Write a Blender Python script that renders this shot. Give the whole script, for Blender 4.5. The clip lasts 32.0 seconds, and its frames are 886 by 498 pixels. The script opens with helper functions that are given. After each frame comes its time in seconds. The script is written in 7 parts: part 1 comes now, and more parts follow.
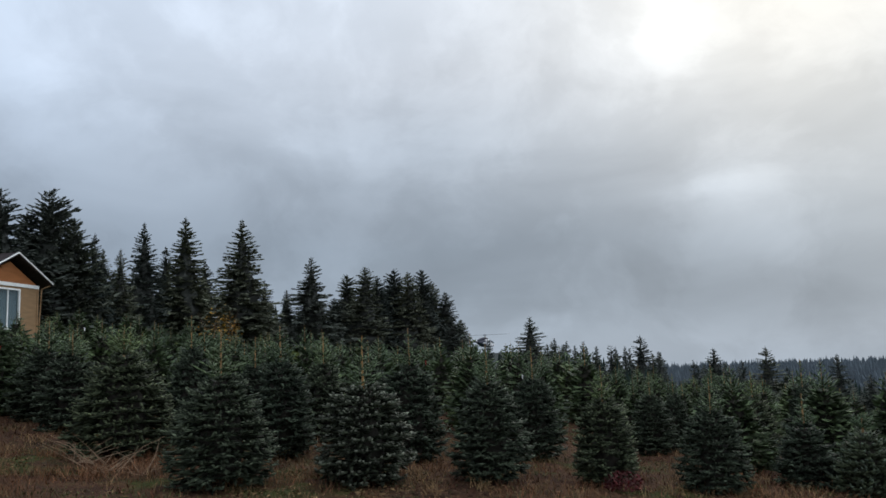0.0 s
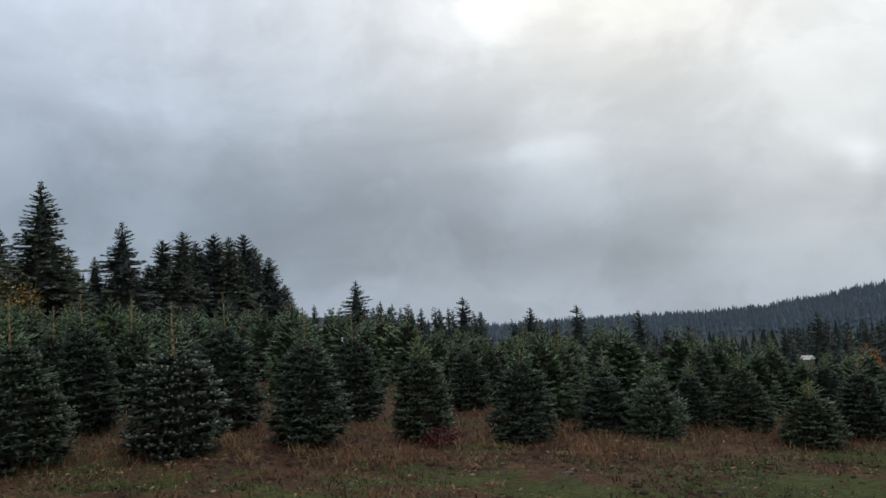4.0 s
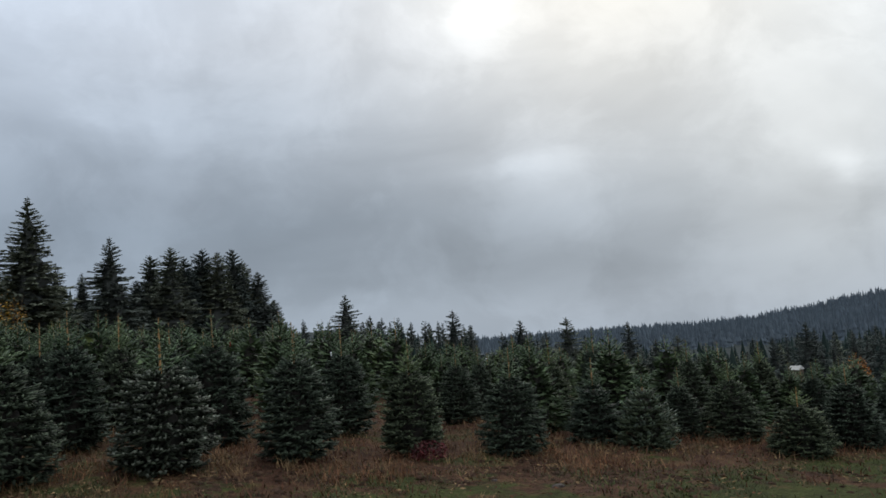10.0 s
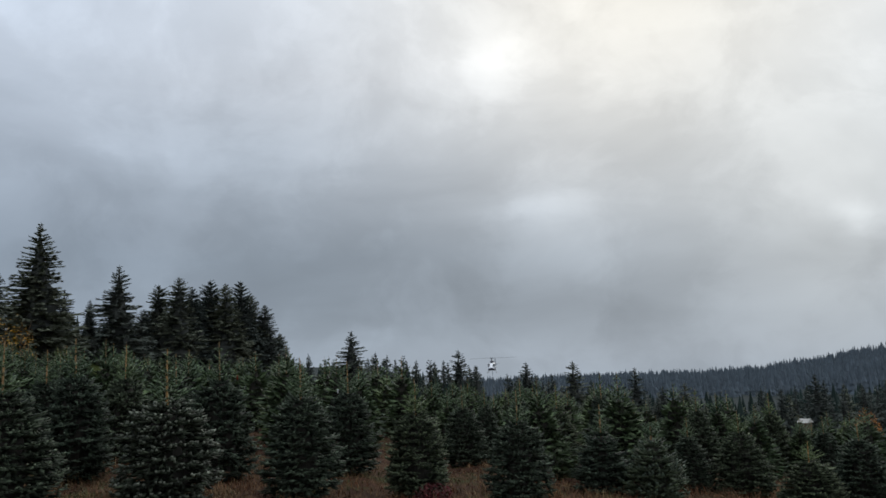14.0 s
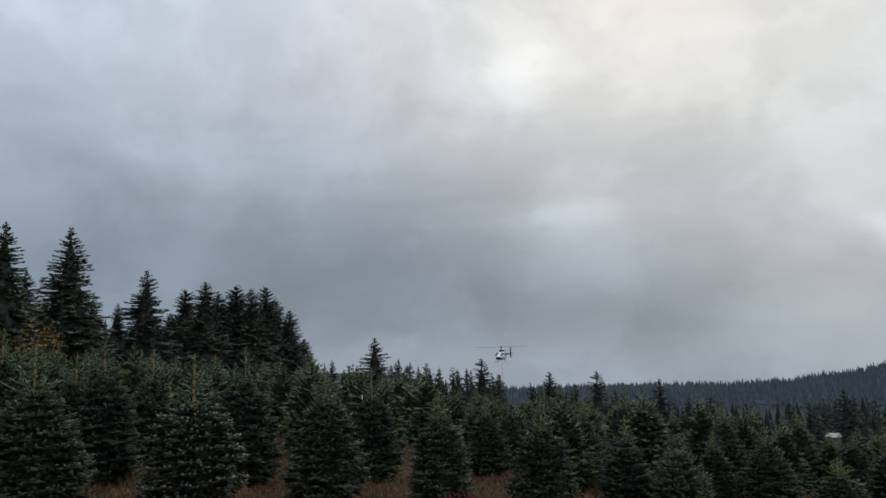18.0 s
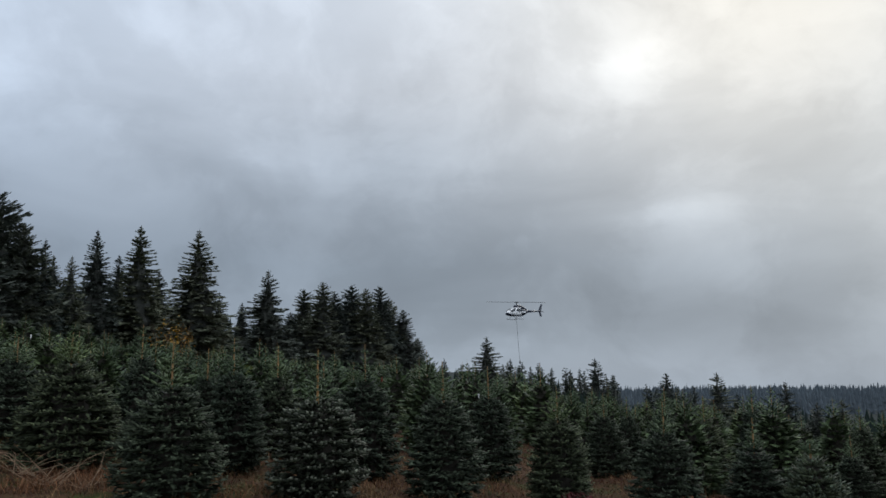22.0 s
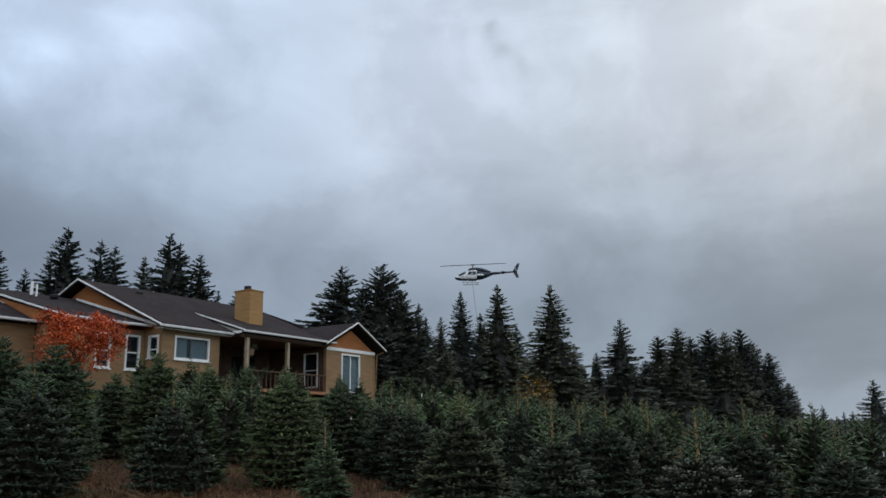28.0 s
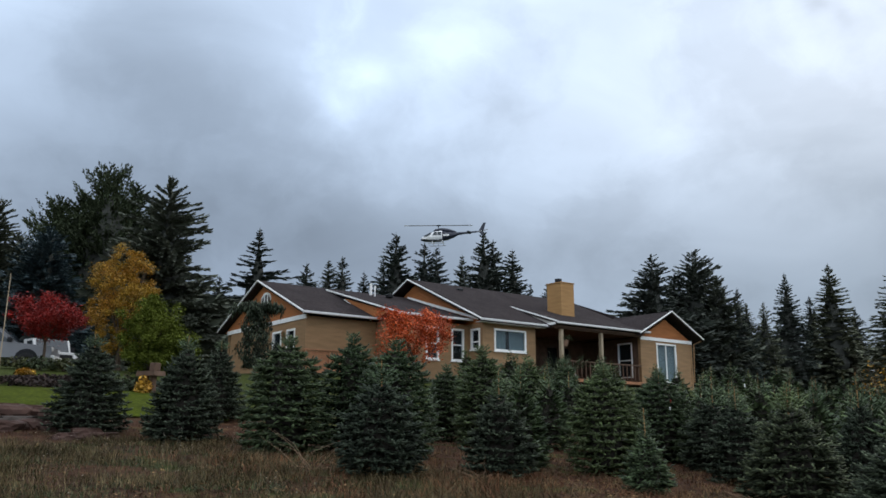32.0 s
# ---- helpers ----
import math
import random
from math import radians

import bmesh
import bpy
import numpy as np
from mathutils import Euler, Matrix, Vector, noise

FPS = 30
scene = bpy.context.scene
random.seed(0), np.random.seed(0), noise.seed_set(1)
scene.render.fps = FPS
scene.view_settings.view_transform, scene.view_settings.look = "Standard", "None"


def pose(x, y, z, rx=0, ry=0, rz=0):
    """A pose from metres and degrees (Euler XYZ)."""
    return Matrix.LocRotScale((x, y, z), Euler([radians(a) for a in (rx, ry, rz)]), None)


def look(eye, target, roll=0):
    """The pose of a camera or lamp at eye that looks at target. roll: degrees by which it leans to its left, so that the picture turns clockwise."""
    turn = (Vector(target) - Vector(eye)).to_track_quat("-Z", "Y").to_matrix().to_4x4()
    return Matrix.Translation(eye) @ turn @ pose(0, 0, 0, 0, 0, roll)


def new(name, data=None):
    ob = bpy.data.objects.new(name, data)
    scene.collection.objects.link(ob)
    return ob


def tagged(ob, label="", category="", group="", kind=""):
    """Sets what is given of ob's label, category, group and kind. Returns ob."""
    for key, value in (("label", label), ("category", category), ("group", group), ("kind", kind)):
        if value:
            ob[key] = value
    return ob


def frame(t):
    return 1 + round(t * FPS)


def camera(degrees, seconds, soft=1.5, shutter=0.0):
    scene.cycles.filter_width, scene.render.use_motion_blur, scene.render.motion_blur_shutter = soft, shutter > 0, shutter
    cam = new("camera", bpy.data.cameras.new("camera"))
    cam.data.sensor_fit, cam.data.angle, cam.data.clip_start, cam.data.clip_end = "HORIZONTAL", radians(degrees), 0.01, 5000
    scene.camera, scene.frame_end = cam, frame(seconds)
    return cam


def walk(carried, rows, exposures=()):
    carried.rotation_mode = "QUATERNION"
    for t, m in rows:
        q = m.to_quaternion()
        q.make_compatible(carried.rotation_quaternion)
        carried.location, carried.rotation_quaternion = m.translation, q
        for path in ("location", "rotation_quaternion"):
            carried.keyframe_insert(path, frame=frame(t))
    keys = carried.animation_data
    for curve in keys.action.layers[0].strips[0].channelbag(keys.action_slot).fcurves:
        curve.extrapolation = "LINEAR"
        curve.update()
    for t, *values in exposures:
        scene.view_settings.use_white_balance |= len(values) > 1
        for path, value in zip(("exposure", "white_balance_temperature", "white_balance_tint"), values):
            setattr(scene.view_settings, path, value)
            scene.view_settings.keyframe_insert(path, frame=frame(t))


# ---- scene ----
PATH = [
    (0, -0.101, -0.031, 1.723, 98.011, 2.439, 12.572),
    (0.5, -0.083, -0.004, 1.715, 97.525, 2.501, 9.856),
    (1, -0.055, 0.005, 1.71, 96.696, 3.011, 7.399),
    (1.5, -0.04, 0.015, 1.708, 96.48, 3.235, 5.901),
    (2, -0.031, 0.024, 1.705, 95.825, 3.446, 3.947),
    (2.5, -0.019, 0.018, 1.704, 95.468, 3.819, 2.737),
    (3, -0.007, 0.018, 1.699, 94.836, 3.739, 0.609),
    (3.5, -0.002, 0.012, 1.7, 94.709, 3.838, 0.215),
    (5.5, 0.017, 0.009, 1.696, 94.725, 5.173, -0.041),
    (6, 0.013, 0.013, 1.699, 94.963, 5.025, -0.244),
    (6.5, 0.01, 0.004, 1.698, 95.064, 4.89, -0.191),
    (7, 0.013, -0, 1.697, 95.119, 4.788, -0.255),
    (7.5, 0.008, -0.004, 1.7, 95.236, 4.639, -0.086),
    (8, 0.001, -0.001, 1.701, 95.439, 4.559, 0.272),
    (8.5, -0.002, -0.006, 1.701, 95.681, 4.618, 0.513),
    (9, 0, 0, 1.7, 95.575, 4.536, 0.442),
    (9.5, 0.002, -0.005, 1.7, 95.751, 4.531, 0.331),
    (10, 0.016, 0.003, 1.694, 95.631, 4.611, -0.584),
    (10.5, 0.037, -0.003, 1.697, 95.349, 3.993, -3.582),
    (11, 0.033, -0.009, 1.703, 96.159, 3.581, -4.55),
    (11.5, 0.013, -0.006, 1.709, 96.999, 3.258, -3.703),
    (12, -0.021, 0.005, 1.711, 97.525, 2.676, -2.078),
    (12.5, -0.03, 0.004, 1.714, 98.222, 2.757, -0.162),
    (13, -0.026, 0.007, 1.717, 98.482, 2.899, 0.107),
    (13.5, -0.026, -0.007, 1.718, 98.482, 2.691, -0.082),
    (14, -0.03, -0.002, 1.714, 98.468, 2.637, -0.215),
    (14.5, -0.033, -0.018, 1.719, 98.774, 2.471, -0.277),
    (16.5, -0.047, 0, 1.718, 99.314, 1.978, 0.106),
    (17, -0.049, -0.002, 1.719, 99.297, 1.912, 0.263),
    (17.5, -0.059, -0.014, 1.714, 99.283, 1.738, 0.87),
    (18, -0.051, -0.012, 1.718, 99.07, 1.772, 1.423),
    (18.5, -0.051, -0.014, 1.717, 98.968, 1.802, 1.733),
    (19, -0.054, -0.012, 1.711, 98.939, 1.702, 1.874),
    (19.5, -0.057, -0.007, 1.713, 98.949, 1.667, 2.016),
    (20, -0.072, -0.007, 1.714, 98.966, 1.68, 2.638),
    (20.5, -0.079, -0.005, 1.709, 99.096, 1.659, 3.579),
    (21, -0.094, 0.005, 1.709, 98.753, 1.253, 4.784),
    (21.5, -0.102, 0.011, 1.705, 98.668, 1.12, 6.954),
    (22, -0.125, -0.001, 1.706, 99.236, 1.055, 9.39),
    (22.5, -0.118, -0.026, 1.712, 100.364, 1.44, 11.762),
    (23, -0.127, -0.032, 1.712, 100.657, 1.909, 13.84),
    (23.5, -0.139, -0.037, 1.718, 101.23, 2.184, 16.942),
    (24, -0.133, -0.059, 1.727, 101.274, 1.747, 18.389),
    (24.5, -0.141, -0.084, 1.721, 101.139, 1.262, 19.731),
    (25, -0.157, -0.09, 1.727, 101.185, 1.425, 22.336),
    (25.5, -0.165, -0.118, 1.733, 102.34, 1.174, 24.787),
    (26, -0.178, -0.134, 1.738, 102.63, 1.243, 28.059),
    (26.5, -0.189, -0.15, 1.757, 102.95, 1.012, 32.184),
    (28.5, -0.298, -0.218, 1.819, 103.193, 1.241, 35.305),
    (29, -0.307, -0.259, 1.819, 103.265, 1.207, 37.573),
    (29.5, -0.276, -0.317, 1.806, 103.039, 0.459, 41.016),
    (30, -0.225, -0.343, 1.799, 103.245, 0.579, 45.522),
    (30.5, -0.156, -0.355, 1.774, 103.448, 0.629, 50.617),
    (31, -0.12, -0.358, 1.792, 102.263, 0.172, 51.417),
    (31.5, -0.077, -0.381, 1.795, 102.378, -0.639, 54.496),
    (32, -0.077, -0.405, 1.786, 102.61, -0.237, 56.576),
]
cam = camera(58.45, 32.0, soft=1.6)
EXPOSURES = [(0, 0.03), (9, 0.03), (12, -0.14), (14.5, -0.13), (17, -0.27), (22, -0.13), (26, -0.18), (29, -0.08), (32, 0.25)]
walk(cam, [(t, pose(x, y, z, rx, ry, rz)) for t, x, y, z, rx, ry, rz in PATH],
     exposures=EXPOSURES)

# ---- light: overcast sky with the sun behind thin cloud ----
SUN_AZ, SUN_EL = 8.0, 27.0


def toward(az, el):
    a, e = radians(az), radians(el)
    return Vector((math.sin(a) * math.cos(e), math.cos(a) * math.cos(e), math.sin(e)))


def node(tree, kind, x=0, **values):
    n = tree.nodes.new(kind)
    for key, value in values.items():
        if key in n.inputs:
            n.inputs[key].default_value = value
    return n


def math_node(tree, op, a, b=None, clamp=False):
    n = tree.nodes.new("ShaderNodeMath")
    n.operation, n.use_clamp = op, clamp
    for i, v in enumerate((a, b)):
        if v is None:
            continue
        if isinstance(v, (int, float)):
            n.inputs[i].default_value = v
        else:
            tree.links.new(v, n.inputs[i])
    return n.outputs[0]


def ramp(tree, fac, stops, mode="LINEAR"):
    n = tree.nodes.new("ShaderNodeValToRGB")
    n.color_ramp.interpolation = mode
    el = n.color_ramp.elements
    while len(el) < len(stops):
        el.new(0.5)
    for e, (p, c) in zip(el, stops):
        e.position, e.color = p, (*c, 1) if len(c) == 3 else c
    tree.links.new(fac, n.inputs[0])
    return n.outputs[0]


def mix(tree, fac, a, b, blend="MIX"):
    n = tree.nodes.new("ShaderNodeMix")
    n.data_type, n.blend_type = "RGBA", blend
    for sock, v in ((n.inputs[0], fac), (n.inputs[6], a), (n.inputs[7], b)):
        if isinstance(v, (int, float)):
            sock.default_value = v
        elif isinstance(v, tuple):
            sock.default_value = (*v, 1) if len(v) == 3 else v
        else:
            tree.links.new(v, sock)
    return n.outputs[2]


# masses of lighter and darker cloud: azimuth, elevation, half-width and half-height in degrees, gain
CLOUD_EAST = [
    (5.6, 21.6, 6.5, 3.8, 0.17), (12, 18.5, 8, 4, 0.09), (17, 30, 15, 9, 0.12), (7.4, 11.2, 4.8, 1.0, 0.14), (15, 9.5, 7, 3, 0.08), (28.5, 8.8, 1.6, 1.2, 0.16), (26, 17, 11, 6, 0.12), (34, 12, 9, 7, 0.10), (-3, 27, 8, 4, 0.08),
    (-7, 8, 13, 4, -0.085), (6, 4, 10, 2, -0.075), (-15, 11.5, 9, 4, -0.06), (-24, 9, 9, 5, -0.045), (-10, 27, 10, 5, 0.10), (-5, 17.5, 7, 3, 0.05), (-24, 22.5, 9, 4, 0.075), (1, 14, 7, 2, 0.035), (-2, 1.5, 8, 1.2, 0.03),
]
CLOUD_WEST = [
    (-40, 10, 13, 6, -0.10), (-33, 16, 8, 4, -0.05), (-35.6, 27.4, 6, 4, 0.07), (-56, 26.8, 3.0, 1.8, 0.26), (-62.2, 25.4, 2.2, 1.5, 0.26), (-64.4, 22.8, 1.6, 1.4, 0.14), (-60, 31, 6, 3, 0.06), (-45, 26, 7, 3.5, 0.05),
    (-77, 24, 10, 6, -0.26), (-84, 14, 18, 8, -0.22), (-68, 14, 9, 5, -0.12), (-57, 12, 9, 4, -0.09), (-50, 17, 8, 3, 0.03), (-39.2, 20, 1.8, 1.2, 0.05), (-29.3, 28.2, 0.7, 0.9, -0.15), (-28.3, 27.0, 0.7, 0.8, -0.15), (-27.3, 25.9, 0.6, 0.8, -0.10),
]


def make_world():
    w = bpy.data.worlds.new("overcast_sky")
    w.use_nodes = True
    t = w.node_tree
    t.nodes.clear()
    L = t.links.new
    co = t.nodes.new("ShaderNodeTexCoord").outputs["Generated"]
    sky = t.nodes.new("ShaderNodeTexSky")
    sky.sky_type, sky.sun_disc = "NISHITA", False
    sky.sun_elevation, sky.sun_rotation = radians(SUN_EL), radians(SUN_AZ)
    sky.air_density, sky.dust_density = 1.0, 1.0
    # cloud masses with torn, soft borders
    stretch = t.nodes.new("ShaderNodeMapping")
    stretch.inputs["Scale"].default_value = (1.0, 1.0, 2.4)
    stretch.inputs["Rotation"].default_value = (0.0, -0.22, 0.0)
    L(co, stretch.inputs[0])
    tear = node(t, "ShaderNodeTexNoise", Scale=4.2, Detail=5.0, Roughness=0.55, Distortion=0.4)
    L(stretch.outputs[0], tear.inputs["Vector"])
    shift = t.nodes.new("ShaderNodeVectorMath")
    shift.operation = "SUBTRACT"
    L(tear.outputs["Color"], shift.inputs[0])
    shift.inputs[1].default_value = (0.5, 0.5, 0.5)
    grow = t.nodes.new("ShaderNodeVectorMath")
    grow.operation = "SCALE"
    L(shift.outputs[0], grow.inputs[0])
    grow.inputs["Scale"].default_value = 0.085
    add = t.nodes.new("ShaderNodeVectorMath")
    add.operation = "ADD"
    L(co, add.inputs[0])
    L(grow.outputs[0], add.inputs[1])
    unit = t.nodes.new("ShaderNodeVectorMath")
    unit.operation = "NORMALIZE"
    L(add.outputs[0], unit.inputs[0])
    sep = t.nodes.new("ShaderNodeSeparateXYZ")
    L(unit.outputs[0], sep.inputs[0])
    up = sep.outputs[2]

    def lobe(az, el, spread, source):
        d = t.nodes.new("ShaderNodeVectorMath")
        d.operation = "DOT_PRODUCT"
        L(source, d.inputs[0])
        d.inputs[1].default_value = toward(az, el)
        return math_node(t, "POWER", math_node(t, "MAXIMUM", d.outputs["Value"], 0.0), 1.0 / radians(spread) ** 2)

    value = ramp(t, up, [(0.0, (0.45, 0.45, 0.45)), (0.10, (0.425, 0.425, 0.425)), (0.22, (0.54, 0.54, 0.54)), (0.36, (0.70, 0.70, 0.70)), (0.6, (0.84, 0.84, 0.84)), (1.0, (0.95, 0.95, 0.95))])
    # unseen bright lobe behind the camera, added to light the house and firs
    value = math_node(t, "ADD", value, math_node(t, "MULTIPLY", lobe(105, 40, 52, unit.outputs[0]), 0.46))
    angles = t.nodes.new("ShaderNodeCombineXYZ")
    L(math_node(t, "MULTIPLY", math_node(t, "ARCTAN2", sep.outputs[0], sep.outputs[1]), 57.2958), angles.inputs[0])
    L(math_node(t, "MULTIPLY", math_node(t, "ARCSINE", up), 57.2958), angles.inputs[1])
    for az, el, wide, high, gain in CLOUD_EAST + CLOUD_WEST:
        off = t.nodes.new("ShaderNodeVectorMath")
        off.operation = "SUBTRACT"
        L(angles.outputs[0], off.inputs[0])
        off.inputs[1].default_value = (az, el, 0)
        part_of = t.nodes.new("ShaderNodeVectorMath")
        part_of.operation = "DIVIDE"
        L(off.outputs[0], part_of.inputs[0])
        part_of.inputs[1].default_value = (wide, high, 1)
        far = t.nodes.new("ShaderNodeVectorMath")
        far.operation = "DOT_PRODUCT"
        L(part_of.outputs[0], far.inputs[0])
        L(part_of.outputs[0], far.inputs[1])
        bell = math_node(t, "EXPONENT", math_node(t, "MULTIPLY", far.outputs["Value"], -1.0))
        value = math_node(t, "ADD", value, math_node(t, "MULTIPLY", bell, gain))
    # finer billows
    n1 = node(t, "ShaderNodeTexNoise", Scale=4.6, Detail=7.0, Roughness=0.48, Distortion=0.6)
    n2 = node(t, "ShaderNodeTexNoise", Scale=2.1, Detail=3.0, Roughness=0.5, Distortion=0.3)
    for n in (n1, n2):
        L(stretch.outputs[0], n.inputs["Vector"])
    billow = math_node(t, "ADD", math_node(t, "MULTIPLY", n1.outputs[0], 0.36), math_node(t, "MULTIPLY", n2.outputs[0], 0.24))
    value = math_node(t, "MULTIPLY", value, math_node(t, "ADD", billow, 0.69))
    # soft-edged puffs
    n3 = node(t, "ShaderNodeTexNoise", Scale=5.5, Detail=8.0, Roughness=0.56, Distortion=0.2)
    L(unit.outputs[0], n3.inputs["Vector"])
    puff = ramp(t, n3.outputs[0], [(0.40, (0.0, 0.0, 0.0)), (0.60, (1.0, 1.0, 1.0))], "EASE")
    value = math_node(t, "MULTIPLY", value, math_node(t, "ADD", math_node(t, "MULTIPLY", puff, 0.16), 0.92))
    warm = lobe(17, 29, 14, co)
    high = math_node(t, "MULTIPLY", math_node(t, "SUBTRACT", up, 0.14), 4.5, True)
    tint = mix(t, high, (0.81, 0.97, 1.165), (0.89, 0.97, 1.085))
    tint = mix(t, math_node(t, "MULTIPLY", warm, 1.0, True), tint, (1.03, 1.0, 0.92))
    tint = mix(t, math_node(t, "MULTIPLY", lobe(29, 11, 8, co), 0.7, True), tint, (0.98, 1.0, 0.98))
    tint = mix(t, math_node(t, "MULTIPLY", lobe(-78, 16, 32, co), 1.0, True), tint, (0.755, 0.945, 1.225))
    cloud = mix(t, 1.0, value, tint, "MULTIPLY")
    back = t.nodes.new("ShaderNodeBackground")
    L(cloud, back.inputs[0])
    back.inputs[1].default_value = CLOUD_LIGHT
    blue = t.nodes.new("ShaderNodeBackground")
    L(sky.outputs[0], blue.inputs[0])
    blue.inputs[1].default_value = 0.08
    both = t.nodes.new("ShaderNodeMixShader")
    both.inputs[0].default_value = 0.012
    L(back.outputs[0], both.inputs[1])
    L(blue.outputs[0], both.inputs[2])
    out = t.nodes.new("ShaderNodeOutputWorld")
    L(both.outputs[0], out.inputs[0])
    scene.world = w


CLOUD_LIGHT = 1.0
make_world()
sun = new("sun", bpy.data.lights.new("sun", "SUN"))
sun.data.energy, sun.data.angle, sun.data.color = 0.5, radians(25), (1.0, 0.96, 0.9)
sun.matrix_world = look((0, 0, 60), Vector((0, 0, 60)) - toward(SUN_AZ, SUN_EL))

# ---- materials ----


def material(name, color, rough=0.8, metal=0.0, vary=0.25, scale=6.0, bump=0.0, bump_scale=30.0, island=0.0, spec=0.3,
             second=None, stretch=(1, 1, 1), fine=0.0, by_object=0.0):
    m = bpy.data.materials.new(name)
    m.use_nodes = True
    t = m.node_tree
    p = t.nodes["Principled BSDF"]
    p.inputs["Roughness"].default_value, p.inputs["Metallic"].default_value = rough, metal
    p.inputs["Specular IOR Level"].default_value = spec
    co = t.nodes.new("ShaderNodeTexCoord").outputs["Object"]
    mp = t.nodes.new("ShaderNodeMapping")
    mp.inputs["Scale"].default_value = stretch
    t.links.new(co, mp.inputs[0])
    n = node(t, "ShaderNodeTexNoise", Scale=scale, Detail=5.0, Roughness=0.6)
    t.links.new(mp.outputs[0], n.inputs["Vector"])
    dark = tuple(c * (1 - vary) for c in color)
    pale = tuple(min(1.0, c * (1 + vary)) for c in (second or color))
    col = ramp(t, n.outputs[0], [(0.3, dark), (0.7, pale)])
    if fine:
        n2 = node(t, "ShaderNodeTexNoise", Scale=scale * 9, Detail=3.0)
        t.links.new(mp.outputs[0], n2.inputs["Vector"])
        f = ramp(t, n2.outputs[0], [(0.35, (1 - fine,) * 3), (0.65, (1 + fine,) * 3)])
        col = mix(t, 1.0, col, f, "MULTIPLY")
    if island:
        g = t.nodes.new("ShaderNodeNewGeometry").outputs["Random Per Island"]
        f = ramp(t, g, [(0.0, (max(0.25, 1 - island),) * 3), (0.72, (1.0,) * 3), (1.0, (1 + 1.5 * island,) * 3)])
        col = mix(t, 1.0, col, f, "MULTIPLY")
    if by_object:
        g = t.nodes.new("ShaderNodeObjectInfo").outputs["Random"]
        f = ramp(t, g, [(0.0, (1 - by_object, 1 - by_object * 0.8, 1 - by_object * 0.7)), (0.7, (1.0, 1.0, 1.0)), (1.0, (1 + by_object * 1.15, 1 + by_object * 0.9, 1 - by_object * 0.1))])
        col = mix(t, 1.0, col, f, "MULTIPLY")
    t.links.new(col, p.inputs["Base Color"])
    if bump:
        nb = node(t, "ShaderNodeTexNoise", Scale=bump_scale, Detail=4.0)
        t.links.new(mp.outputs[0], nb.inputs["Vector"])
        b = t.nodes.new("ShaderNodeBump")
        b.inputs["Strength"].default_value, b.inputs["Distance"].default_value = bump, 0.02
        t.links.new(nb.outputs[0], b.inputs["Height"])
        t.links.new(b.outputs[0], p.inputs["Normal"])
    return m


NEEDLE = material("noble_fir_needles", (0.034, 0.044, 0.029), 0.65, vary=0.3, scale=5, island=0.75, second=(0.057, 0.071, 0.046), by_object=0.16, spec=0.12)
NEEDLE_ROW = material("row_fir_needles", (0.068, 0.094, 0.047), 0.65, vary=0.3, scale=5, island=0.7, second=(0.094, 0.127, 0.062), by_object=0.2, spec=0.12)
NEEDLE_TIP = material("fresh_needle_tips", (0.092, 0.114, 0.074), 0.6, vary=0.3, scale=5, island=0.5, by_object=0.25, spec=0.25)
FROSTED = material("frosted_needle_tips", (0.135, 0.145, 0.108), 0.6, vary=0.3, scale=5, island=0.5, spec=0.25)
NEEDLE_TOP = material("new_fir_growth", (0.092, 0.128, 0.064), 0.65, vary=0.3, scale=5, island=0.5, by_object=0.25, spec=0.25)
NEEDLE_PALE = material("frosted_fir_needles", (0.032, 0.038, 0.025), 0.6, vary=0.3, scale=5, island=0.7, second=(0.048, 0.056, 0.036), by_object=0.12, spec=0.12)
NEEDLE_SOFT = material("pine_needles", (0.060, 0.074, 0.038), 0.6, vary=0.3, scale=5, island=0.5, by_object=0.1)
# dark core colour, stands in for deep shade between a young fir's boughs
YOUNG_CORE = material("young_crown_shade", (0.032, 0.028, 0.022), 0.95, vary=0.4, scale=9)
# core colour painted as the shade inside tall crowns
CORE = material("tall_crown_shade", (0.052, 0.055, 0.048), 0.9, vary=0.4, scale=9)
FIR = material("tall_fir_foliage", (0.104, 0.118, 0.100), 0.75, vary=0.3, scale=1.2, island=0.4, by_object=0.3, spec=0.15)
FIR_FAR = material("far_forest_foliage", (0.026, 0.039, 0.033), 0.85, vary=0.3, scale=0.05, island=0.25, spec=0.05)
# distance haze is mixed into this blue-grey foliage colour
HILL_TREE = material("ridge_forest_painted_haze", (0.098, 0.119, 0.136), 0.9, vary=0.12, scale=0.02, island=0.12, spec=0.05)
CEDAR = material("cedar_foliage", (0.112, 0.138, 0.024), 0.75, vary=0.35, scale=1.5, island=0.5, by_object=0.1, spec=0.06)
SPRUCE_BLUE = material("blue_spruce_foliage", (0.066, 0.098, 0.108), 0.65, vary=0.3, scale=2, island=0.4)
BARK = material("bark", (0.085, 0.062, 0.045), 0.9, vary=0.4, scale=14, bump=0.6, bump_scale=40, stretch=(1, 1, 0.3))
STEM = material("young_stem", (0.32, 0.19, 0.085), 0.8, vary=0.35, scale=10, by_object=0.3)
LEAF_RED = material("red_leaves", (0.27, 0.018, 0.014), 0.6, vary=0.3, scale=2, island=0.5)
LEAF_ORANGE = material("orange_leaves", (0.50, 0.065, 0.025), 0.6, vary=0.35, scale=1.5, island=0.5, second=(0.55, 0.12, 0.03))
LEAF_YELLOW = material("yellow_leaves", (0.46, 0.19, 0.020), 0.6, vary=0.3, scale=0.7, island=0.5, second=(0.34, 0.23, 0.030))
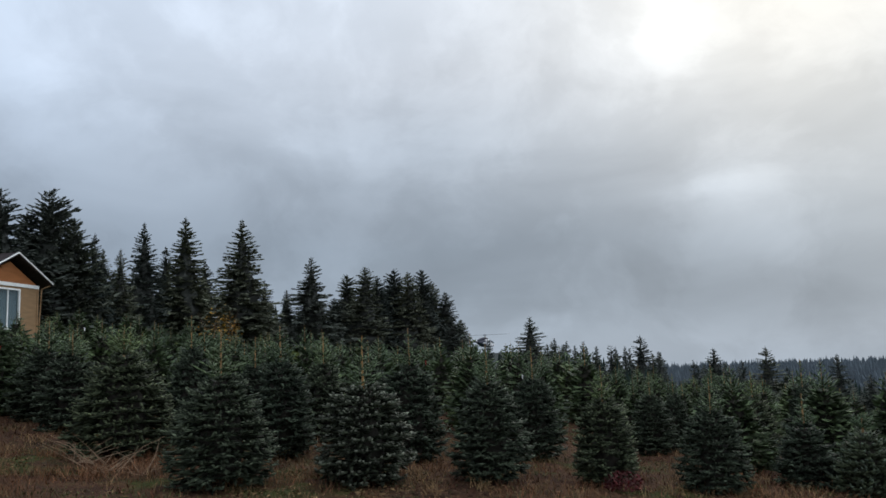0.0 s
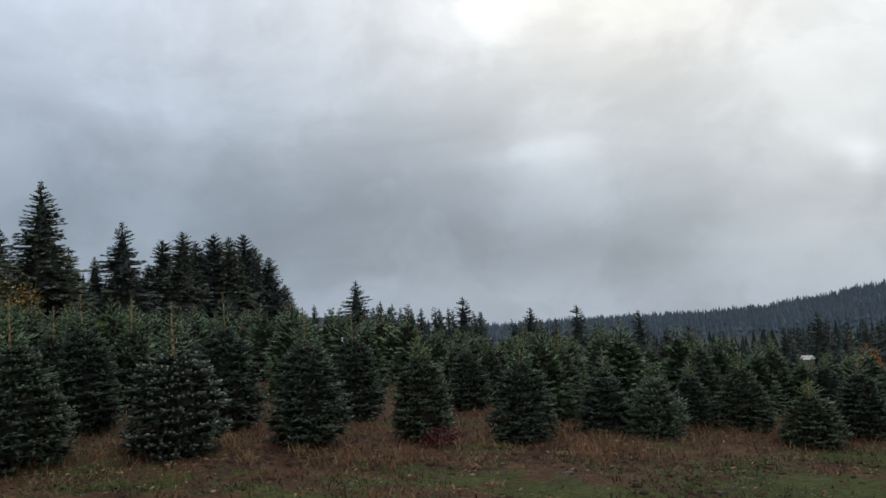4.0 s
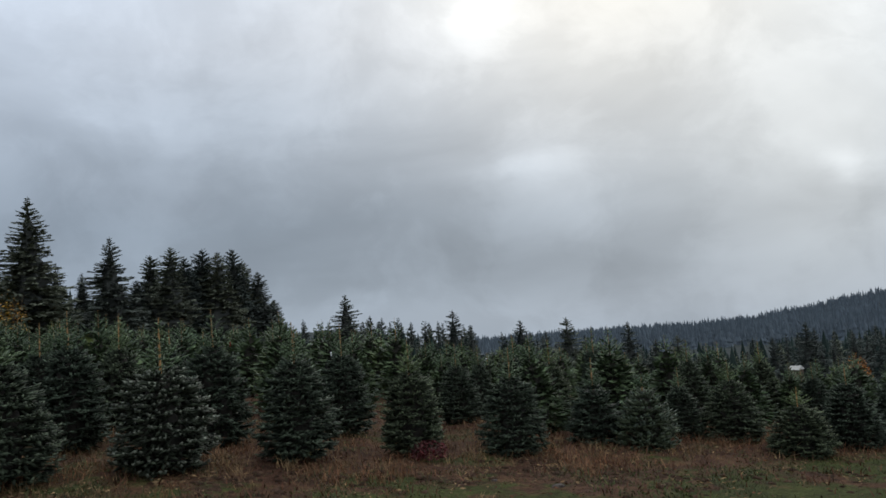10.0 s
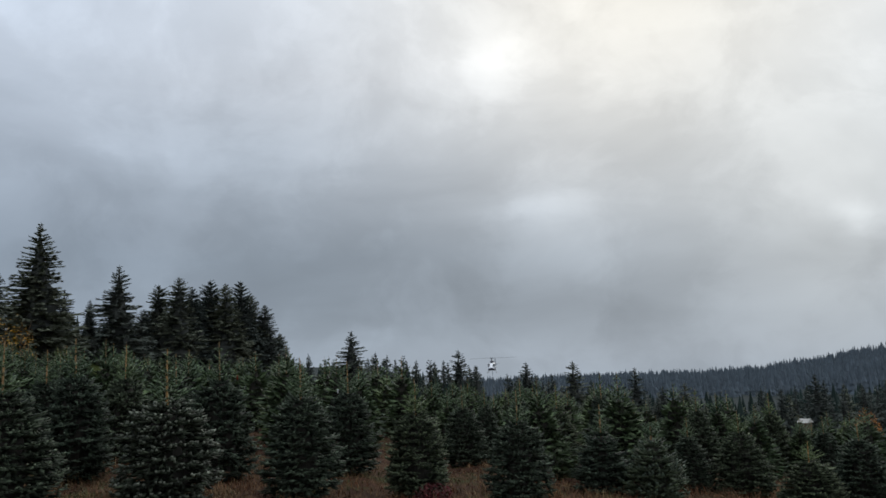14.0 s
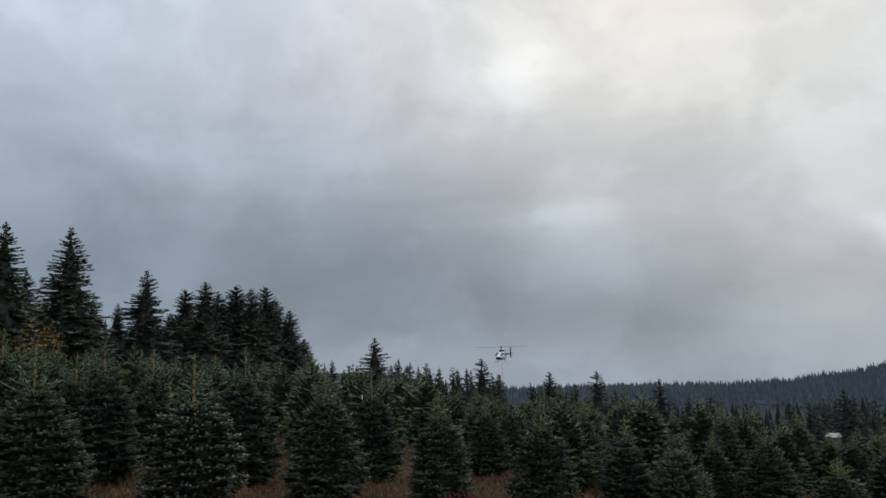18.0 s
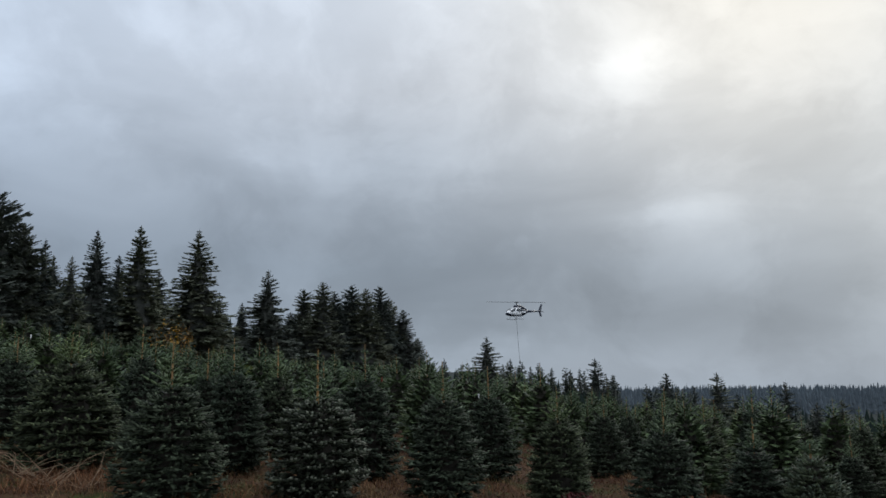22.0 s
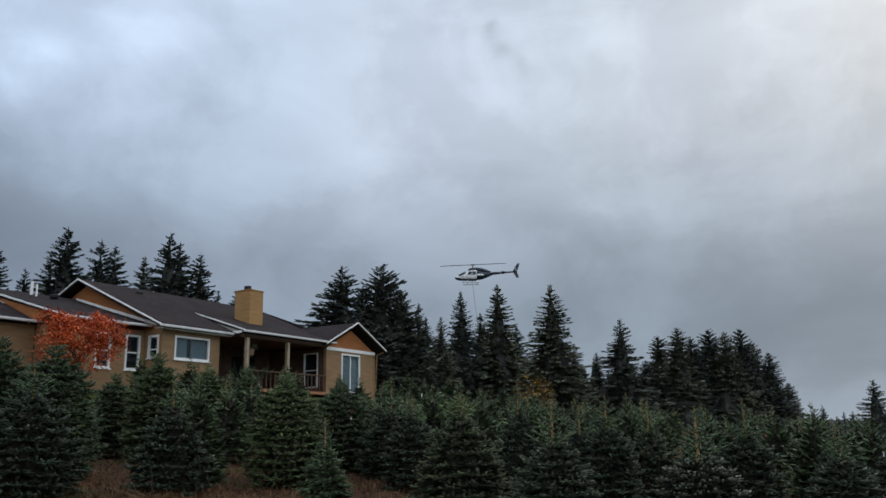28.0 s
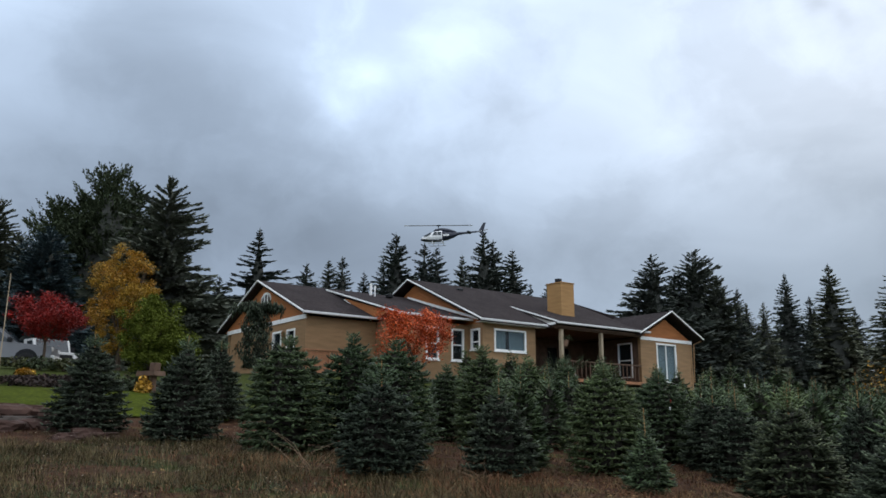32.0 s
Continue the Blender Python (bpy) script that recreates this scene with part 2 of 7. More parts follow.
BED = material("dark_heather", (0.034, 0.022, 0.018), 0.85, vary=0.4, scale=3, island=0.5)
CYPRESS = material("cypress_foliage", (0.056, 0.071, 0.038), 0.75, vary=0.35, scale=1.2, island=0.4, by_object=0.1, spec=0.1)
MAROON = material("maroon_leaves", (0.075, 0.010, 0.010), 0.7, vary=0.35, scale=6, island=0.5)
LEAF_RUST = material("rusty_leaves", (0.36, 0.15, 0.035), 0.6, vary=0.35, scale=1.5, island=0.5)
STRAW = material("dry_grass", (0.20, 0.125, 0.058), 0.85, vary=0.35, scale=2.0, island=0.5)
BRACKEN = material("dead_bracken", (0.095, 0.040, 0.020), 0.9, vary=0.4, scale=1.5, island=0.5)
GRASS = material("green_grass", (0.052, 0.064, 0.013), 0.7, vary=0.35, scale=1.2, island=0.45)
WEED = material("grey_weeds", (0.080, 0.060, 0.028), 0.85, vary=0.35, scale=3, island=0.4)
STONE = material("basalt_stone", (0.062, 0.050, 0.042), 0.9, vary=0.4, scale=3, bump=0.8, bump_scale=9)
RED_STONE = material("red_sandstone", (0.062, 0.034, 0.026), 0.9, vary=0.35, scale=3, bump=0.8, bump_scale=9)
RUST_GRASS = material("rusty_dead_grass", (0.17, 0.078, 0.036), 0.85, vary=0.4, scale=1.5, island=0.5)
OLIVE = material("olive_weeds", (0.058, 0.064, 0.022), 0.8, vary=0.35, scale=1.5, island=0.5)
LEAFY = material("leafy_weed_green", (0.046, 0.060, 0.022), 0.75, vary=0.35, scale=1.5, island=0.5)
SEED_STRAW = material("pale_grass_stalks", (0.25, 0.19, 0.10), 0.85, vary=0.3, scale=3, island=0.4)
BANK_GRASS = material("mixed_bank_grass", (0.050, 0.048, 0.016), 0.85, vary=0.5, scale=0.9, island=0.6, second=(0.105, 0.080, 0.040), spec=0.1)
CLOD = material("crumbled_soil", (0.050, 0.030, 0.020), 0.95, vary=0.4, scale=8, bump=0.9, bump_scale=50, island=0.4, spec=0.05)
SEED = material("pale_seed_heads", (0.42, 0.38, 0.30), 0.9, vary=0.2, scale=20)
TWIG = material("bleached_twig", (0.24, 0.16, 0.10), 0.8, vary=0.3, scale=8)


def siding(name, color, board=0.18):
    """Painted lap boards: fine horizontal shadow gaps as relief."""
    m = bpy.data.materials.new(name)
    m.use_nodes = True
    t = m.node_tree
    p = t.nodes["Principled BSDF"]
    p.inputs["Roughness"].default_value = 0.75
    p.inputs["Specular IOR Level"].default_value = 0.25
    co = t.nodes.new("ShaderNodeTexCoord").outputs["Object"]
    sep = t.nodes.new("ShaderNodeSeparateXYZ")
    t.links.new(co, sep.inputs[0])
    saw = math_node(t, "FRACT", math_node(t, "DIVIDE", sep.outputs[2], board))
    lap = ramp(t, saw, [(0.0, (0.0, 0.0, 0.0)), (0.08, (1, 1, 1)), (1.0, (0.72, 0.72, 0.72))])
    n = node(t, "ShaderNodeTexNoise", Scale=1.1, Detail=5.0)
    mp = t.nodes.new("ShaderNodeMapping")
    mp.inputs["Scale"].default_value = (1, 1, 6)
    t.links.new(co, mp.inputs[0])
    t.links.new(mp.outputs[0], n.inputs["Vector"])
    c = ramp(t, n.outputs[0], [(0.3, tuple(v * 0.85 for v in color)), (0.7, tuple(v * 1.12 for v in color))])
    t.links.new(c, p.inputs["Base Color"])
    b = t.nodes.new("ShaderNodeBump")
    b.inputs["Strength"].default_value, b.inputs["Distance"].default_value = 0.4, 0.02
    t.links.new(lap, b.inputs["Height"])
    t.links.new(b.outputs[0], p.inputs["Normal"])
    return m


SIDING = siding("tan_lap_siding", (0.290, 0.178, 0.092))
SIDING_GABLE = siding("rust_gable_siding", (0.36, 0.135, 0.045), 0.14)
BRICK_TAN = siding("tan_chimney_brick", (0.38, 0.215, 0.085), 0.075)
WHITE = material("white_painted_trim", (0.86, 0.86, 0.84), 0.5, vary=0.08, scale=2.5)
SOFFIT = material("soffit_boards", (0.42, 0.40, 0.36), 0.7, vary=0.12, scale=2)
GUTTER = material("grey_gutter", (0.60, 0.60, 0.60), 0.4, vary=0.08, scale=2)
SHINGLE = material("dark_asphalt_shingle", (0.034, 0.027, 0.027), 0.95, spec=0.08, vary=0.25, scale=1.0, bump=0.5, bump_scale=22, fine=0.3)
POST = material("weathered_timber_post", (0.36, 0.29, 0.20), 0.8, vary=0.3, scale=6, stretch=(1, 1, 0.2), bump=0.3)
DECK = material("stained_deck_boards", (0.36, 0.165, 0.085), 0.75, vary=0.25, scale=4)
# dark brown wood; on the porch walls it stands in for shade
DARK_WOOD_AND_SHADE = material("dark_wood_and_porch_shade", (0.10, 0.06, 0.04), 0.8, vary=0.3, scale=4)
BLACK = material("black_metal", (0.02, 0.02, 0.022), 0.45, metal=0.6, vary=0.15, scale=6)
CURTAIN = material("pale_curtain", (0.66, 0.78, 0.78), 0.9, vary=0.14, scale=3, stretch=(6, 6, 0.3))
# panel colour that stands in for the darkness of the rooms
ROOM = material("unlit_room_tone", (0.045, 0.038, 0.032), 0.9, vary=0.2, scale=2)
BRASS = material("bronze_lamp", (0.22, 0.13, 0.06), 0.5, metal=0.4, vary=0.2, scale=8)


def glass(name, tint=(0.75, 0.82, 0.85), rough=0.02, clear=0.45):
    m = bpy.data.materials.new(name)
    m.use_nodes = True
    t = m.node_tree
    p = t.nodes["Principled BSDF"]
    p.inputs["Base Color"].default_value = (0.02, 0.025, 0.03, 1)
    p.inputs["Roughness"].default_value = rough
    p.inputs["Specular IOR Level"].default_value = 0.9
    tr = t.nodes.new("ShaderNodeBsdfTransparent")
    tr.inputs[0].default_value = (*tint, 1)
    mx = t.nodes.new("ShaderNodeMixShader")
    mx.inputs[0].default_value = 1 - clear
    t.links.new(tr.outputs[0], mx.inputs[1])
    t.links.new(p.outputs[0], mx.inputs[2])
    t.links.new(mx.outputs[0], t.nodes["Material Output"].inputs[0])
    return m


PANE = glass("window_glass", clear=0.7)
CANOPY_GLASS = glass("cockpit_glass", (0.5, 0.55, 0.6), clear=0.25)
HELI_WHITE = material("white_aircraft_paint", (0.90, 0.90, 0.90), 0.3, vary=0.04, scale=1.5, spec=0.5)
HELI_BLUE = material("navy_aircraft_paint", (0.018, 0.022, 0.040), 0.3, vary=0.12, scale=1.5, spec=0.5)
ROTOR = material("grey_rotor_blade", (0.32, 0.32, 0.33), 0.5, vary=0.15, scale=1)
ROTOR_WHITE = material("white_rotor_tip", (0.70, 0.70, 0.70), 0.5, vary=0.05, scale=1)
CABLE = material("steel_long_line", (0.10, 0.10, 0.10), 0.6, vary=0.2, scale=5)
TRUCK_SILVER = material("silver_truck_paint", (0.19, 0.19, 0.20), 0.35, metal=0.4, vary=0.1, scale=1, spec=0.5)
TRUCK_WHITE = material("white_truck_paint", (0.55, 0.55, 0.54), 0.35, vary=0.06, scale=1, spec=0.5)
RUBBER = material("tyre_rubber", (0.025, 0.025, 0.026), 0.85, vary=0.2, scale=5)
FENCE = material("rusty_steel", (0.20, 0.12, 0.08), 0.8, vary=0.35, scale=5)


def ground_material():
    m = bpy.data.materials.new("field_ground")
    m.use_nodes = True
    t = m.node_tree
    p = t.nodes["Principled BSDF"]
    p.inputs["Roughness"].default_value = 0.95
    p.inputs["Specular IOR Level"].default_value = 0.1
    co = t.nodes.new("ShaderNodeTexCoord").outputs["Object"]
    a = node(t, "ShaderNodeTexNoise", Scale=0.75, Detail=7.0, Roughness=0.65)
    b = node(t, "ShaderNodeTexNoise", Scale=2.6, Detail=6.0, Roughness=0.65)
    c = node(t, "ShaderNodeTexNoise", Scale=17.0, Detail=4.0, Roughness=0.7)
    for n in (a, b, c):
        t.links.new(co, n.inputs["Vector"])
    earth = ramp(t, b.outputs[0], [(0.25, (0.026, 0.014, 0.009)), (0.45, (0.058, 0.028, 0.016)), (0.6, (0.088, 0.046, 0.024)), (0.8, (0.13, 0.080, 0.04))])
    moss = ramp(t, b.outputs[0], [(0.3, (0.030, 0.032, 0.010)), (0.7, (0.060, 0.068, 0.017))])
    sep = t.nodes.new("ShaderNodeSeparateXYZ")
    t.links.new(co, sep.inputs[0])
    # greener on the open strip in front of the rows
    edge = math_node(t, "SUBTRACT", math_node(t, "ADD", math_node(t, "MULTIPLY", sep.outputs[0], 0.3), 9.3), sep.outputs[1])
    strip = math_node(t, "MULTIPLY", math_node(t, "MULTIPLY", edge, 0.35, True), math_node(t, "MULTIPLY", math_node(t, "ADD", sep.outputs[0], 5.0), 0.22, True))
    g = math_node(t, "ADD", a.outputs[0], math_node(t, "MULTIPLY", strip, 0.19))
    green = ramp(t, g, [(0.53, (0, 0, 0)), (0.60, (1, 1, 1))])
    col = mix(t, green, earth, moss)
    f = ramp(t, c.outputs[0], [(0.3, (0.45, 0.45, 0.45)), (0.7, (1.5, 1.5, 1.5))])
    col = mix(t, 1.0, col, f, "MULTIPLY")
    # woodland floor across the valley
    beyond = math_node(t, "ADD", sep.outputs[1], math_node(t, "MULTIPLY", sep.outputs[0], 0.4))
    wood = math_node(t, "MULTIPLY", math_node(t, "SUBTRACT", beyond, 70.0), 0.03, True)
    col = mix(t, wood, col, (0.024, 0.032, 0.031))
    # rough grass round the house
    near_house = math_node(t, "MULTIPLY", math_node(t, "SUBTRACT", -20.5, sep.outputs[0]), 0.5, True)
    col = mix(t, math_node(t, "MULTIPLY", near_house, math_node(t, "SUBTRACT", 1.0, wood)), col, mix(t, 1.0, (0.046, 0.058, 0.012), f, "MULTIPLY"))
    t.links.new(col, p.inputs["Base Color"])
    bp = t.nodes.new("ShaderNodeBump")
    bp.inputs["Strength"].default_value, bp.inputs["Distance"].default_value = 0.8, 0.06
    t.links.new(c.outputs[0], bp.inputs["Height"])
    t.links.new(bp.outputs[0], p.inputs["Normal"])
    return m


GROUND = ground_material()
LAWN = material("mown_lawn", (0.050, 0.064, 0.005), 0.9, vary=0.3, scale=1.2, fine=0.3, spec=0.05)

# ---- mesh helpers ----


def mesh(name, verts, faces, mat, smooth=False):
    me = bpy.data.meshes.new(name)
    me.from_pydata([tuple(map(float, v)) for v in verts], [], faces)
    me.materials.append(mat)
    if smooth:
        me.polygons.foreach_set("use_smooth", [True] * len(me.polygons))
    me.update()
    return me


def thing(name, x, y, z, rz=0.0, label="", category="", group="", kind=""):
    e = new(name)
    e.empty_display_size = 0.2
    e.matrix_basis = pose(x, y, z, 0, 0, rz)
    return tagged(e, label, category, group, kind)


def put(name, me, parent, label="", m=None):
    o = new(name, me)
    o.parent = parent
    if m is not None:
        o.matrix_basis = m
    if label:
        tagged(o, label)
    return o


def part(name, bm, mat, parent, label="", m=None, smooth=False):
    me = bpy.data.meshes.new(name)
    bm.to_mesh(me)
    bm.free()
    me.materials.append(mat)
    if smooth:
        me.polygons.foreach_set("use_smooth", [True] * len(me.polygons))
    return put(name, me, parent, label, m)


def box(bm, x0, x1, y0, y1, z0, z1, bevel=0.0):
    r = bmesh.ops.create_cube(bm, size=1.0, matrix=Matrix.Translation(((x0 + x1) / 2, (y0 + y1) / 2, (z0 + z1) / 2))
                              @ Matrix.Diagonal((abs(x1 - x0), abs(y1 - y0), abs(z1 - z0), 1)))
    if bevel:
        edges = {e for v in r["verts"] for e in v.link_edges}
        bmesh.ops.bevel(bm, geom=list(edges), offset=bevel, segments=1, affect="EDGES")
    return bm


def boxed(*a, bevel=0.0):
    return box(bmesh.new(), *a, bevel=bevel)


def prism(outline, y0, y1, axis="y"):
    """Extrude a closed outline of (u, z) along y, or of (u, v) along the named axis."""
    bm = bmesh.new()
    def at(u, v, w):
        return {"y": (u, w, v), "x": (w, u, v), "z": (u, v, w)}[axis]
    a = [bm.verts.new(at(u, v, y0)) for u, v in outline]
    b = [bm.verts.new(at(u, v, y1)) for u, v in outline]
    bm.faces.new(a)
    bm.faces.new(b[::-1])
    for i in range(len(a)):
        j = (i + 1) % len(a)
        bm.faces.new((a[j], a[i], b[i], b[j]))
    bmesh.ops.recalc_face_normals(bm, faces=bm.faces)
    return bm


def tube(bm, points, radii, sides=6, cap=True):
    rings = []
    for i, p in enumerate(points):
        p = Vector(p)
        d = (Vector(points[min(i + 1, len(points) - 1)]) - Vector(points[max(i - 1, 0)])).normalized()
        q = d.to_track_quat("Z", "Y")
        rings.append([bm.verts.new(p + q @ Vector((radii[i] * math.cos(k * math.tau / sides), radii[i] * math.sin(k * math.tau / sides), 0))) for k in range(sides)])
    for r0, r1 in zip(rings, rings[1:]):
        for k in range(sides):
            bm.faces.new((r0[k], r0[(k + 1) % sides], r1[(k + 1) % sides], r1[k]))
    if cap:
        bm.faces.new(rings[0][::-1])
        bm.faces.new(rings[-1])
    return bm


class Sprays:
    """Gathers many small tapered sprays of needles into one mesh."""

    def __init__(self, seed):
        self.rng = np.random.default_rng(seed)
        self.p, self.d, self.l, self.r, self.f, self.slot = [], [], [], [], [], []

    def add(self, p, d, length, radius, flat=1.0, slot=0):
        self.p.append(p), self.d.append(d), self.l.append(length), self.r.append(radius), self.f.append(flat), self.slot.append(slot)

    def mesh(self, name, mat, solid=True, extra=()):
        p, d = np.array(self.p, float), np.array(self.d, float)
        d /= np.linalg.norm(d, axis=1, keepdims=True) + 1e-9
        up = np.array([0, 0, 1.0])
        side = np.cross(d, up)
        side /= np.linalg.norm(side, axis=1, keepdims=True) + 1e-6
        nor = np.cross(side, d)
        ln, rad, fl = (np.array(v, float)[:, None] for v in (self.l, self.r, self.f))
        spin = self.rng.uniform(-0.5, 0.5, (len(p), 1)) * (1.0 if solid else 2.0)
        cs, sn = np.cos(spin), np.sin(spin)
        a, b = (side * cs + nor * sn) * rad, (nor * cs - side * sn) * rad * fl
        mid = p + d * ln * 0.42
        n = len(p)
        if solid:
            v = np.stack([p, mid + a, mid - a * 0.5 + b * 0.87, mid - a * 0.5 - b * 0.87, p + d * ln], 1)
            base = (np.arange(n) * 5)[:, None, None]
            tri = np.array([[0, 2, 1], [0, 3, 2], [0, 1, 3], [4, 1, 2], [4, 2, 3], [4, 3, 1]])[None]
        else:
            # a leaf-like spray folded along its middle
            v = np.stack([p, mid + a * 1.1 - b * 0.7, p + d * ln, mid - a * 1.1 - b * 0.7], 1)
            base = (np.arange(n) * 4)[:, None, None]
            tri = np.array([[0, 1, 2], [0, 2, 3]])[None]
        faces = (base + tri).reshape(-1, 3)
        verts = v.reshape(-1, 3)
        me = bpy.data.meshes.new(name)
        me.vertices.add(len(verts))
        me.vertices.foreach_set("co", verts.astype(np.float32).ravel())
        me.loops.add(faces.size)
        me.loops.foreach_set("vertex_index", faces.astype(np.int32).ravel())
        me.polygons.add(len(faces))
        me.polygons.foreach_set("loop_start", np.arange(0, faces.size, 3, dtype=np.int32))
        me.materials.append(mat)
        if extra:
            for other in extra:
                me.materials.append(other)
            me.polygons.foreach_set("material_index", np.repeat(np.array(self.slot, dtype=np.int32), len(faces) // n))
        me.update(calc_edges=True)
        return me


# ---- the lie of the land ----


def ease(a, b, v):
    v = min(1.0, max(0.0, (v - a) / (b - a)))
    return v * v * (3 - 2 * v)


def lie(x, y):
    """Height of the ground: a hillside that falls to the right, a level yard round the house, a valley and a wooded ridge behind."""
    z = -0.085 * max(-60.0, min(45.0, x))
    if x < -19:
        z += (0.09 + 0.04 * ease(8, 15, y)) * min(-19 - x, 30)
    top = 4.05 + 0.012 * max(0.0, -x - 40)
    if z > top - 0.6:
        z = top - 0.6 + 0.6 * (1 - math.exp(-(z - top + 0.6) / 0.6))
    right = ease(-30, 4, x)
    if y > 12:
        z -= right * 0.020 * min(y - 12, 50)
    if y > 15:
        z -= 0.06 * min(y - 15, 32) * ease(2, 10, x)
    z -= 13 * ease(55, 190, y + 0.4 * x) * ease(-60, -5, x)
    d = math.hypot(x, y)
    if d > 250:
        az = math.degrees(math.atan2(x, y))
        if -120 < az < 120:
            el = np.interp(az, RIDGE_AZ, RIDGE_EL)
            crest = 1.7 + 1150 * math.tan(radians(el)) - 12
            z += (crest - z) * ease(420, 1150, d) if d < 1150 else 0.0
            if d >= 1150:
                z = crest - 0.02 * (d - 1150)
    return z


RIDGE_AZ = (-120, -60, -20, 0, 3, 8, 13, 18, 22, 24.6, 27.3, 30, 34, 45, 80, 120)
RIDGE_EL = (0.0, 0.0, -0.6, -0.8, -0.85, -0.8, -0.85, -0.9, -0.75, -0.4, 0.05, 0.3, 0.6, 1.2, 1.0, 0.0)


def rough_ground(x, y):
    k = 0.06 if math.hypot(x, y) < 60 else 0.0
    return lie(x, y) + (k * (noise.noise((x * 0.55, y * 0.55, 3.0)) + 0.4 * noise.noise((x * 1.9, y * 1.9, 7.0))) if k else 0.0)


def make_ground():
    xs = np.concatenate([-np.geomspace(2600, 45, 34), np.arange(-44, 31, 0.62), np.geomspace(32, 2600, 40)])
    ys = np.concatenate([-np.geomspace(2600, 12, 18), np.arange(-11, 40, 0.62), np.geomspace(41, 2600, 60)])
    verts = [(x, y, rough_ground(x, y)) for y in ys for x in xs]
    n = len(xs)
    faces = [(j * n + i, j * n + i + 1, (j + 1) * n + i + 1, (j + 1) * n + i) for j in range(len(ys) - 1) for i in range(n - 1)]
    g = new("ground", mesh("ground", verts, faces, GROUND, True))
    tagged(g, "brown hillside of dead bracken, moss and dry grass", "ground", kind="structure")


make_ground()
# ---- plantation firs ----


def crown_line(f, r, shape):
    """Half-width of a young fir's dense crown at the share f of its height; shape: how much and how late it narrows."""
    k, p = shape
    return r * (1 - k * f ** p) * min(1.0, 0.82 + 0.8 * f) * (1.0 if f < 0.88 else 1 - 3.6 * (f - 0.88))


BARREL, EGG, CONE, FULL = (0.52, 1.9), (0.64, 1.55), (0.76, 1.2), (0.50, 2.2)


def young_fir_meshes(h, r, seed, detail=1.0, mat=NEEDLE, loose=0.0, shape=BARREL, lead=0.28, bough=1.35, tier=0.13, tight=0.5):
    """Crown, dark shade core, trunk and top shoot of a young fir: whorled tiers of flat boughs below a long bare leader
    with thin whorls.
    """
    s = Sprays(seed)
    rng = s.rng
    fine, solid = detail > 0.4, detail > 0.7
    lead = h * lead * rng.uniform(0.92, 1.08)
    top = h - lead
    lean = rng.uniform(0, math.tau, 3)
    area = sum(crown_line((k + 0.5) / 20, r, shape) for k in range(20)) / 20 * math.tau * top
    boughs = int(area / ((0.0125 if solid else 0.018 if fine else 0.034) * bough ** 1.25))
    share = np.array([crown_line((k + 0.5) / 60, r, shape) + 0.05 for k in range(60)])
    share = np.concatenate([[0], np.cumsum(share) / share.sum()])
    size = (1.0 if solid else 1.18 if fine else 1.65) * bough
    for k in range(boughs):
        f = float(np.interp((k + rng.uniform(0, 1)) / boughs, share, np.linspace(0, 0.995, 61)))
        th = k * 2.39996 + rng.uniform(-0.35, 0.35)
        # boughs gather in level whorls that step round the trunk
        step = f * top / tier + 0.16 * math.sin(th + lean[2]) + 0.22 * math.sin(3 * th + lean[0])
        off = step - round(step)
        f = min(0.995, max(0.0, f - off * (1 - tight) * tier / top))
        rim = crown_line(f, r, shape) + 0.02
        deep = rng.random() < 0.2 + 0.5 * abs(off)
        reach = rim * (1.03 + 0.06 * math.sin(2 * th + lean[0] + 3 * f) + 0.05 * math.sin(5 * th + lean[1] + 9 * f) + (rng.uniform(-0.34, -0.16) if deep else rng.uniform(-0.13, 0.09 + 0.5 * loose)))
        out = np.array([math.cos(th), math.sin(th), 0.0])
        tan = np.array([-math.sin(th), math.cos(th), 0.0])
        rise = rng.uniform(-0.24, 0.02) + 0.5 * f * f + 1.2 * loose
        tip = np.array([0, 0, 0.05 + f * (top - 0.05)]) + out * reach
        big = size * rng.uniform(0.8, 1.25) * (1.2 if loose else 1.0)
        fat = 0.7 if loose else 1.0
        root = tip - (out + np.array([0, 0, rise])) * 0.115 * big
        # a bough's end: a flat rosette of brushes that turn up at their ends
        n = 9 if solid else 7 if fine else 5
        for i in range(n):
            a = (i / (n - 1) - 0.5) * 2.8 + rng.uniform(-0.15, 0.15)
            q = (0.135 - 0.030 * abs(a)) * big * rng.uniform(0.85, 1.15)
            d = out * math.cos(a) + tan * math.sin(a) + np.array([0, 0, rise + rng.uniform(-0.04, 0.13)])
            at = root + np.array([0, 0, rng.uniform(-0.012, 0.012)]) + tan * math.sin(a) * 0.02
            s.add(at, d, q, 0.0195 * big * fat * rng.uniform(0.85, 1.15), 0.55)
            if (i == n // 2 or i % 2 == 0 and (mat is NEEDLE_PALE or solid and rng.random() < 0.4)) and not deep:
                way = d / np.linalg.norm(d)
                s.add(at + way * q * 0.62 + np.array([0, 0, 0.010]), way + np.array([0, 0, rng.uniform(0.3, 0.7)]), q * rng.uniform(0.24, 0.38) if mat is NEEDLE_PALE else q * rng.uniform(0.32, 0.5), (0.018 if mat is NEEDLE_PALE else 0.0135) * big, 0.85, 1)
        # the older needles behind it
        s.add(np.array([0, 0, root[2] - 0.02]) + out * reach * 0.42, out + np.array([0, 0, rise * 0.4]), reach * 0.5, 0.035 * big, 0.6)
        if fine:
            s.add(root - np.array([0, 0, 0.03]), out * 0.6 + tan * rng.uniform(-1, 1) + np.array([0, 0, rng.uniform(-0.7, -0.2)]), 0.10 * big, 0.024 * big, 0.7)
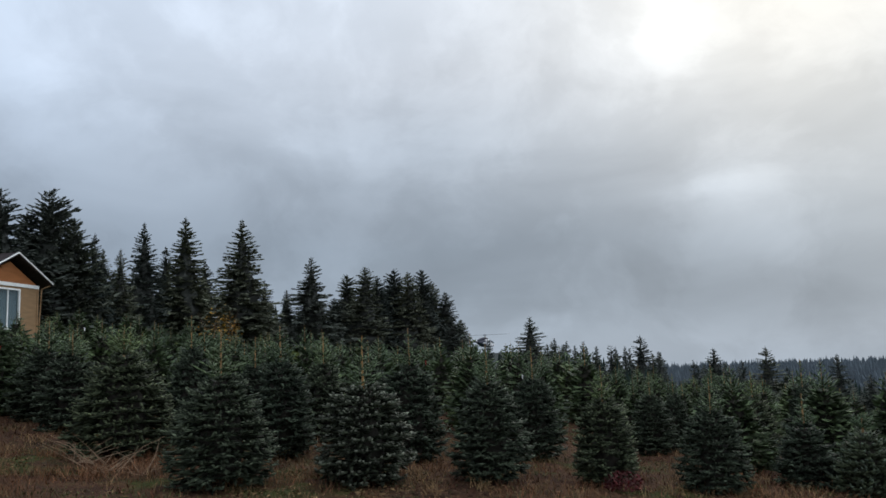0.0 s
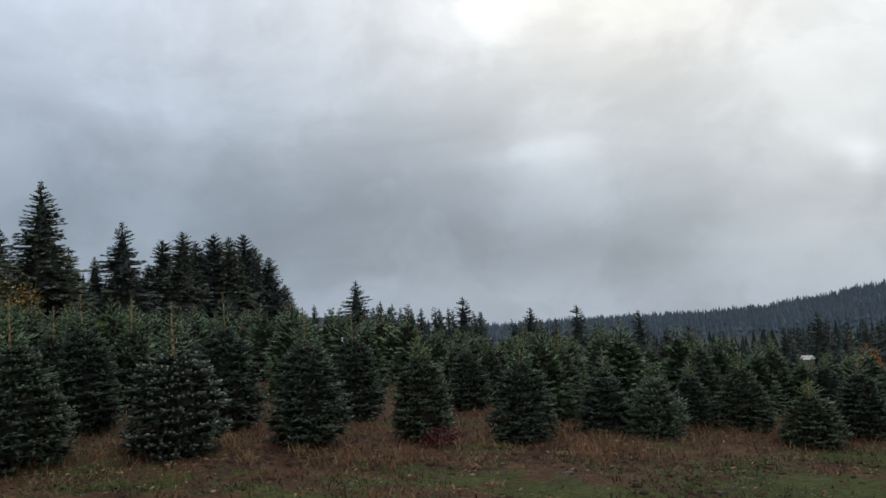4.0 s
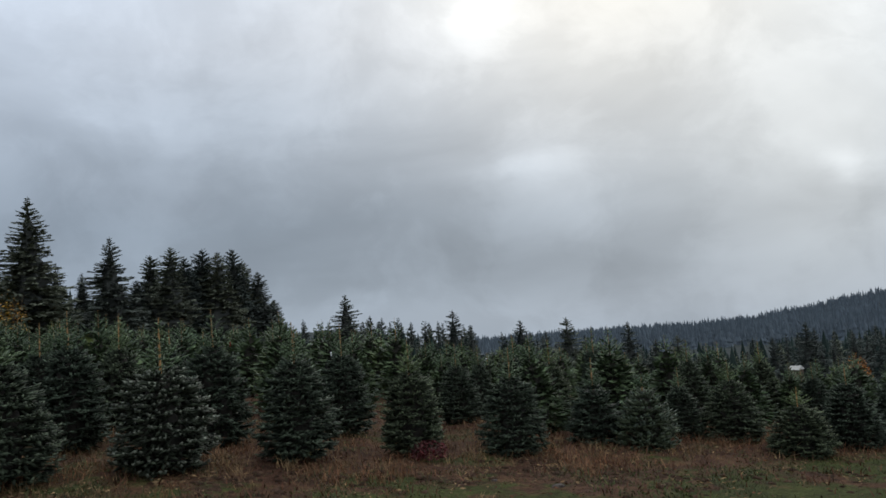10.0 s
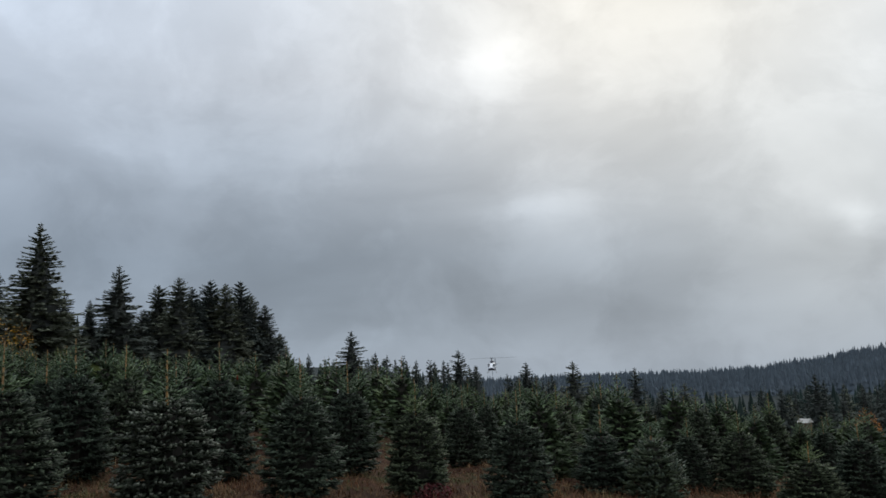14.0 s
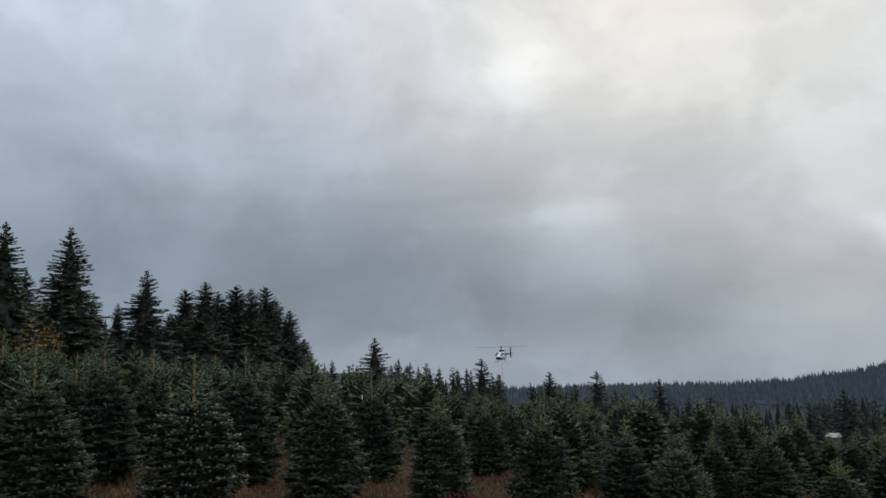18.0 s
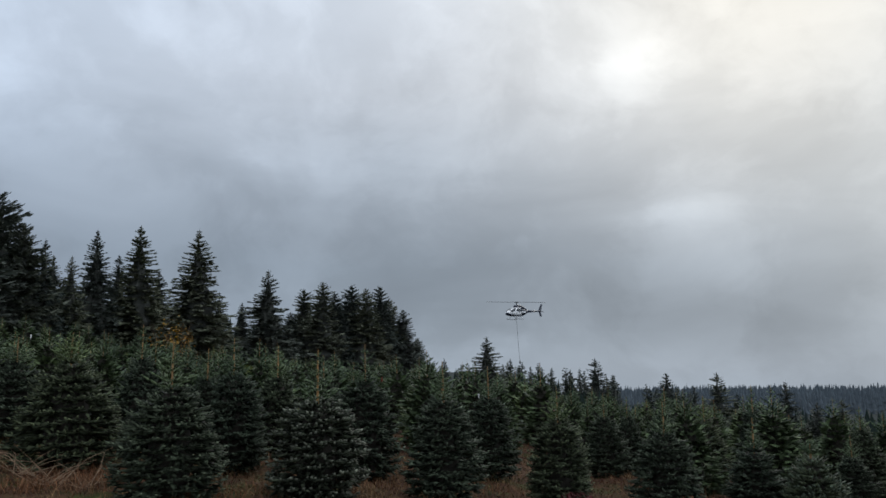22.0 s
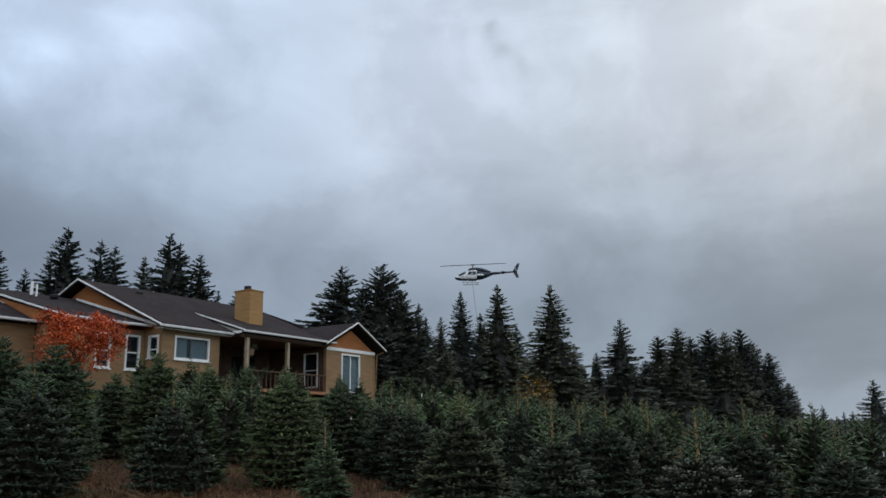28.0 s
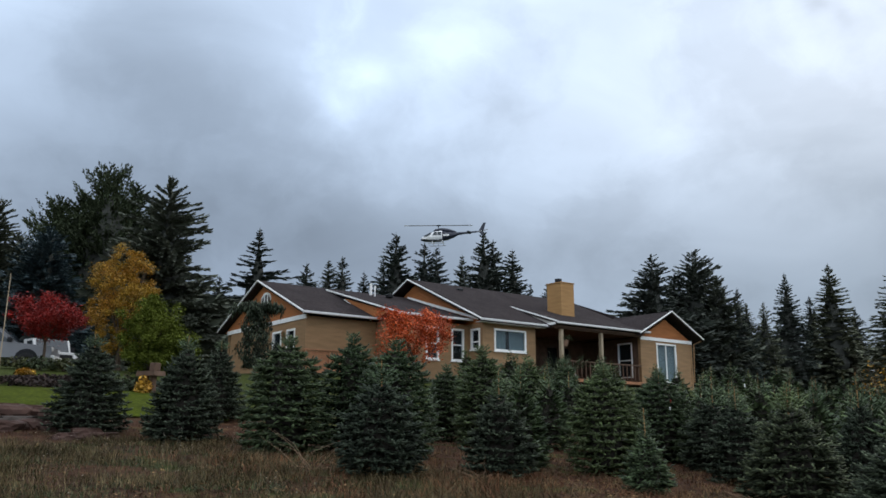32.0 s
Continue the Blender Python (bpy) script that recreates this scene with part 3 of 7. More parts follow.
    # thin whorls up the leader
    wide = crown_line(0.9, r, shape)
    for at, span, count in ((-0.14, 0.92, 8), (0.02, 0.78, 7), (0.22, 0.60, 6), (0.45, 0.42, 5), (0.72, 0.22, 4)):
        spin = rng.uniform(0, math.tau)
        for i in range(count if fine else max(3, count - 2)):
            th = spin + (i + rng.uniform(-0.25, 0.25)) * math.tau / count
            way = np.array([math.cos(th), math.sin(th), rng.uniform(0.45, 0.95)])
            side = np.array([-math.sin(th), math.cos(th), 0.15])
            q = min(max(0.06, wide * span * rng.uniform(0.75, 1.15)), 0.75 * lead + 0.02)
            root = np.array([0, 0, top + lead * (at + rng.uniform(-0.04, 0.04))])
            thick = 0.016 if solid else 0.018 if fine else 0.024
            for u in ((0.15, 0.42, 0.70) if fine else (0.2, 0.6)):
                s.add(root + way * q * u, way + rng.normal(0, 0.10, 3), q * 0.5, thick, 0.9, 2)
                if u < 0.6 and q > 0.12:
                    for sign in (-1, 1):
                        s.add(root + way * q * (u + 0.1), way + side * sign * rng.uniform(0.7, 1.1), q * rng.uniform(0.25, 0.4), thick * 0.85, 0.9, 2)
    for i in range(22 if fine else 9):
        u, th = rng.uniform(-0.1, 0.9), rng.uniform(0, math.tau)
        s.add((0, 0, top + lead * u), (math.cos(th), math.sin(th), rng.uniform(0.5, 1.3)), rng.uniform(0.04, 0.08), 0.009, 1.0, 2)
    crown = s.mesh("crown", mat, solid, (FROSTED if mat is NEEDLE_PALE else NEEDLE_TIP, NEEDLE_TOP))
    # solid dark core, so that gaps in the crown read as deep shade
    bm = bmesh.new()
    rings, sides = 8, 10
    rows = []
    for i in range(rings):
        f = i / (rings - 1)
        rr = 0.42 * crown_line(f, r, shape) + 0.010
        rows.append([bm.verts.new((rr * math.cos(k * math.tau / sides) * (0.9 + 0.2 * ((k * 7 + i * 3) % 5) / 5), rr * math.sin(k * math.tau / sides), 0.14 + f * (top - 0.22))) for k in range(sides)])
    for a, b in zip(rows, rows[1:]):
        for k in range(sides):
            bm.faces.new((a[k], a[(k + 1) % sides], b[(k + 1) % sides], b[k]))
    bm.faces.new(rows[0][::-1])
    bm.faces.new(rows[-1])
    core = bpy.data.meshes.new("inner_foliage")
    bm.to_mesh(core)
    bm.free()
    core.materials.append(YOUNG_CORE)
    trunk = bpy.data.meshes.new("trunk")
    bm = tube(bmesh.new(), [(0, 0, -0.15), (0.005, 0, h * 0.4), (0, 0.004, top)], [0.035, 0.022, 0.008], 6)
    bm.to_mesh(trunk)
    bm.free()
    trunk.materials.append(BARK)
    leader = bpy.data.meshes.new("top_shoot")
    bm = tube(bmesh.new(), [(0, 0, top - 0.06 * h), (0.006, 0.004, top + lead * 0.5), (0.002, 0.008, h)], [0.017, 0.013, 0.006] if solid else [0.009, 0.006, 0.003], 5)
    bm.to_mesh(leader)
    bm.free()
    leader.materials.append(STEM)
    return crown, core, trunk, leader


def plant(meshes, x, y, turn, size, label, wide=1.0):
    e = thing("young_fir_tree", x, y, rough_ground(x, y) - 0.02, turn, label, "fir tree", "plantation firs")
    e.scale = (size * wide, size * wide, size)
    for name, me in zip(("crown", "inner_foliage", "trunk", "top_shoot"), meshes):
        put(name, me, e)
    return e


# trees of the nearest rows: x, y, height, radius, look
FRONT = [
    (-4.70, 8.58, 1.82, 0.62, "barrel"), (-5.06, 11.09, 1.92, 0.55, "barrel"), (-3.24, 9.44, 1.80, 0.60, "frosted"), (-3.20, 11.54, 1.96, 0.54, "barrel"),
    (-1.81, 10.19, 1.76, 0.50, "barrel"), (-1.52, 12.85, 1.78, 0.47, "barrel"), (-0.39, 11.00, 1.56, 0.46, "barrel"), (0.34, 14.6, 1.45, 0.40, "barrel"),
    (0.98, 10.95, 1.46, 0.46, "barrel"), (2.27, 11.85, 1.26, 0.46, "small_lead"), (2.90, 11.45, 1.05, 0.46, "pine"), (3.75, 12.53, 1.12, 0.38, "egg"),
    (4.44, 12.25, 1.26, 0.47, "egg"), (4.90, 11.0, 0.95, 0.49, "egg"), (5.86, 11.5, 1.24, 0.48, "egg"), (2.10, 15.0, 1.58, 0.47, "egg"), (7.2, 12.6, 1.25, 0.5, "egg"),
    (8.3, 12.1, 1.1, 0.48, "egg"),
]
SECOND = [
    (-7.0, 11.9, 2.05, 0.52, "egg"), (-8.83, 12.94, 1.92, 0.54, "barrel"), (-6.2, 12.6, 1.80, 0.56, "barrel"), (-5.2, 13.2, 1.9, 0.46, "barrel"), (-4.5, 13.6, 1.80, 0.48, "barrel"),
    (-2.45, 13.9, 1.80, 0.46, "barrel"), (1.48, 15.4, 1.68, 0.40, "barrel"), (3.12, 15.9, 1.84, 0.45, "egg"), (6.3, 15.6, 1.55, 0.44, "egg"), (4.85, 15.5, 1.56, 0.44, "egg"),
    (0.8, 15.7, 1.46, 0.36, "egg"), (6.95, 14.85, 1.15, 0.40, "egg"), (3.58, 15.2, 1.34, 0.37, "egg"), (9.4, 13.6, 1.2, 0.5, "egg"), (8.9, 15.2, 1.3, 0.5, "egg"), (10.4, 15.6, 1.2, 0.5, "egg"),
]
HOUSE_SIDE = [
    (-19.06, 2.85, 2.20, 0.98, "cone"), (-17.1, 4.35, 2.22, 0.94, "cone"), (-20.9, 6.3, 2.12, 0.84, "cone"), (-15.1, 5.80, 2.30, 0.93, "egg_full"), (-15.4, 7.4, 2.40, 0.78, "egg_full"),
    (-14.1, 7.72, 2.35, 0.86, "egg_full"), (-11.7, 6.05, 1.84, 0.80, "cone_lead"), (-16.9, 10.8, 1.90, 0.62, "egg_full"), (-15.3, 10.75, 2.35, 0.72, "egg_full"), (-11.2, 8.1, 1.80, 0.66, "cone_lead"),
    (-19.2, 15.4, 2.15, 0.80, "egg_full"), (-19.8, 17.4, 2.25, 0.60, "egg_full"), (-11.1, 10.52, 2.02, 0.75, "egg_full"), (-9.1, 9.40, 1.34, 0.50, "bright_lead"), (-12.4, 13.5, 1.98, 0.78, "egg_full"),
    (-9.5, 12.25, 1.76, 0.68, "cone_lead"), (-7.05, 10.15, 1.86, 0.78, "cone_lead"), (-10.9, 13.4, 1.92, 0.74, "barrel"),
]
LOOKS = {
    "barrel": ([young_fir_meshes(2.0, r, 11 + i, 1.0) for i, r in enumerate((0.58, 0.64, 0.70))], 2.0, (0.58, 0.64, 0.70), "dark green noble fir with a long bare leader in brown bracken"),
    "egg": ([young_fir_meshes(2.0, r, 15 + i, 1.0, shape=EGG, lead=0.24) for i, r in enumerate((0.64, 0.78, 0.92))], 2.0, (0.64, 0.78, 0.92), "small bushy green noble fir at the edge of the rows"),
    "egg_full": ([young_fir_meshes(2.2, r, 21 + i, 1.0, NEEDLE_ROW, shape=FULL, lead=0.09, bough=1.4, tier=0.155, tight=0.32) for i, r in enumerate((0.64, 0.76, 0.88))], 2.2, (0.64, 0.76, 0.88), "dense full dark green fir on the bank before the house"),
    "cone": ([young_fir_meshes(2.2, r, 25 + i, 1.0, shape=CONE, lead=0.14, bough=1.4, tier=0.155, tight=0.35) for i, r in enumerate((0.72, 0.96))], 2.2, (0.72, 0.96), "broad dark blue-green fir, wide at the foot"),
    "cone_lead": ([young_fir_meshes(1.8, r, 28 + i, 1.0, shape=EGG, lead=0.22, bough=1.35, tier=0.15, tight=0.35) for i, r in enumerate((0.66, 0.78))], 1.8, (0.66, 0.78), "tiered noble fir with a thin leader above dead grass"),
    "frosted": ([young_fir_meshes(1.8, 0.60, 31, 1.0, NEEDLE_PALE, lead=0.30)], 1.8, (0.60,), "bushy noble fir with pale frosted branch tips"),
    "small_lead": ([young_fir_meshes(1.3, 0.47, 33, 1.0, lead=0.32, shape=EGG)], 1.3, (0.47,), "small dark noble fir with a long bare leader"),
    "bright_lead": ([young_fir_meshes(1.35, 0.52, 35, 1.0, NEEDLE_ROW, lead=0.33, shape=CONE)], 1.35, (0.52,), "small light green noble fir with a long leader"),
    "pine": ([young_fir_meshes(1.2, 0.52, 41, 1.0, NEEDLE_SOFT, loose=0.35, shape=EGG, lead=0.15)], 1.2, (0.52,), "soft feathery light green pine among the firs"),
}
MID = [young_fir_meshes(2.0, r, 61 + i, 0.6, NEEDLE_ROW, shape=(BARREL, EGG, EGG)[i], lead=0.24) for i, r in enumerate((0.56, 0.64, 0.74))]
FARM = [young_fir_meshes(2.0, r, 51 + i, 0.30, NEEDLE_ROW, shape=(BARREL, EGG, EGG)[i], lead=0.22) for i, r in enumerate((0.58, 0.68, 0.78))]


def plantation():
    rng = random.Random(5)
    taken = []
    for x, y, h, r, kind in FRONT + SECOND + HOUSE_SIDE:
        family, base, radii, label = LOOKS[kind]
        k = min(range(len(radii)), key=lambda j: abs(radii[j] / base - r / h) + 0.05 * rng.random())
        plant(family[k], x, y, rng.uniform(0, 360), h / base, label, (r / h) / (radii[k] / base))
        taken.append((x, y))
    for az, d, h in ((21.0, 15.6, 1.35), (23.7, 16.8, 1.15), (24.4, 20.0, 1.15), (22.4, 19.0, 1.3), (25.4, 17.5, 1.3)):
        x, y = d * math.sin(radians(az)), d * math.cos(radians(az))
        plant(MID[1], x, y, rng.uniform(0, 360), h / 2.0, "small green noble fir standing in a plantation row", 1.05)
        taken.append((x, y))
    made = 0
    for row in range(1, 24):
        for col in range(-22, 34):
            u, v = col * 1.75 + rng.uniform(-0.3, 0.3), row * 1.95 + rng.uniform(-0.25, 0.25)
            x, y = u * 0.958 - v * 0.287 + 0.3, 10.9 + u * 0.287 + v * 0.958
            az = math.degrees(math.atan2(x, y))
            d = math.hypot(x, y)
            if not -76 < az < 38 or x < -26.5 or d > 47 or y > 44:
                continue
            if x < -14 and y < 9 or x < -16 and y < 14:
                continue
            if d > 26 and rng.random() < 0.5:
                continue
            if any((x - a) ** 2 + (y - b) ** 2 < 1.3 ** 2 for a, b in taken):
                continue
            if abs(az + 4.4) < 1.3 and d < 22:
                continue
            h = rng.uniform(1.75, 2.15) if x < -1 else rng.uniform(1.35, 1.8)
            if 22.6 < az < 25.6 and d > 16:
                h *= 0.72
            # shortened in this direction to keep the camera's view of the helicopter clear
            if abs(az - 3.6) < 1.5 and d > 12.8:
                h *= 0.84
            near = d < 12.5
            ms = (LOOKS["barrel"][0] if near else MID if d < 19 else FARM)[rng.randrange(3)]
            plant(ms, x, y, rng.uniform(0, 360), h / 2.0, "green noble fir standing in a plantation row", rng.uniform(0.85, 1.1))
            taken.append((x, y))
            made += 1
            if made >= 290:
                return


plantation()

# ---- tall trees ----


def tall_fir_meshes(seed, dense=1.0, mat=FIR, ragged=0.25, spread=0.26, droop=0.25, bare=0.05, size=1.0, full=0.55, bulge=0.85, fine=1.5):
    """A tall conifer of height 1: trunk, dark shade core and whorls of level, feathered boughs with an uneven outline.
    """
    s = Sprays(seed)
    rng = s.rng
    tiers = int(60 * math.sqrt(dense))
    wave = rng.uniform(0, math.tau, 4)
    for k in range(tiers):
        f0 = bare + (0.97 - bare) * (max(0.0, k + rng.uniform(-0.2, 0.2)) / tiers) ** 0.93
        f0 = min(max(f0, 0.0), 0.975)
        rim0 = spread * (1 - f0) ** bulge * min(1.0, 0.72 + 1.3 * f0) * min(1.0, 0.30 + (1 - f0) / 0.17) + 0.003
        count = max(4, int((4 + 22 * rim0) * dense))
        turn = rng.uniform(0, math.tau)
        for b in range(count):
            th = turn + (b + rng.uniform(-0.3, 0.3)) * math.tau / count
            f = min(0.985, f0 + rng.uniform(-1.2, 1.2) / tiers)
            lump = 0.5 * math.sin(9 * f + wave[0] + th) + 0.4 * math.sin(17 * f + wave[1] - 2 * th)
            reach = rim0 * (1 + ragged * (0.45 * lump + rng.uniform(-0.75, 0.35)))
            out = np.array([math.cos(th), math.sin(th), 0.0])
            tan = np.array([-math.sin(th), math.cos(th), 0.0])
            dip = droop * rng.uniform(0.9, 2.2) * (1 - 0.6 * f)
            lift = 0.10 * f + 0.8 * f ** 5

            def along(u):
                return out * reach * u + np.array([0, 0, f + reach * (lift * u - dip * u + 0.45 * dip * u * u)])
            n = max(3, int((3 + 40 * reach * dense) * fine))
            for i in range(n):
                u = 0.22 + 0.76 * (i + rng.uniform(0.2, 0.8)) / n
                for sign in (-1, 1):
                    d = out * rng.uniform(0.6, 1.0) + tan * sign * rng.uniform(0.25, 1.0) * (1.25 - 0.6 * u) + np.array([0, 0, rng.uniform(-0.65, 0.05) + 1.0 * f ** 3])
                    q = (0.010 + 0.30 * reach * (1.15 - 0.7 * u) / fine) * rng.uniform(0.7, 1.25) * size
                    s.add(along(u), d, q, q * rng.uniform(0.16, 0.25), 0.55)
            s.add(along(0.80), along(1.0) - along(0.7) + np.array([0, 0, reach * rng.uniform(0.0, 0.12)]), (0.008 + 0.24 * reach) * size, (0.003 + 0.04 * reach) * size, 0.7)
            s.add(along(0.05), along(0.85) - along(0.05), reach * 0.85, reach * 0.07 + 0.003, 0.6)
    for i in range(16):
        th, f = rng.uniform(0, math.tau), rng.uniform(0.92, 0.985)
        s.add((0, 0, f), (0.8 * math.cos(th), 0.8 * math.sin(th), 0.5), 0.006 + 0.26 * (1 - f), 0.0035)
    s.add((0, 0, 0.955), (0.03, 0, 1), 0.050, 0.0035)
    crown = s.mesh("crown", mat, False)
    # core set behind the boughs, its dark colour serving as inner shade
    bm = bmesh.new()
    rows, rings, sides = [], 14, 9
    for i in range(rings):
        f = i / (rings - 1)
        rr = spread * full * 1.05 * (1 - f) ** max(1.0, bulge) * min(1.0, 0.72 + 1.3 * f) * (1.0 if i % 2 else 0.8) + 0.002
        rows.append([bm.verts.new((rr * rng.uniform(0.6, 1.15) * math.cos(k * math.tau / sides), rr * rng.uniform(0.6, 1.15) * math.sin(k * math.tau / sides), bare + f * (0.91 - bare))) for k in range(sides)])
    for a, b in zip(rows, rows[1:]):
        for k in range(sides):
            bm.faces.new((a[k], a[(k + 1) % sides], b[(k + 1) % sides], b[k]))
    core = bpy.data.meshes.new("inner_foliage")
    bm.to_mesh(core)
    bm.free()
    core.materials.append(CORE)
    trunk = bpy.data.meshes.new("trunk")
    bm = tube(bmesh.new(), [(0, 0, -0.03), (0.002, 0, 0.5), (0, 0, 0.97)], [0.017, 0.010, 0.002], 7)
    bm.to_mesh(trunk)
    bm.free()
    trunk.materials.append(BARK)
    return trunk, crown, core


TALL_FAR = [tall_fir_meshes(131, 0.5, size=1.5, ragged=0.5, fine=1.0), tall_fir_meshes(132, 0.5, size=1.5, ragged=0.45, spread=0.22, fine=1.0), tall_fir_meshes(133, 0.5, size=1.5, ragged=0.6, spread=0.3, fine=1.0)]
TALL = [tall_fir_meshes(101, 1.0, ragged=0.45), tall_fir_meshes(102, 0.95, ragged=0.6), tall_fir_meshes(103, 1.1, spread=0.23, ragged=0.4), tall_fir_meshes(104, 0.9, ragged=0.65, spread=0.29)]
DENSE = [tall_fir_meshes(141, 1.15, ragged=0.45, spread=0.25, bulge=0.62, full=0.85, bare=0.02), tall_fir_meshes(142, 1.15, ragged=0.5, spread=0.23, bulge=0.56, full=0.85, bare=0.02), tall_fir_meshes(143, 1.1, ragged=0.55, spread=0.26, bulge=0.66, full=0.85, bare=0.02)]
BUSHY = [tall_fir_meshes(111, 1.1, spread=0.36, ragged=0.9, droop=0.12, bare=0.02, bulge=0.8, fine=2.0)]
ROUND = [tall_fir_meshes(151, 1.2, ragged=0.9, spread=0.30, droop=0.0, bulge=0.55, full=0.75, bare=0.02, fine=2.0), tall_fir_meshes(152, 1.2, ragged=1.0, spread=0.26, droop=0.0, bulge=0.5, full=0.75, bare=0.02, fine=2.0)]
BROAD = [tall_fir_meshes(161, 0.8, spread=0.46, ragged=0.9, droop=0.10, bare=0.02, bulge=1.5, full=0.4, fine=2.0)]
THIN = [tall_fir_meshes(121, 0.7, spread=0.21, ragged=0.8, bare=0.12, full=0.25)]


def tall(ms, x, y, top, turn, label, wide=1.0, name="fir_tree", category="fir tree", group="windbreak firs"):
    z = lie(x, y) - 0.1
    e = thing(name, x, y, z, turn, label, category, group)
    h = top - z
    e.scale = (h * wide, h * wide, h)
    for n, me in zip(("trunk", "crown", "inner_foliage"), ms):
        put(n, me, e)
    return e


def by_angle(az, d):
    return d * math.sin(radians(az)), d * math.cos(radians(az))


def windbreak():
    rng = random.Random(9)
    dark = "tall dark green fir in the windbreak behind the field"
    # azimuth, distance, elevation of the tip, width, family
    single = [(-33.2, 66, 10.2, 1.0, TALL), (-31.8, 70, 8.6, 1.15, TALL), (-30.5, 68, 10.6, 1.35, TALL), (-29.2, 72, 7.6, 1.15, TALL), (-26.7, 60, 10.5, 1.35, TALL), (-25.2, 66, 6.2, 1.25, TALL),
              (-23.65, 70, 5.5, 1.15, TALL), (-21.9, 66, 7.8, 1.35, TALL), (-35.8, 62, 8.4, 1.2, TALL), (-36.3, 60, 9.4, 0.95, TALL), (-37.6, 60, 10.4, 1.0, ROUND), (-39.1, 60, 12.1, 1.1, ROUND),
              (-40.4, 61, 10.6, 1.0, ROUND), (-41.9, 58, 12.1, 1.25, BUSHY), (-43.0, 60, 8.4, 0.9, TALL), (-34.7, 62, 8.4, 0.95, TALL), (-27.9, 76, 5.5, 1.20, TALL), (-33.9, 74, 7.0, 1.20, TALL)]
    clump = [(-20.3, 70, 4.8, 1.3, DENSE), (-19.4, 72, 6.5, 1.15, DENSE), (-18.05, 70, 7.0, 1.2, DENSE), (-17.2, 71, 6.2, 1.15, DENSE), (-15.95, 73, 6.8, 1.15, DENSE), (-14.95, 72, 6.5, 1.2, DENSE),
             (-13.95, 74, 6.65, 1.1, DENSE), (-13.3, 76, 5.8, 1.05, DENSE), (-12.3, 76, 4.95, 1.3, DENSE), (-11.3, 78, 2.9, 1.3, DENSE), (-18.8, 80, 4.7, 1.5, DENSE), (-14.8, 82, 5.0, 1.5, DENSE),
             (-16.8, 80, 5.2, 1.5, DENSE), (-29.8, 80, 4.6, 1.3, TALL), (-21.2, 82, 4.0, 1.4, TALL), (-24.4, 84, 3.8, 1.4, TALL), (-16.3, 76, 5.6, 1.3, DENSE), (-13.0, 80, 4.6, 1.4, DENSE)]
    for i, (az, d, el, w, fam) in enumerate(single + clump):
        x, y = by_angle(az, d)
        ms = fam[i % len(fam)]
        tall(ms, x, y, 1.7 + d * math.tan(radians(el)), rng.uniform(0, 360), dark, w)
    # lone firs beyond the field
    for az, d, el, w, ms in [(-6.3, 112, 2.9, 1.45, TALL[3]), (1.32, 176, 1.2, 1.5, TALL[1]), (2.5, 180, 0.05, 1.2, TALL[2]), (6.1, 168, 0.1, 1.6, TALL[0]), (9.38, 134, 0.05, 1.5, TALL[1]), (7.9, 150, -0.8, 1.1, TALL[3]),
                             (13.62, 150, -0.6, 1.3, TALL[2]), (15.4, 150, -1.95, 1.5, TALL[0]), (16.85, 152, -1.8, 1.6, TALL[1]), (10.6, 150, -1.3, 1.0, TALL[2])]:
        x, y = by_angle(az, d)
        tall(ms, x, y, 1.7 + d * math.tan(radians(el)), rng.uniform(0, 360), "lone dark fir beyond the plantation", w, group="firs beyond the field")
    for az, d, el, w, ms in [(21.7, 150, -2.3, 1.0, TALL[3]), (25.0, 140, -1.5, 1.3, TALL[2]), (25.5, 146, -1.9, 1.0, TALL[0]), (22.9, 150, -2.4, 1.2, TALL[1]), (-0.4, 178, 0.45, 1.0, TALL[2]), (-2.4, 180, 0.65, 0.8, TALL[0]), (-3.2, 180, 0.75, 0.8, TALL[3]),
                             (-4.6, 176, 1.3, 0.9, TALL[2]), (26.5, 150, -2.7, 0.9, TALL[1]), (27.7, 150, -2.3, 1.0, TALL[1]), (29.0, 155, -2.0, 1.0, TALL[0])]:
        x, y = by_angle(az, d)
        tall(ms, x, y, 1.7 + d * math.tan(radians(el)), rng.uniform(0, 360), "lone dark fir beyond the plantation", w, group="firs beyond the field")
    # spiky treeline on the far side of the field
    for k in range(84):
        az = -10.5 + 46 * (k + rng.random()) / 84
        d = rng.uniform(135, 185)
        if -8 < az < 7:
            d = 172 + (d - 135) * 0.6
        x, y = by_angle(az, d)
        el = float(np.interp(az, (-10, -4, 1, 5, 12, 19, 25, 36), (0.9, 0.55, 0.15, -0.9, -2.6, -3.2, -2.7, -2.3))) + rng.uniform(-0.4, 0.5)
        if abs(az - 3.6) < 1.0:
            el = min(el, -2.1)
        tall(TALL_FAR[k % 3], x, y, 1.7 + d * math.tan(radians(el)), rng.uniform(0, 360), "dark conifer in the far treeline", rng.uniform(0.8, 1.2), group="firs beyond the field")
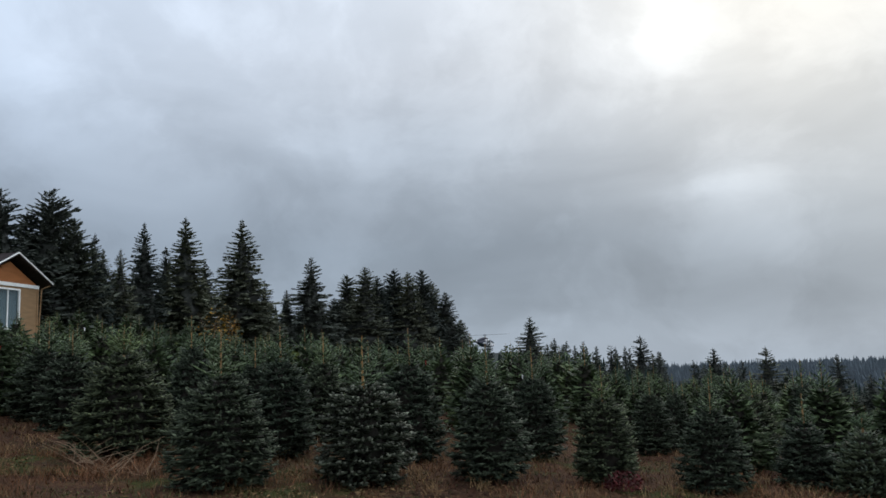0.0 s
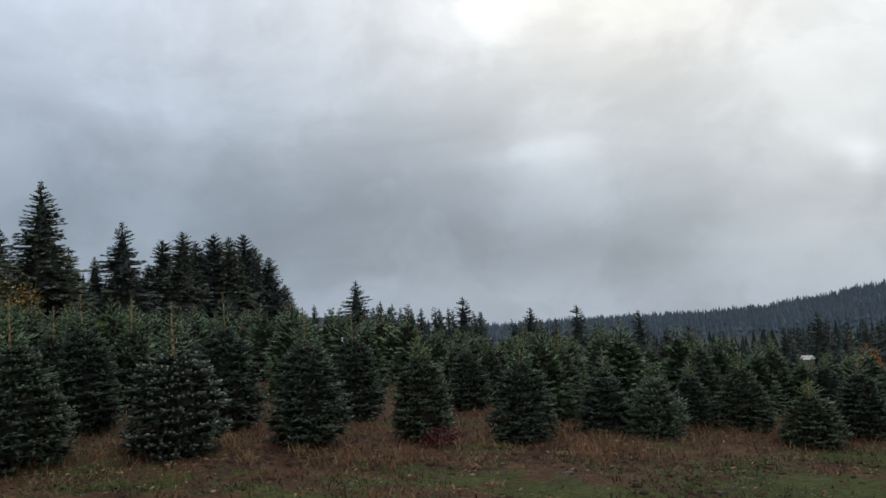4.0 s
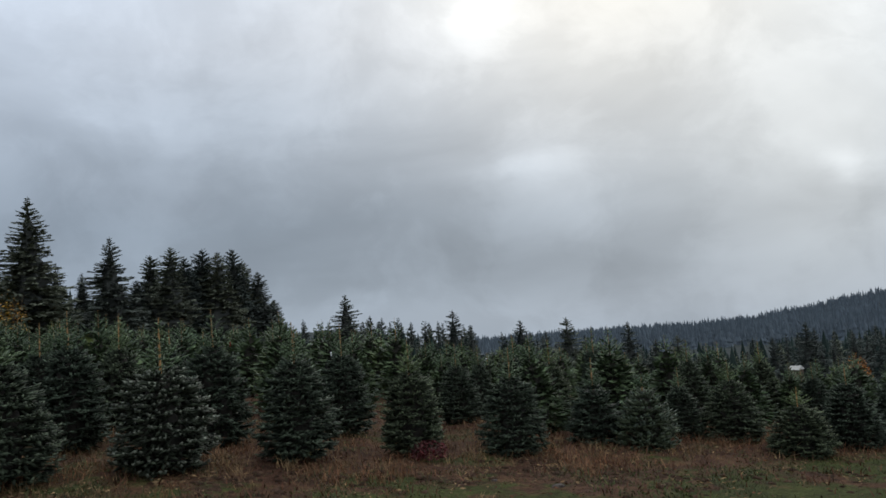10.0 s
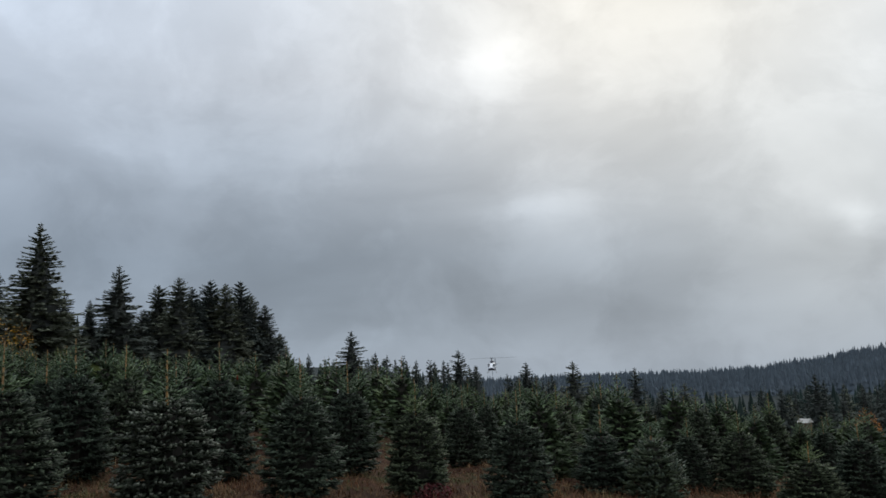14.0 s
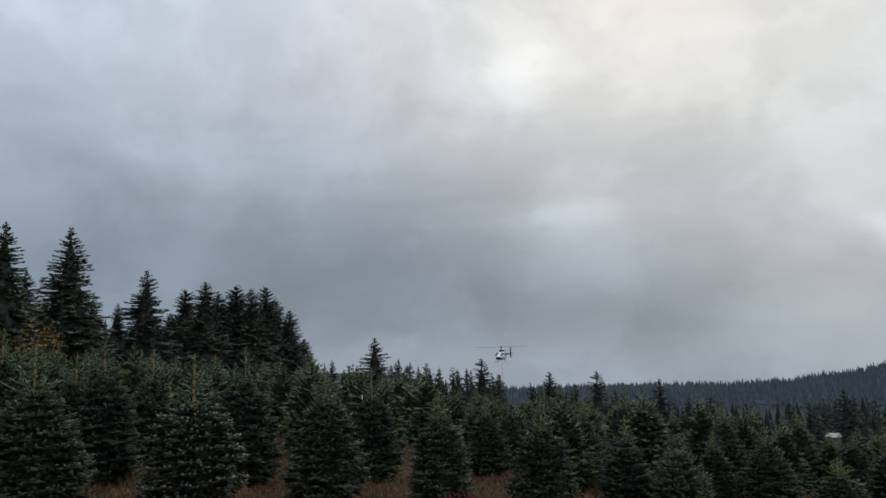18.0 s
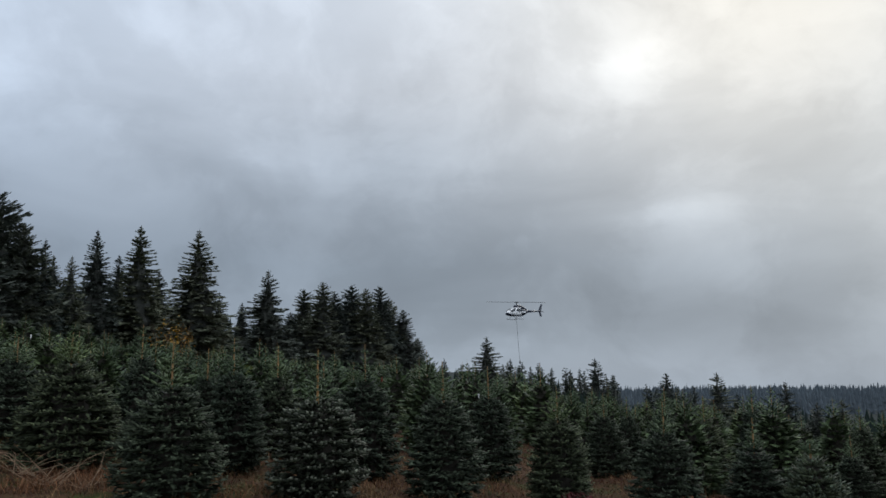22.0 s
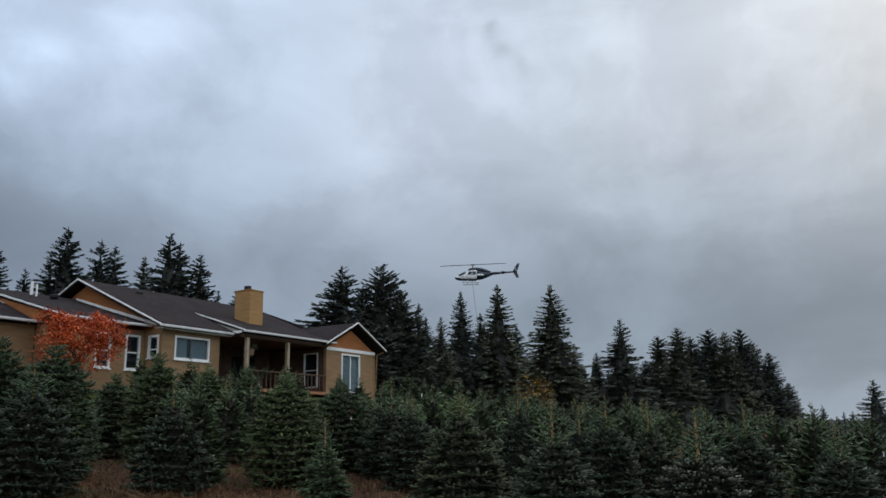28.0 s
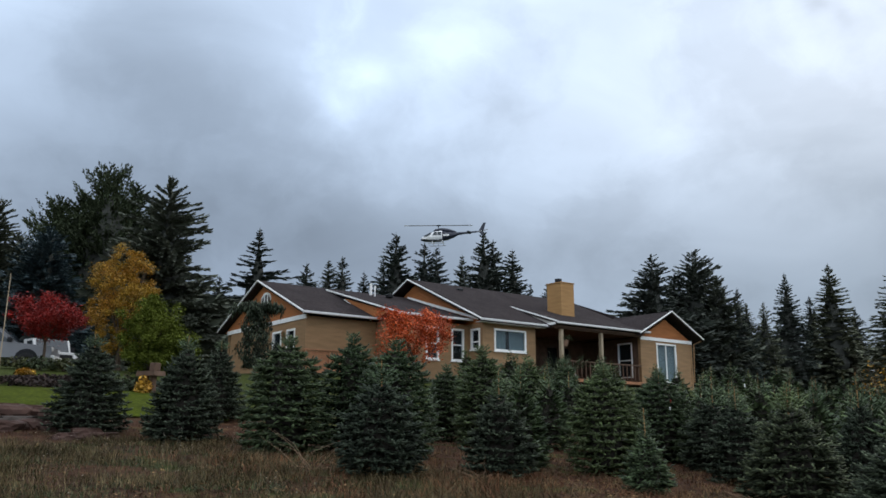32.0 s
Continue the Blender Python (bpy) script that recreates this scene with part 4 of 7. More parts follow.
    # firs behind the house
    for az, d, el, w, ms in [(-60.4, 72, 13.4, 1.35, TALL[3]), (-61.3, 74, 11.6, 1.3, THIN[0]), (-58.3, 74, 12.7, 1.2, TALL[1]), (-57.4, 75, 12.4, 1.1, TALL[2]), (-55.5, 75, 11.8, 1.1, TALL[0]), (-53.9, 72, 13.5, 1.25, TALL[3]), (-53.2, 73, 12.9, 1.2, TALL[0]),
                             (-51.8, 74, 12.2, 1.25, TALL[2]), (-50.5, 76, 9.7, 1.1, THIN[0]), (-49.3, 77, 9.7, 1.1, TALL[0]), (-62.7, 76, 10.5, 1.1, TALL[0]), (-64.3, 75, 11.6, 1.15, TALL[1]), (-65.3, 75, 11.3, 1.2, TALL[2]), (-66.9, 76, 11.0, 1.25, TALL[3]),
                             (-70.4, 62, 13.3, 1.9, BROAD[0]), (-73.0, 60, 9.8, 1.5, TALL[1])]:
        x, y = by_angle(az, d)
        tall(ms, x, y, 1.7 + d * math.tan(radians(el + 0.5)), rng.uniform(0, 360), "tall ragged fir rising behind the house", w, group="firs behind the house")


windbreak()


def cone_forest(name, places, mat, label, seed):
    """Many far conifers in one mesh: each a stack of ragged skirts."""
    rng = np.random.default_rng(seed)
    verts, faces = [], []
    for x, y, z, h in places:
        w = h * rng.uniform(0.16, 0.24)
        sides, tiers = 6, 4
        for k in range(tiers):
            z0, z1 = z + h * (0.05 + 0.22 * k), z + h * (0.42 + 0.20 * k if k < tiers - 1 else 1.0)
            rr = w * (1 - k / (tiers + 0.3))
            b = len(verts)
            tw = rng.uniform(0, 6)
            for i in range(sides):
                q = rr * rng.uniform(0.65, 1.2)
                verts.append((x + q * math.cos(tw + i * math.tau / sides), y + q * math.sin(tw + i * math.tau / sides), z0 + h * rng.uniform(-0.03, 0.03)))
            verts.append((x, y, z1))
            faces += [(b + i, b + (i + 1) % sides, b + sides) for i in range(sides)]
    o = new(name, mesh(name, verts, faces, mat))
    tagged(o, label, "forest", kind="stuff")


def far_woods():
    rng = random.Random(21)
    pts = []
    for i in range(420):
        az, d = rng.uniform(-12, 40), rng.uniform(150, 330)
        x, y = by_angle(az, d)
        el = np.interp(az, (-12, -4, 3, 10, 20, 26, 40), (0.4, 0.2, -1.0, -2.2, -2.6, -2.2, -1.8)) + rng.uniform(-0.9, 0.15) * (1.2 if d < 260 else 0.8)
        if abs(az - 3.6) < 1.0:
            el = min(el, -2.1)
        z = lie(x, y)
        top = 1.7 + d * math.tan(radians(el))
        if top - z > 3:
            pts.append((x, y, z, min(top - z, 17)))
    cone_forest("valley_forest", pts, FIR_FAR, "dark belt of conifers across the valley", 3)
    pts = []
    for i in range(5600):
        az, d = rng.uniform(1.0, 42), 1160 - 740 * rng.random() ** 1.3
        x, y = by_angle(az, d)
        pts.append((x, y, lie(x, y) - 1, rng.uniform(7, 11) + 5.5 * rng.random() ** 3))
    cone_forest("ridge_forest", pts, HILL_TREE, "wooded ridge on the horizon, haze painted into its blue-grey colour", 4)
    pts = []
    for i in range(500):
        az, d = rng.uniform(-110, -14), rng.uniform(110, 300)
        x, y = by_angle(az, d)
        pts.append((x, y, lie(x, y) - 1, rng.uniform(7, 11)))
    cone_forest("back_forest", pts, FIR_FAR, "dark conifer wood behind the yard", 5)


far_woods()
# ---- the house; its own axes: x outward from the long front, y along it, z from the floor ----
HX, HY, HZ = -33.0 * math.cos(radians(3.76)) - 27.0 * math.sin(radians(3.76)), -33.0 * math.sin(radians(3.76)) + 27.0 * math.cos(radians(3.76)), 4.15


def hb(b):
    return b + 33.0


def ha(a):
    return a - 27.0


def hz(z):
    return z - HZ


def wall_sheet(us, zs, holes, place, thick):
    """A wall of cells with openings, all of one piece; place maps (u, depth, z) to the house's axes."""
    us, zs = sorted(us), sorted(zs)
    bm, made = bmesh.new(), {}
    def vert(u, d, z):
        key = (round(u, 4), d, round(z, 4))
        if key not in made:
            made[key] = bm.verts.new(place(u, d, z))
        return made[key]
    def solid(i, j):
        if not (0 <= i < len(us) - 1 and 0 <= j < len(zs) - 1):
            return False
        u, z = (us[i] + us[i + 1]) / 2, (zs[j] + zs[j + 1]) / 2
        return not any(o[0] <= u <= o[1] and o[2] <= z <= o[3] for o in holes)
    for i in range(len(us) - 1):
        for j in range(len(zs) - 1):
            if not solid(i, j):
                continue
            a, b, c, d = us[i], us[i + 1], zs[j], zs[j + 1]
            for k in (0.0, thick):
                bm.faces.new([vert(a, k, c), vert(b, k, c), vert(b, k, d), vert(a, k, d)])
            for (di, dj), (p, q) in (((-1, 0), ((a, c), (a, d))), ((1, 0), ((b, c), (b, d))), ((0, -1), ((a, c), (b, c))), ((0, 1), ((a, d), (b, d)))):
                if not solid(i + di, j + dj):
                    bm.faces.new([vert(p[0], 0.0, p[1]), vert(q[0], 0.0, q[1]), vert(q[0], thick, q[1]), vert(p[0], thick, p[1])])
    bmesh.ops.recalc_face_normals(bm, faces=bm.faces)
    return bm


def wall_x(x, y0, y1, z0, z1, openings, thick=0.18):
    """A wall in the plane x, facing +x, with rectangular openings (y0, y1, z0, z1)."""
    return wall_sheet({y0, y1, *[v for o in openings for v in o[:2]]}, {z0, z1, *[v for o in openings for v in o[2:]]}, openings,
                      lambda u, d, z: (x - d, u, z), thick)


def wall_y(y, x0, x1, z0, z1, openings, thick=0.18):
    """A wall in the plane y, facing -y."""
    return wall_sheet({x0, x1, *[v for o in openings for v in o[:2]]}, {z0, z1, *[v for o in openings for v in o[2:]]}, openings,
                      lambda u, d, z: (u, y + d, z), thick)


def window(house, name, facing, plane, u0, u1, z0, z1, bars=(), rails=(), fill=ROOM, sill=True, trim=0.09, paint=WHITE, parted=None):
    """White-trimmed window in an opening: frame, sill, panes and what is seen behind the glass."""
    def bx(bm, a, b, c, d, near, far):
        if facing == "x":
            box(bm, plane - far, plane + near, a, b, c, d)
        else:
            box(bm, a, b, plane - near, plane + far, c, d)
    bm = bmesh.new()
    for a, b, c, d in ((u0 - trim, u0, z0 - trim, z1 + trim), (u1, u1 + trim, z0 - trim, z1 + trim), (u0, u1, z1, z1 + trim), (u0, u1, z0 - trim, z0)):
        bx(bm, a, b, c, d, 0.035, 0.10)
    for u in bars:
        bx(bm, u - 0.035, u + 0.035, z0, z1, -0.01, 0.09)
    for z in rails:
        bx(bm, u0, u1, z - 0.03, z + 0.03, -0.01, 0.09)
    w = part(name, bm, paint, house, "white-trimmed window" if paint is WHITE else "added glazed door, dark to deepen the porch shade")
    us = [u0, *bars, u1]
    for a, b in zip(us, us[1:]):
        bm = bmesh.new()
        bx(bm, a, b, z0, z1, -0.05, 0.06)
        p = part("pane", bm, PANE, w)
        p.visible_shadow = False
    bm = bmesh.new()
    if parted:
        # drawn halves of the curtain with the dark panel showing between them
        bx(bm, u0 - 0.05, parted[0], z0 - 0.05, z1 + 0.05, -0.14, 0.16)
        bx(bm, parted[1], u1 + 0.05, z0 - 0.05, z1 + 0.05, -0.14, 0.16)
        back = bmesh.new()
        bx(back, u0 - 0.05, u1 + 0.05, z0 - 0.05, z1 + 0.05, -0.24, 0.26)
        part("dark_room_panel", back, ROOM, w, "dark panel standing in for the unlit room")
    else:
        bx(bm, u0 - 0.05, u1 + 0.05, z0 - 0.05, z1 + 0.05, -0.14, 0.16)
    part("curtain" if fill is CURTAIN else "dark_room_panel", bm, fill, w, "pale drawn curtain" if fill is CURTAIN else "dark panel standing in for the unlit room")
    if sill:
        bm = bmesh.new()
        bx(bm, u0 - trim - 0.04, u1 + trim + 0.04, z0 - trim - 0.05, z0 - trim, 0.08, 0.0)
        part("window_sill", bm, WHITE, w)
    return w


def slab(name, corners, thick, mat, parent, label=""):
    """A roof plane: four or three corners of its upper face, given a thickness."""
    bm = bmesh.new()
    up = [bm.verts.new(c) for c in corners]
    lo = [bm.verts.new((c[0], c[1], c[2] - thick)) for c in corners]
    bm.faces.new(up)
    bm.faces.new(lo[::-1])
    n = len(up)
    for i in range(n):
        bm.faces.new((up[(i + 1) % n], up[i], lo[i], lo[(i + 1) % n]))
    bmesh.ops.recalc_face_normals(bm, faces=bm.faces)
    return part(name, bm, mat, parent, label)


def beam(p, q, wide, deep):
    """A board from p to q, wide across and deep down."""
    bm = bmesh.new()
    p, q = Vector(p), Vector(q)
    d = (q - p).normalized()
    side = d.cross(Vector((0, 0, 1))).normalized() * wide / 2
    down = Vector((0, 0, -deep))
    vs = [bm.verts.new(c) for e in (p, q) for c in (e - side, e + side, e + side + down, e - side + down)]
    for f in ((0, 1, 2, 3), (7, 6, 5, 4), (0, 4, 5, 1), (1, 5, 6, 2), (2, 6, 7, 3), (3, 7, 4, 0)):
        bm.faces.new([vs[i] for i in f])
    bmesh.ops.recalc_face_normals(bm, faces=bm.faces)
    return bm


def gutter(house, b, a0, a1, z):
    bm = bmesh.new()
    box(bm, hb(b) - 0.06, hb(b) + 0.07, ha(a0), ha(a1), hz(z) - 0.11, hz(z), 0.02)
    part("gutter", bm, GUTTER, house, "pale metal gutter along the eave")


def make_house():
    h = thing("house", HX, HY, HZ, 3.76, "tan ranch house with dark shingle roof, rust gables and white trim", "house")
    E = 6.78          # eave
    # ---- right wing, gable to the front ----
    f, a0, a1 = -28.35, 34.65, 39.2
    mid, apex = 36.9, 8.22
    part("wall", wall_x(hb(f), ha(a0), ha(a1), -0.6, hz(6.62), [(ha(36.02), ha(37.72), hz(4.2), hz(6.36))]), SIDING, h)
    part("wall", boxed(hb(-36), hb(f) - 0.18, ha(a1) - 0.18, ha(a1), -0.6, hz(6.62)), SIDING, h)
    # side wall takes the dark colour in place of the porch roof's shade
    part("wall", wall_y(ha(a0), hb(-32.6), hb(f) - 0.18, -0.6, hz(6.62), [(hb(-29.95), hb(-28.95), hz(4.45), hz(6.36))]), DARK_WOOD_AND_SHADE, h, "side wall of the porch, coloured dark for the shade there")
    window(h, "patio_door", "x", hb(f), ha(36.08), ha(37.66), hz(4.28), hz(6.30), bars=(ha(36.87),), fill=CURTAIN, sill=False)
    window(h, "window", "y", ha(a0), hb(-29.89), hb(-29.01), hz(4.5), hz(6.30), rails=(hz(5.4),), sill=False, trim=0.07)
    bm = prism([(ha(a0), hz(6.62)), (ha(a1), hz(6.62)), (ha(mid), hz(7.78))], hb(f) - 0.16, hb(f) + 0.005, "x")
    part("gable", bm, SIDING_GABLE, h, "rust-brown gable boards")
    part("trim_board", boxed(hb(f) + 0.006, hb(f) + 0.05, ha(a0) - 0.02, ha(a1) + 0.02, hz(6.50), hz(6.68)), WHITE, h)
    out = -27.85
    for s, e in ((-1, 34.05), (1, 39.75)):
        zt = apex - abs(e - mid) * 0.50
        slab("roof", [(hb(out), ha(mid), hz(apex)), (hb(out), ha(e), hz(zt)), (hb(-36.2), ha(e), hz(zt)), (hb(-36.2), ha(mid), hz(apex))], 0.14, SHINGLE, h)
        part("rake_board", beam((hb(out) + 0.02, ha(mid), hz(apex) + 0.015), (hb(out) + 0.02, ha(e), hz(zt) + 0.015), 0.05, 0.07), WHITE, h)
    part("corner_board", boxed(hb(f) - 0.05, hb(f) + 0.03, ha(a1) - 0.10, ha(a1) + 0.025, -0.6, hz(6.5)), SIDING, h)
    bm = tube(bmesh.new(), [(hb(-27.95), ha(39.66), hz(6.7)), (hb(-28.2), ha(39.28), hz(6.5)), (hb(-28.3), ha(39.27), hz(4.3))], [0.04] * 3, 6)
    part("downspout", bm, SIDING, h)
    # ---- main block ----
    f = -28.98
    ridge_b, ridge_z = -34.7, 9.5
    part("wall", wall_x(hb(f), ha(23.88), ha(27.3), -0.6, hz(6.62), [(ha(24.60), ha(26.62), hz(5.36), hz(6.38))]), SIDING, h)
    window(h, "window", "x", hb(f), ha(24.66), ha(26.56), hz(5.42), hz(6.32), fill=CURTAIN, parted=(ha(25.42), ha(25.66)))
    part("wall", wall_y(ha(23.88), hb(-30.16), hb(f) - 0.18, -0.6, hz(6.62), [(hb(-29.86), hb(-29.22), hz(5.40), hz(6.36))]), SIDING, h)
    window(h, "window", "y", ha(23.88), hb(-29.80), hb(-29.28), hz(5.46), hz(6.30), rails=(hz(5.75),))
    part("corner_board", boxed(hb(f) - 0.12, hb(f) + 0.03, ha(23.88) - 0.03, ha(23.88) + 0.12, -0.6, hz(6.62)), SIDING, h)
    part("wall", wall_y(ha(27.12), hb(-32.6), hb(f) - 0.18, -0.6, hz(6.9), []), SIDING, h)
    bm = prism([(hb(-40.2), hz(6.62)), (hb(f) - 0.05, hz(6.62)), (hb(ridge_b), hz(9.2))], ha(23.88) + 0.005, ha(24.05), "y")
    part("gable", bm, SIDING_GABLE, h, "rust-brown gable boards")
    e0 = 23.42
    slope = (ridge_z - E) / (ridge_b - -28.55)
    slab("roof", [(hb(-28.55), ha(e0), hz(E)), (hb(-28.55), ha(28.4), hz(E)), (hb(-30.2), ha(36.4), hz(E + 1.65 * abs(slope))),
                  (hb(ridge_b), ha(35.4), hz(ridge_z)), (hb(ridge_b), ha(e0), hz(ridge_z))], 0.14, SHINGLE, h)
    slab("roof", [(hb(-40.8), ha(e0), hz(E)), (hb(ridge_b), ha(e0), hz(ridge_z)), (hb(ridge_b), ha(35.4), hz(ridge_z)), (hb(-40.8), ha(39.0), hz(E))], 0.14, SHINGLE, h)
    slab("roof", [(hb(ridge_b), ha(35.4), hz(ridge_z)), (hb(-29.6), ha(40.4), hz(7.05)), (hb(-40.8), ha(40.4), hz(7.05))], 0.14, SHINGLE, h)
    part("rake_board", beam((hb(ridge_b), ha(e0) - 0.02, hz(ridge_z) + 0.015), (hb(-28.5), ha(e0) - 0.02, hz(E) + 0.0), 0.05, 0.07), WHITE, h)
    part("rake_board", beam((hb(ridge_b), ha(e0) - 0.02, hz(ridge_z) + 0.015), (hb(-36.6), ha(e0) - 0.02, hz(ridge_z - 1.9 * abs(slope))), 0.05, 0.07), WHITE, h)
    gutter(h, -28.55, 23.4, 27.75, E)
    part("soffit", boxed(hb(f), hb(-28.58), ha(23.42), ha(27.7), hz(6.60), hz(6.63)), SOFFIT, h)
    # ---- porch ----
    pe, pz = -28.0, 6.93
    up_b, up_z = -32.7, 8.45
    slab("porch_roof", [(hb(pe), ha(27.95), hz(pz)), (hb(pe), ha(35.1), hz(pz)), (hb(up_b), ha(34.6), hz(up_z)), (hb(up_b), ha(27.95), hz(up_z))], 0.13, SHINGLE, h)
    part("rake_board", beam((hb(up_b), ha(27.92), hz(up_z) + 0.02), (hb(pe) + 0.05, ha(27.92), hz(pz) + 0.02), 0.05, 0.07), WHITE, h)
    bm = prism([(hb(-31.4), hz(7.98)), (hb(-29.5), hz(6.78)), (hb(-28.15), hz(6.86)), ], ha(28.0), ha(28.06), "y")
    part("gable", bm, SOFFIT, h, "shaded boards closing the porch roof's end")
    part("trim_board", beam((hb(-31.1), ha(27.96), hz(7.82)), (hb(-29.55), ha(27.96), hz(6.86)), 0.05, 0.12), WHITE, h)
    part("trim_board", beam((hb(-29.55), ha(27.96), hz(6.86)), (hb(-28.2), ha(27.96), hz(6.92)), 0.05, 0.12), WHITE, h)
    gutter(h, pe, 27.9, 35.1, pz)
    part("porch_ceiling", boxed(hb(-32.6), hb(-28.1), ha(28.06), ha(34.6), hz(6.68), hz(6.72)), DARK_WOOD_AND_SHADE, h)
    part("porch_beam", boxed(hb(-28.42), hb(-28.22), ha(28.1), ha(34.6), hz(6.60), hz(6.80)), DARK_WOOD_AND_SHADE, h)
    for a in (28.47, 31.42):
        part("porch_post", boxed(hb(-28.42), hb(-28.24), ha(a) - 0.09, ha(a) + 0.09, -0.3, hz(6.62), bevel=0.012), POST, h, "weathered pale timber post")
    part("porch_post", boxed(hb(-30.2), hb(-30.08), ha(28.2) - 0.06, ha(28.2) + 0.06, -0.3, hz(6.62), bevel=0.012), DARK_WOOD_AND_SHADE, h)
    # back wall is coloured dark as the shade under the porch roof
    part("wall", wall_x(hb(-32.6), ha(27.1), ha(34.8), -0.6, hz(6.9), [(ha(28.6), ha(30.5), hz(4.2), hz(6.3)), (ha(31.6), ha(33.6), hz(4.2), hz(6.3))]), DARK_WOOD_AND_SHADE, h, "back wall of the porch, coloured dark for the shade there")
    # doors added here; their dark frames and glass deepen the porch shade
    for a in (28.65, 31.65):
        window(h, "glazed_door", "x", hb(-32.6), ha(a), ha(a + 1.8), hz(4.25), hz(6.2), bars=(ha(a + 0.9),), sill=False, trim=0.06, paint=DARK_WOOD_AND_SHADE)
    part("porch_floor", boxed(hb(-32.6), hb(-28.1), ha(27.2), ha(34.65), -0.15, 0.0), DECK, h)
    for a in np.arange(28.9, 34.5, 0.32):
        part("baluster", boxed(hb(-28.36), hb(-28.31), ha(a), ha(a) + 0.05, 0.1, 0.85), DARK_WOOD_AND_SHADE, h)
    part("handrail", boxed(hb(-28.40), hb(-28.28), ha(28.5), ha(34.6), 0.85, 0.92), DARK_WOOD_AND_SHADE, h)
    # ---- left of the main block: shallow-roofed bay ----
    f = -30.16
    part("wall", wall_x(hb(f), ha(19.8), ha(23.88), -0.6, hz(6.62), [(ha(22.90), ha(23.62), hz(4.86), hz(6.36)), (ha(21.4), ha(22.1), hz(4.86), hz(6.36))]), SIDING, h)
    window(h, "window", "x", hb(f), ha(22.96), ha(23.56), hz(4.92), hz(6.30), rails=(hz(5.6),))
    window(h, "window", "x", hb(f), ha(21.46), ha(22.04), hz(4.92), hz(6.30), rails=(hz(5.6),))
    part("wall", wall_y(ha(19.8), hb(-32.0), hb(f) - 0.18, -0.6, hz(6.62), []), SIDING, h)
    slab("shed_roof", [(hb(-29.72), ha(19.45), hz(6.86)), (hb(-29.72), ha(23.86), hz(6.86)), (hb(-35.6), ha(23.86), hz(8.66)), (hb(-36.4), ha(19.45), hz(8.74))], 0.13, SHINGLE, h)
    part("rake_board", beam((hb(-36.4), ha(19.42), hz(8.76)), (hb(-29.7), ha(19.42), hz(6.88)), 0.05, 0.07), WHITE, h)
    part("flashing_board", beam((hb(-35.3), ha(23.84), hz(8.66)), (hb(-29.3), ha(23.84), hz(6.92)), 0.05, 0.13), WHITE, h)
    bm = prism([(hb(-34.6), hz(8.05)), (hb(-32.1), hz(6.8)), (hb(-30.1), hz(6.86))], ha(19.5), ha(19.56), "y")
    part("gable", bm, SIDING_GABLE, h, "rust-brown boards closing the roof step")
    part("trim_board", beam((hb(-34.5), ha(19.44), hz(7.98)), (hb(-31.95), ha(19.44), hz(6.78)), 0.05, 0.13), WHITE, h)
    gutter(h, -29.7, 19.4, 23.84, 6.86)
    # ---- left wing, gable to the side ----
    f, lb, ra, rz = -32.05, -36.75, 15.75, 8.86
    part("wall", wall_x(hb(f), ha(16.1), ha(19.8), -0.6, hz(6.62), []), SIDING, h)
    part("wall", wall_y(ha(16.1), hb(-40.6), hb(f) - 0.18, -0.6, hz(6.62), [(hb(-35.4), hb(-34.5), hz(5.0), hz(6.12)), (hb(-33.9), hb(-33.1), hz(5.0), hz(6.12))]), SIDING, h)
    part("corner_board", boxed(hb(f) - 0.12, hb(f) + 0.03, ha(16.1) - 0.03, ha(16.1) + 0.12, -0.6, hz(6.62)), SIDING, h)
    window(h, "window", "y", ha(16.1), hb(-35.34), hb(-34.56), hz(5.06), hz(6.06))
    window(h, "window", "y", ha(16.1), hb(-33.84), hb(-33.16), hz(5.06), hz(6.06))
    bm = prism([(hb(-41.4), hz(6.62)), (hb(-32.05), hz(6.62)), (hb(lb), hz(8.6))], ha(16.1) + 0.005, ha(16.27), "y")
    part("gable", bm, SIDING_GABLE, h, "rust-brown gable boards")
    part("trim_board", boxed(hb(-41.0), hb(-32.0), ha(16.1) - 0.045, ha(16.1) + 0.003, hz(6.50), hz(6.70)), WHITE, h)
    # arched gable window
    wb, wz0, wz1 = -36.35, 7.28, 7.86
    bm = bmesh.new()
    arc = [(wb - 0.52, wz0), (wb + 0.52, wz0)] + [(wb + 0.52 * math.cos(k * math.pi / 10), wz1 - 0.05 + 0.36 * math.sin(k * math.pi / 10)) for k in range(11)]
    for (p, q) in zip(arc, arc[1:] + arc[:1]):
        b2 = beam((hb(p[0]), ha(16.07), hz(p[1]) + 0.05), (hb(q[0]), ha(16.07), hz(q[1]) + 0.05), 0.07, 0.10)
        tmp = bpy.data.meshes.new("tmp")
        b2.to_mesh(tmp)
        b2.free()
        bm.from_mesh(tmp)
        bpy.data.meshes.remove(tmp)
    for u in (-0.17, 0.17):
        box(bm, hb(wb + u) - 0.03, hb(wb + u) + 0.03, ha(16.03), ha(16.09), hz(wz0), hz(wz1 + 0.28))
    box(bm, hb(wb - 0.5), hb(wb + 0.5), ha(16.03), ha(16.09), hz(7.60), hz(7.66))
    w = part("arched_window", bm, WHITE, h, "white arched attic window")
    pane = prism([(hb(p[0]), hz(p[1])) for p in arc], ha(16.075), ha(16.10), "y")
    part("pane", pane, PANE, w)
    sl = (rz - E) / 4.75
    slab("roof", [(hb(-32.0) + 0.35, ha(ra), hz(E)), (hb(-32.0) + 0.35, ha(20.0), hz(E)), (hb(lb), ha(23.5), hz(rz)), (hb(lb), ha(ra), hz(rz))], 0.14, SHINGLE, h)
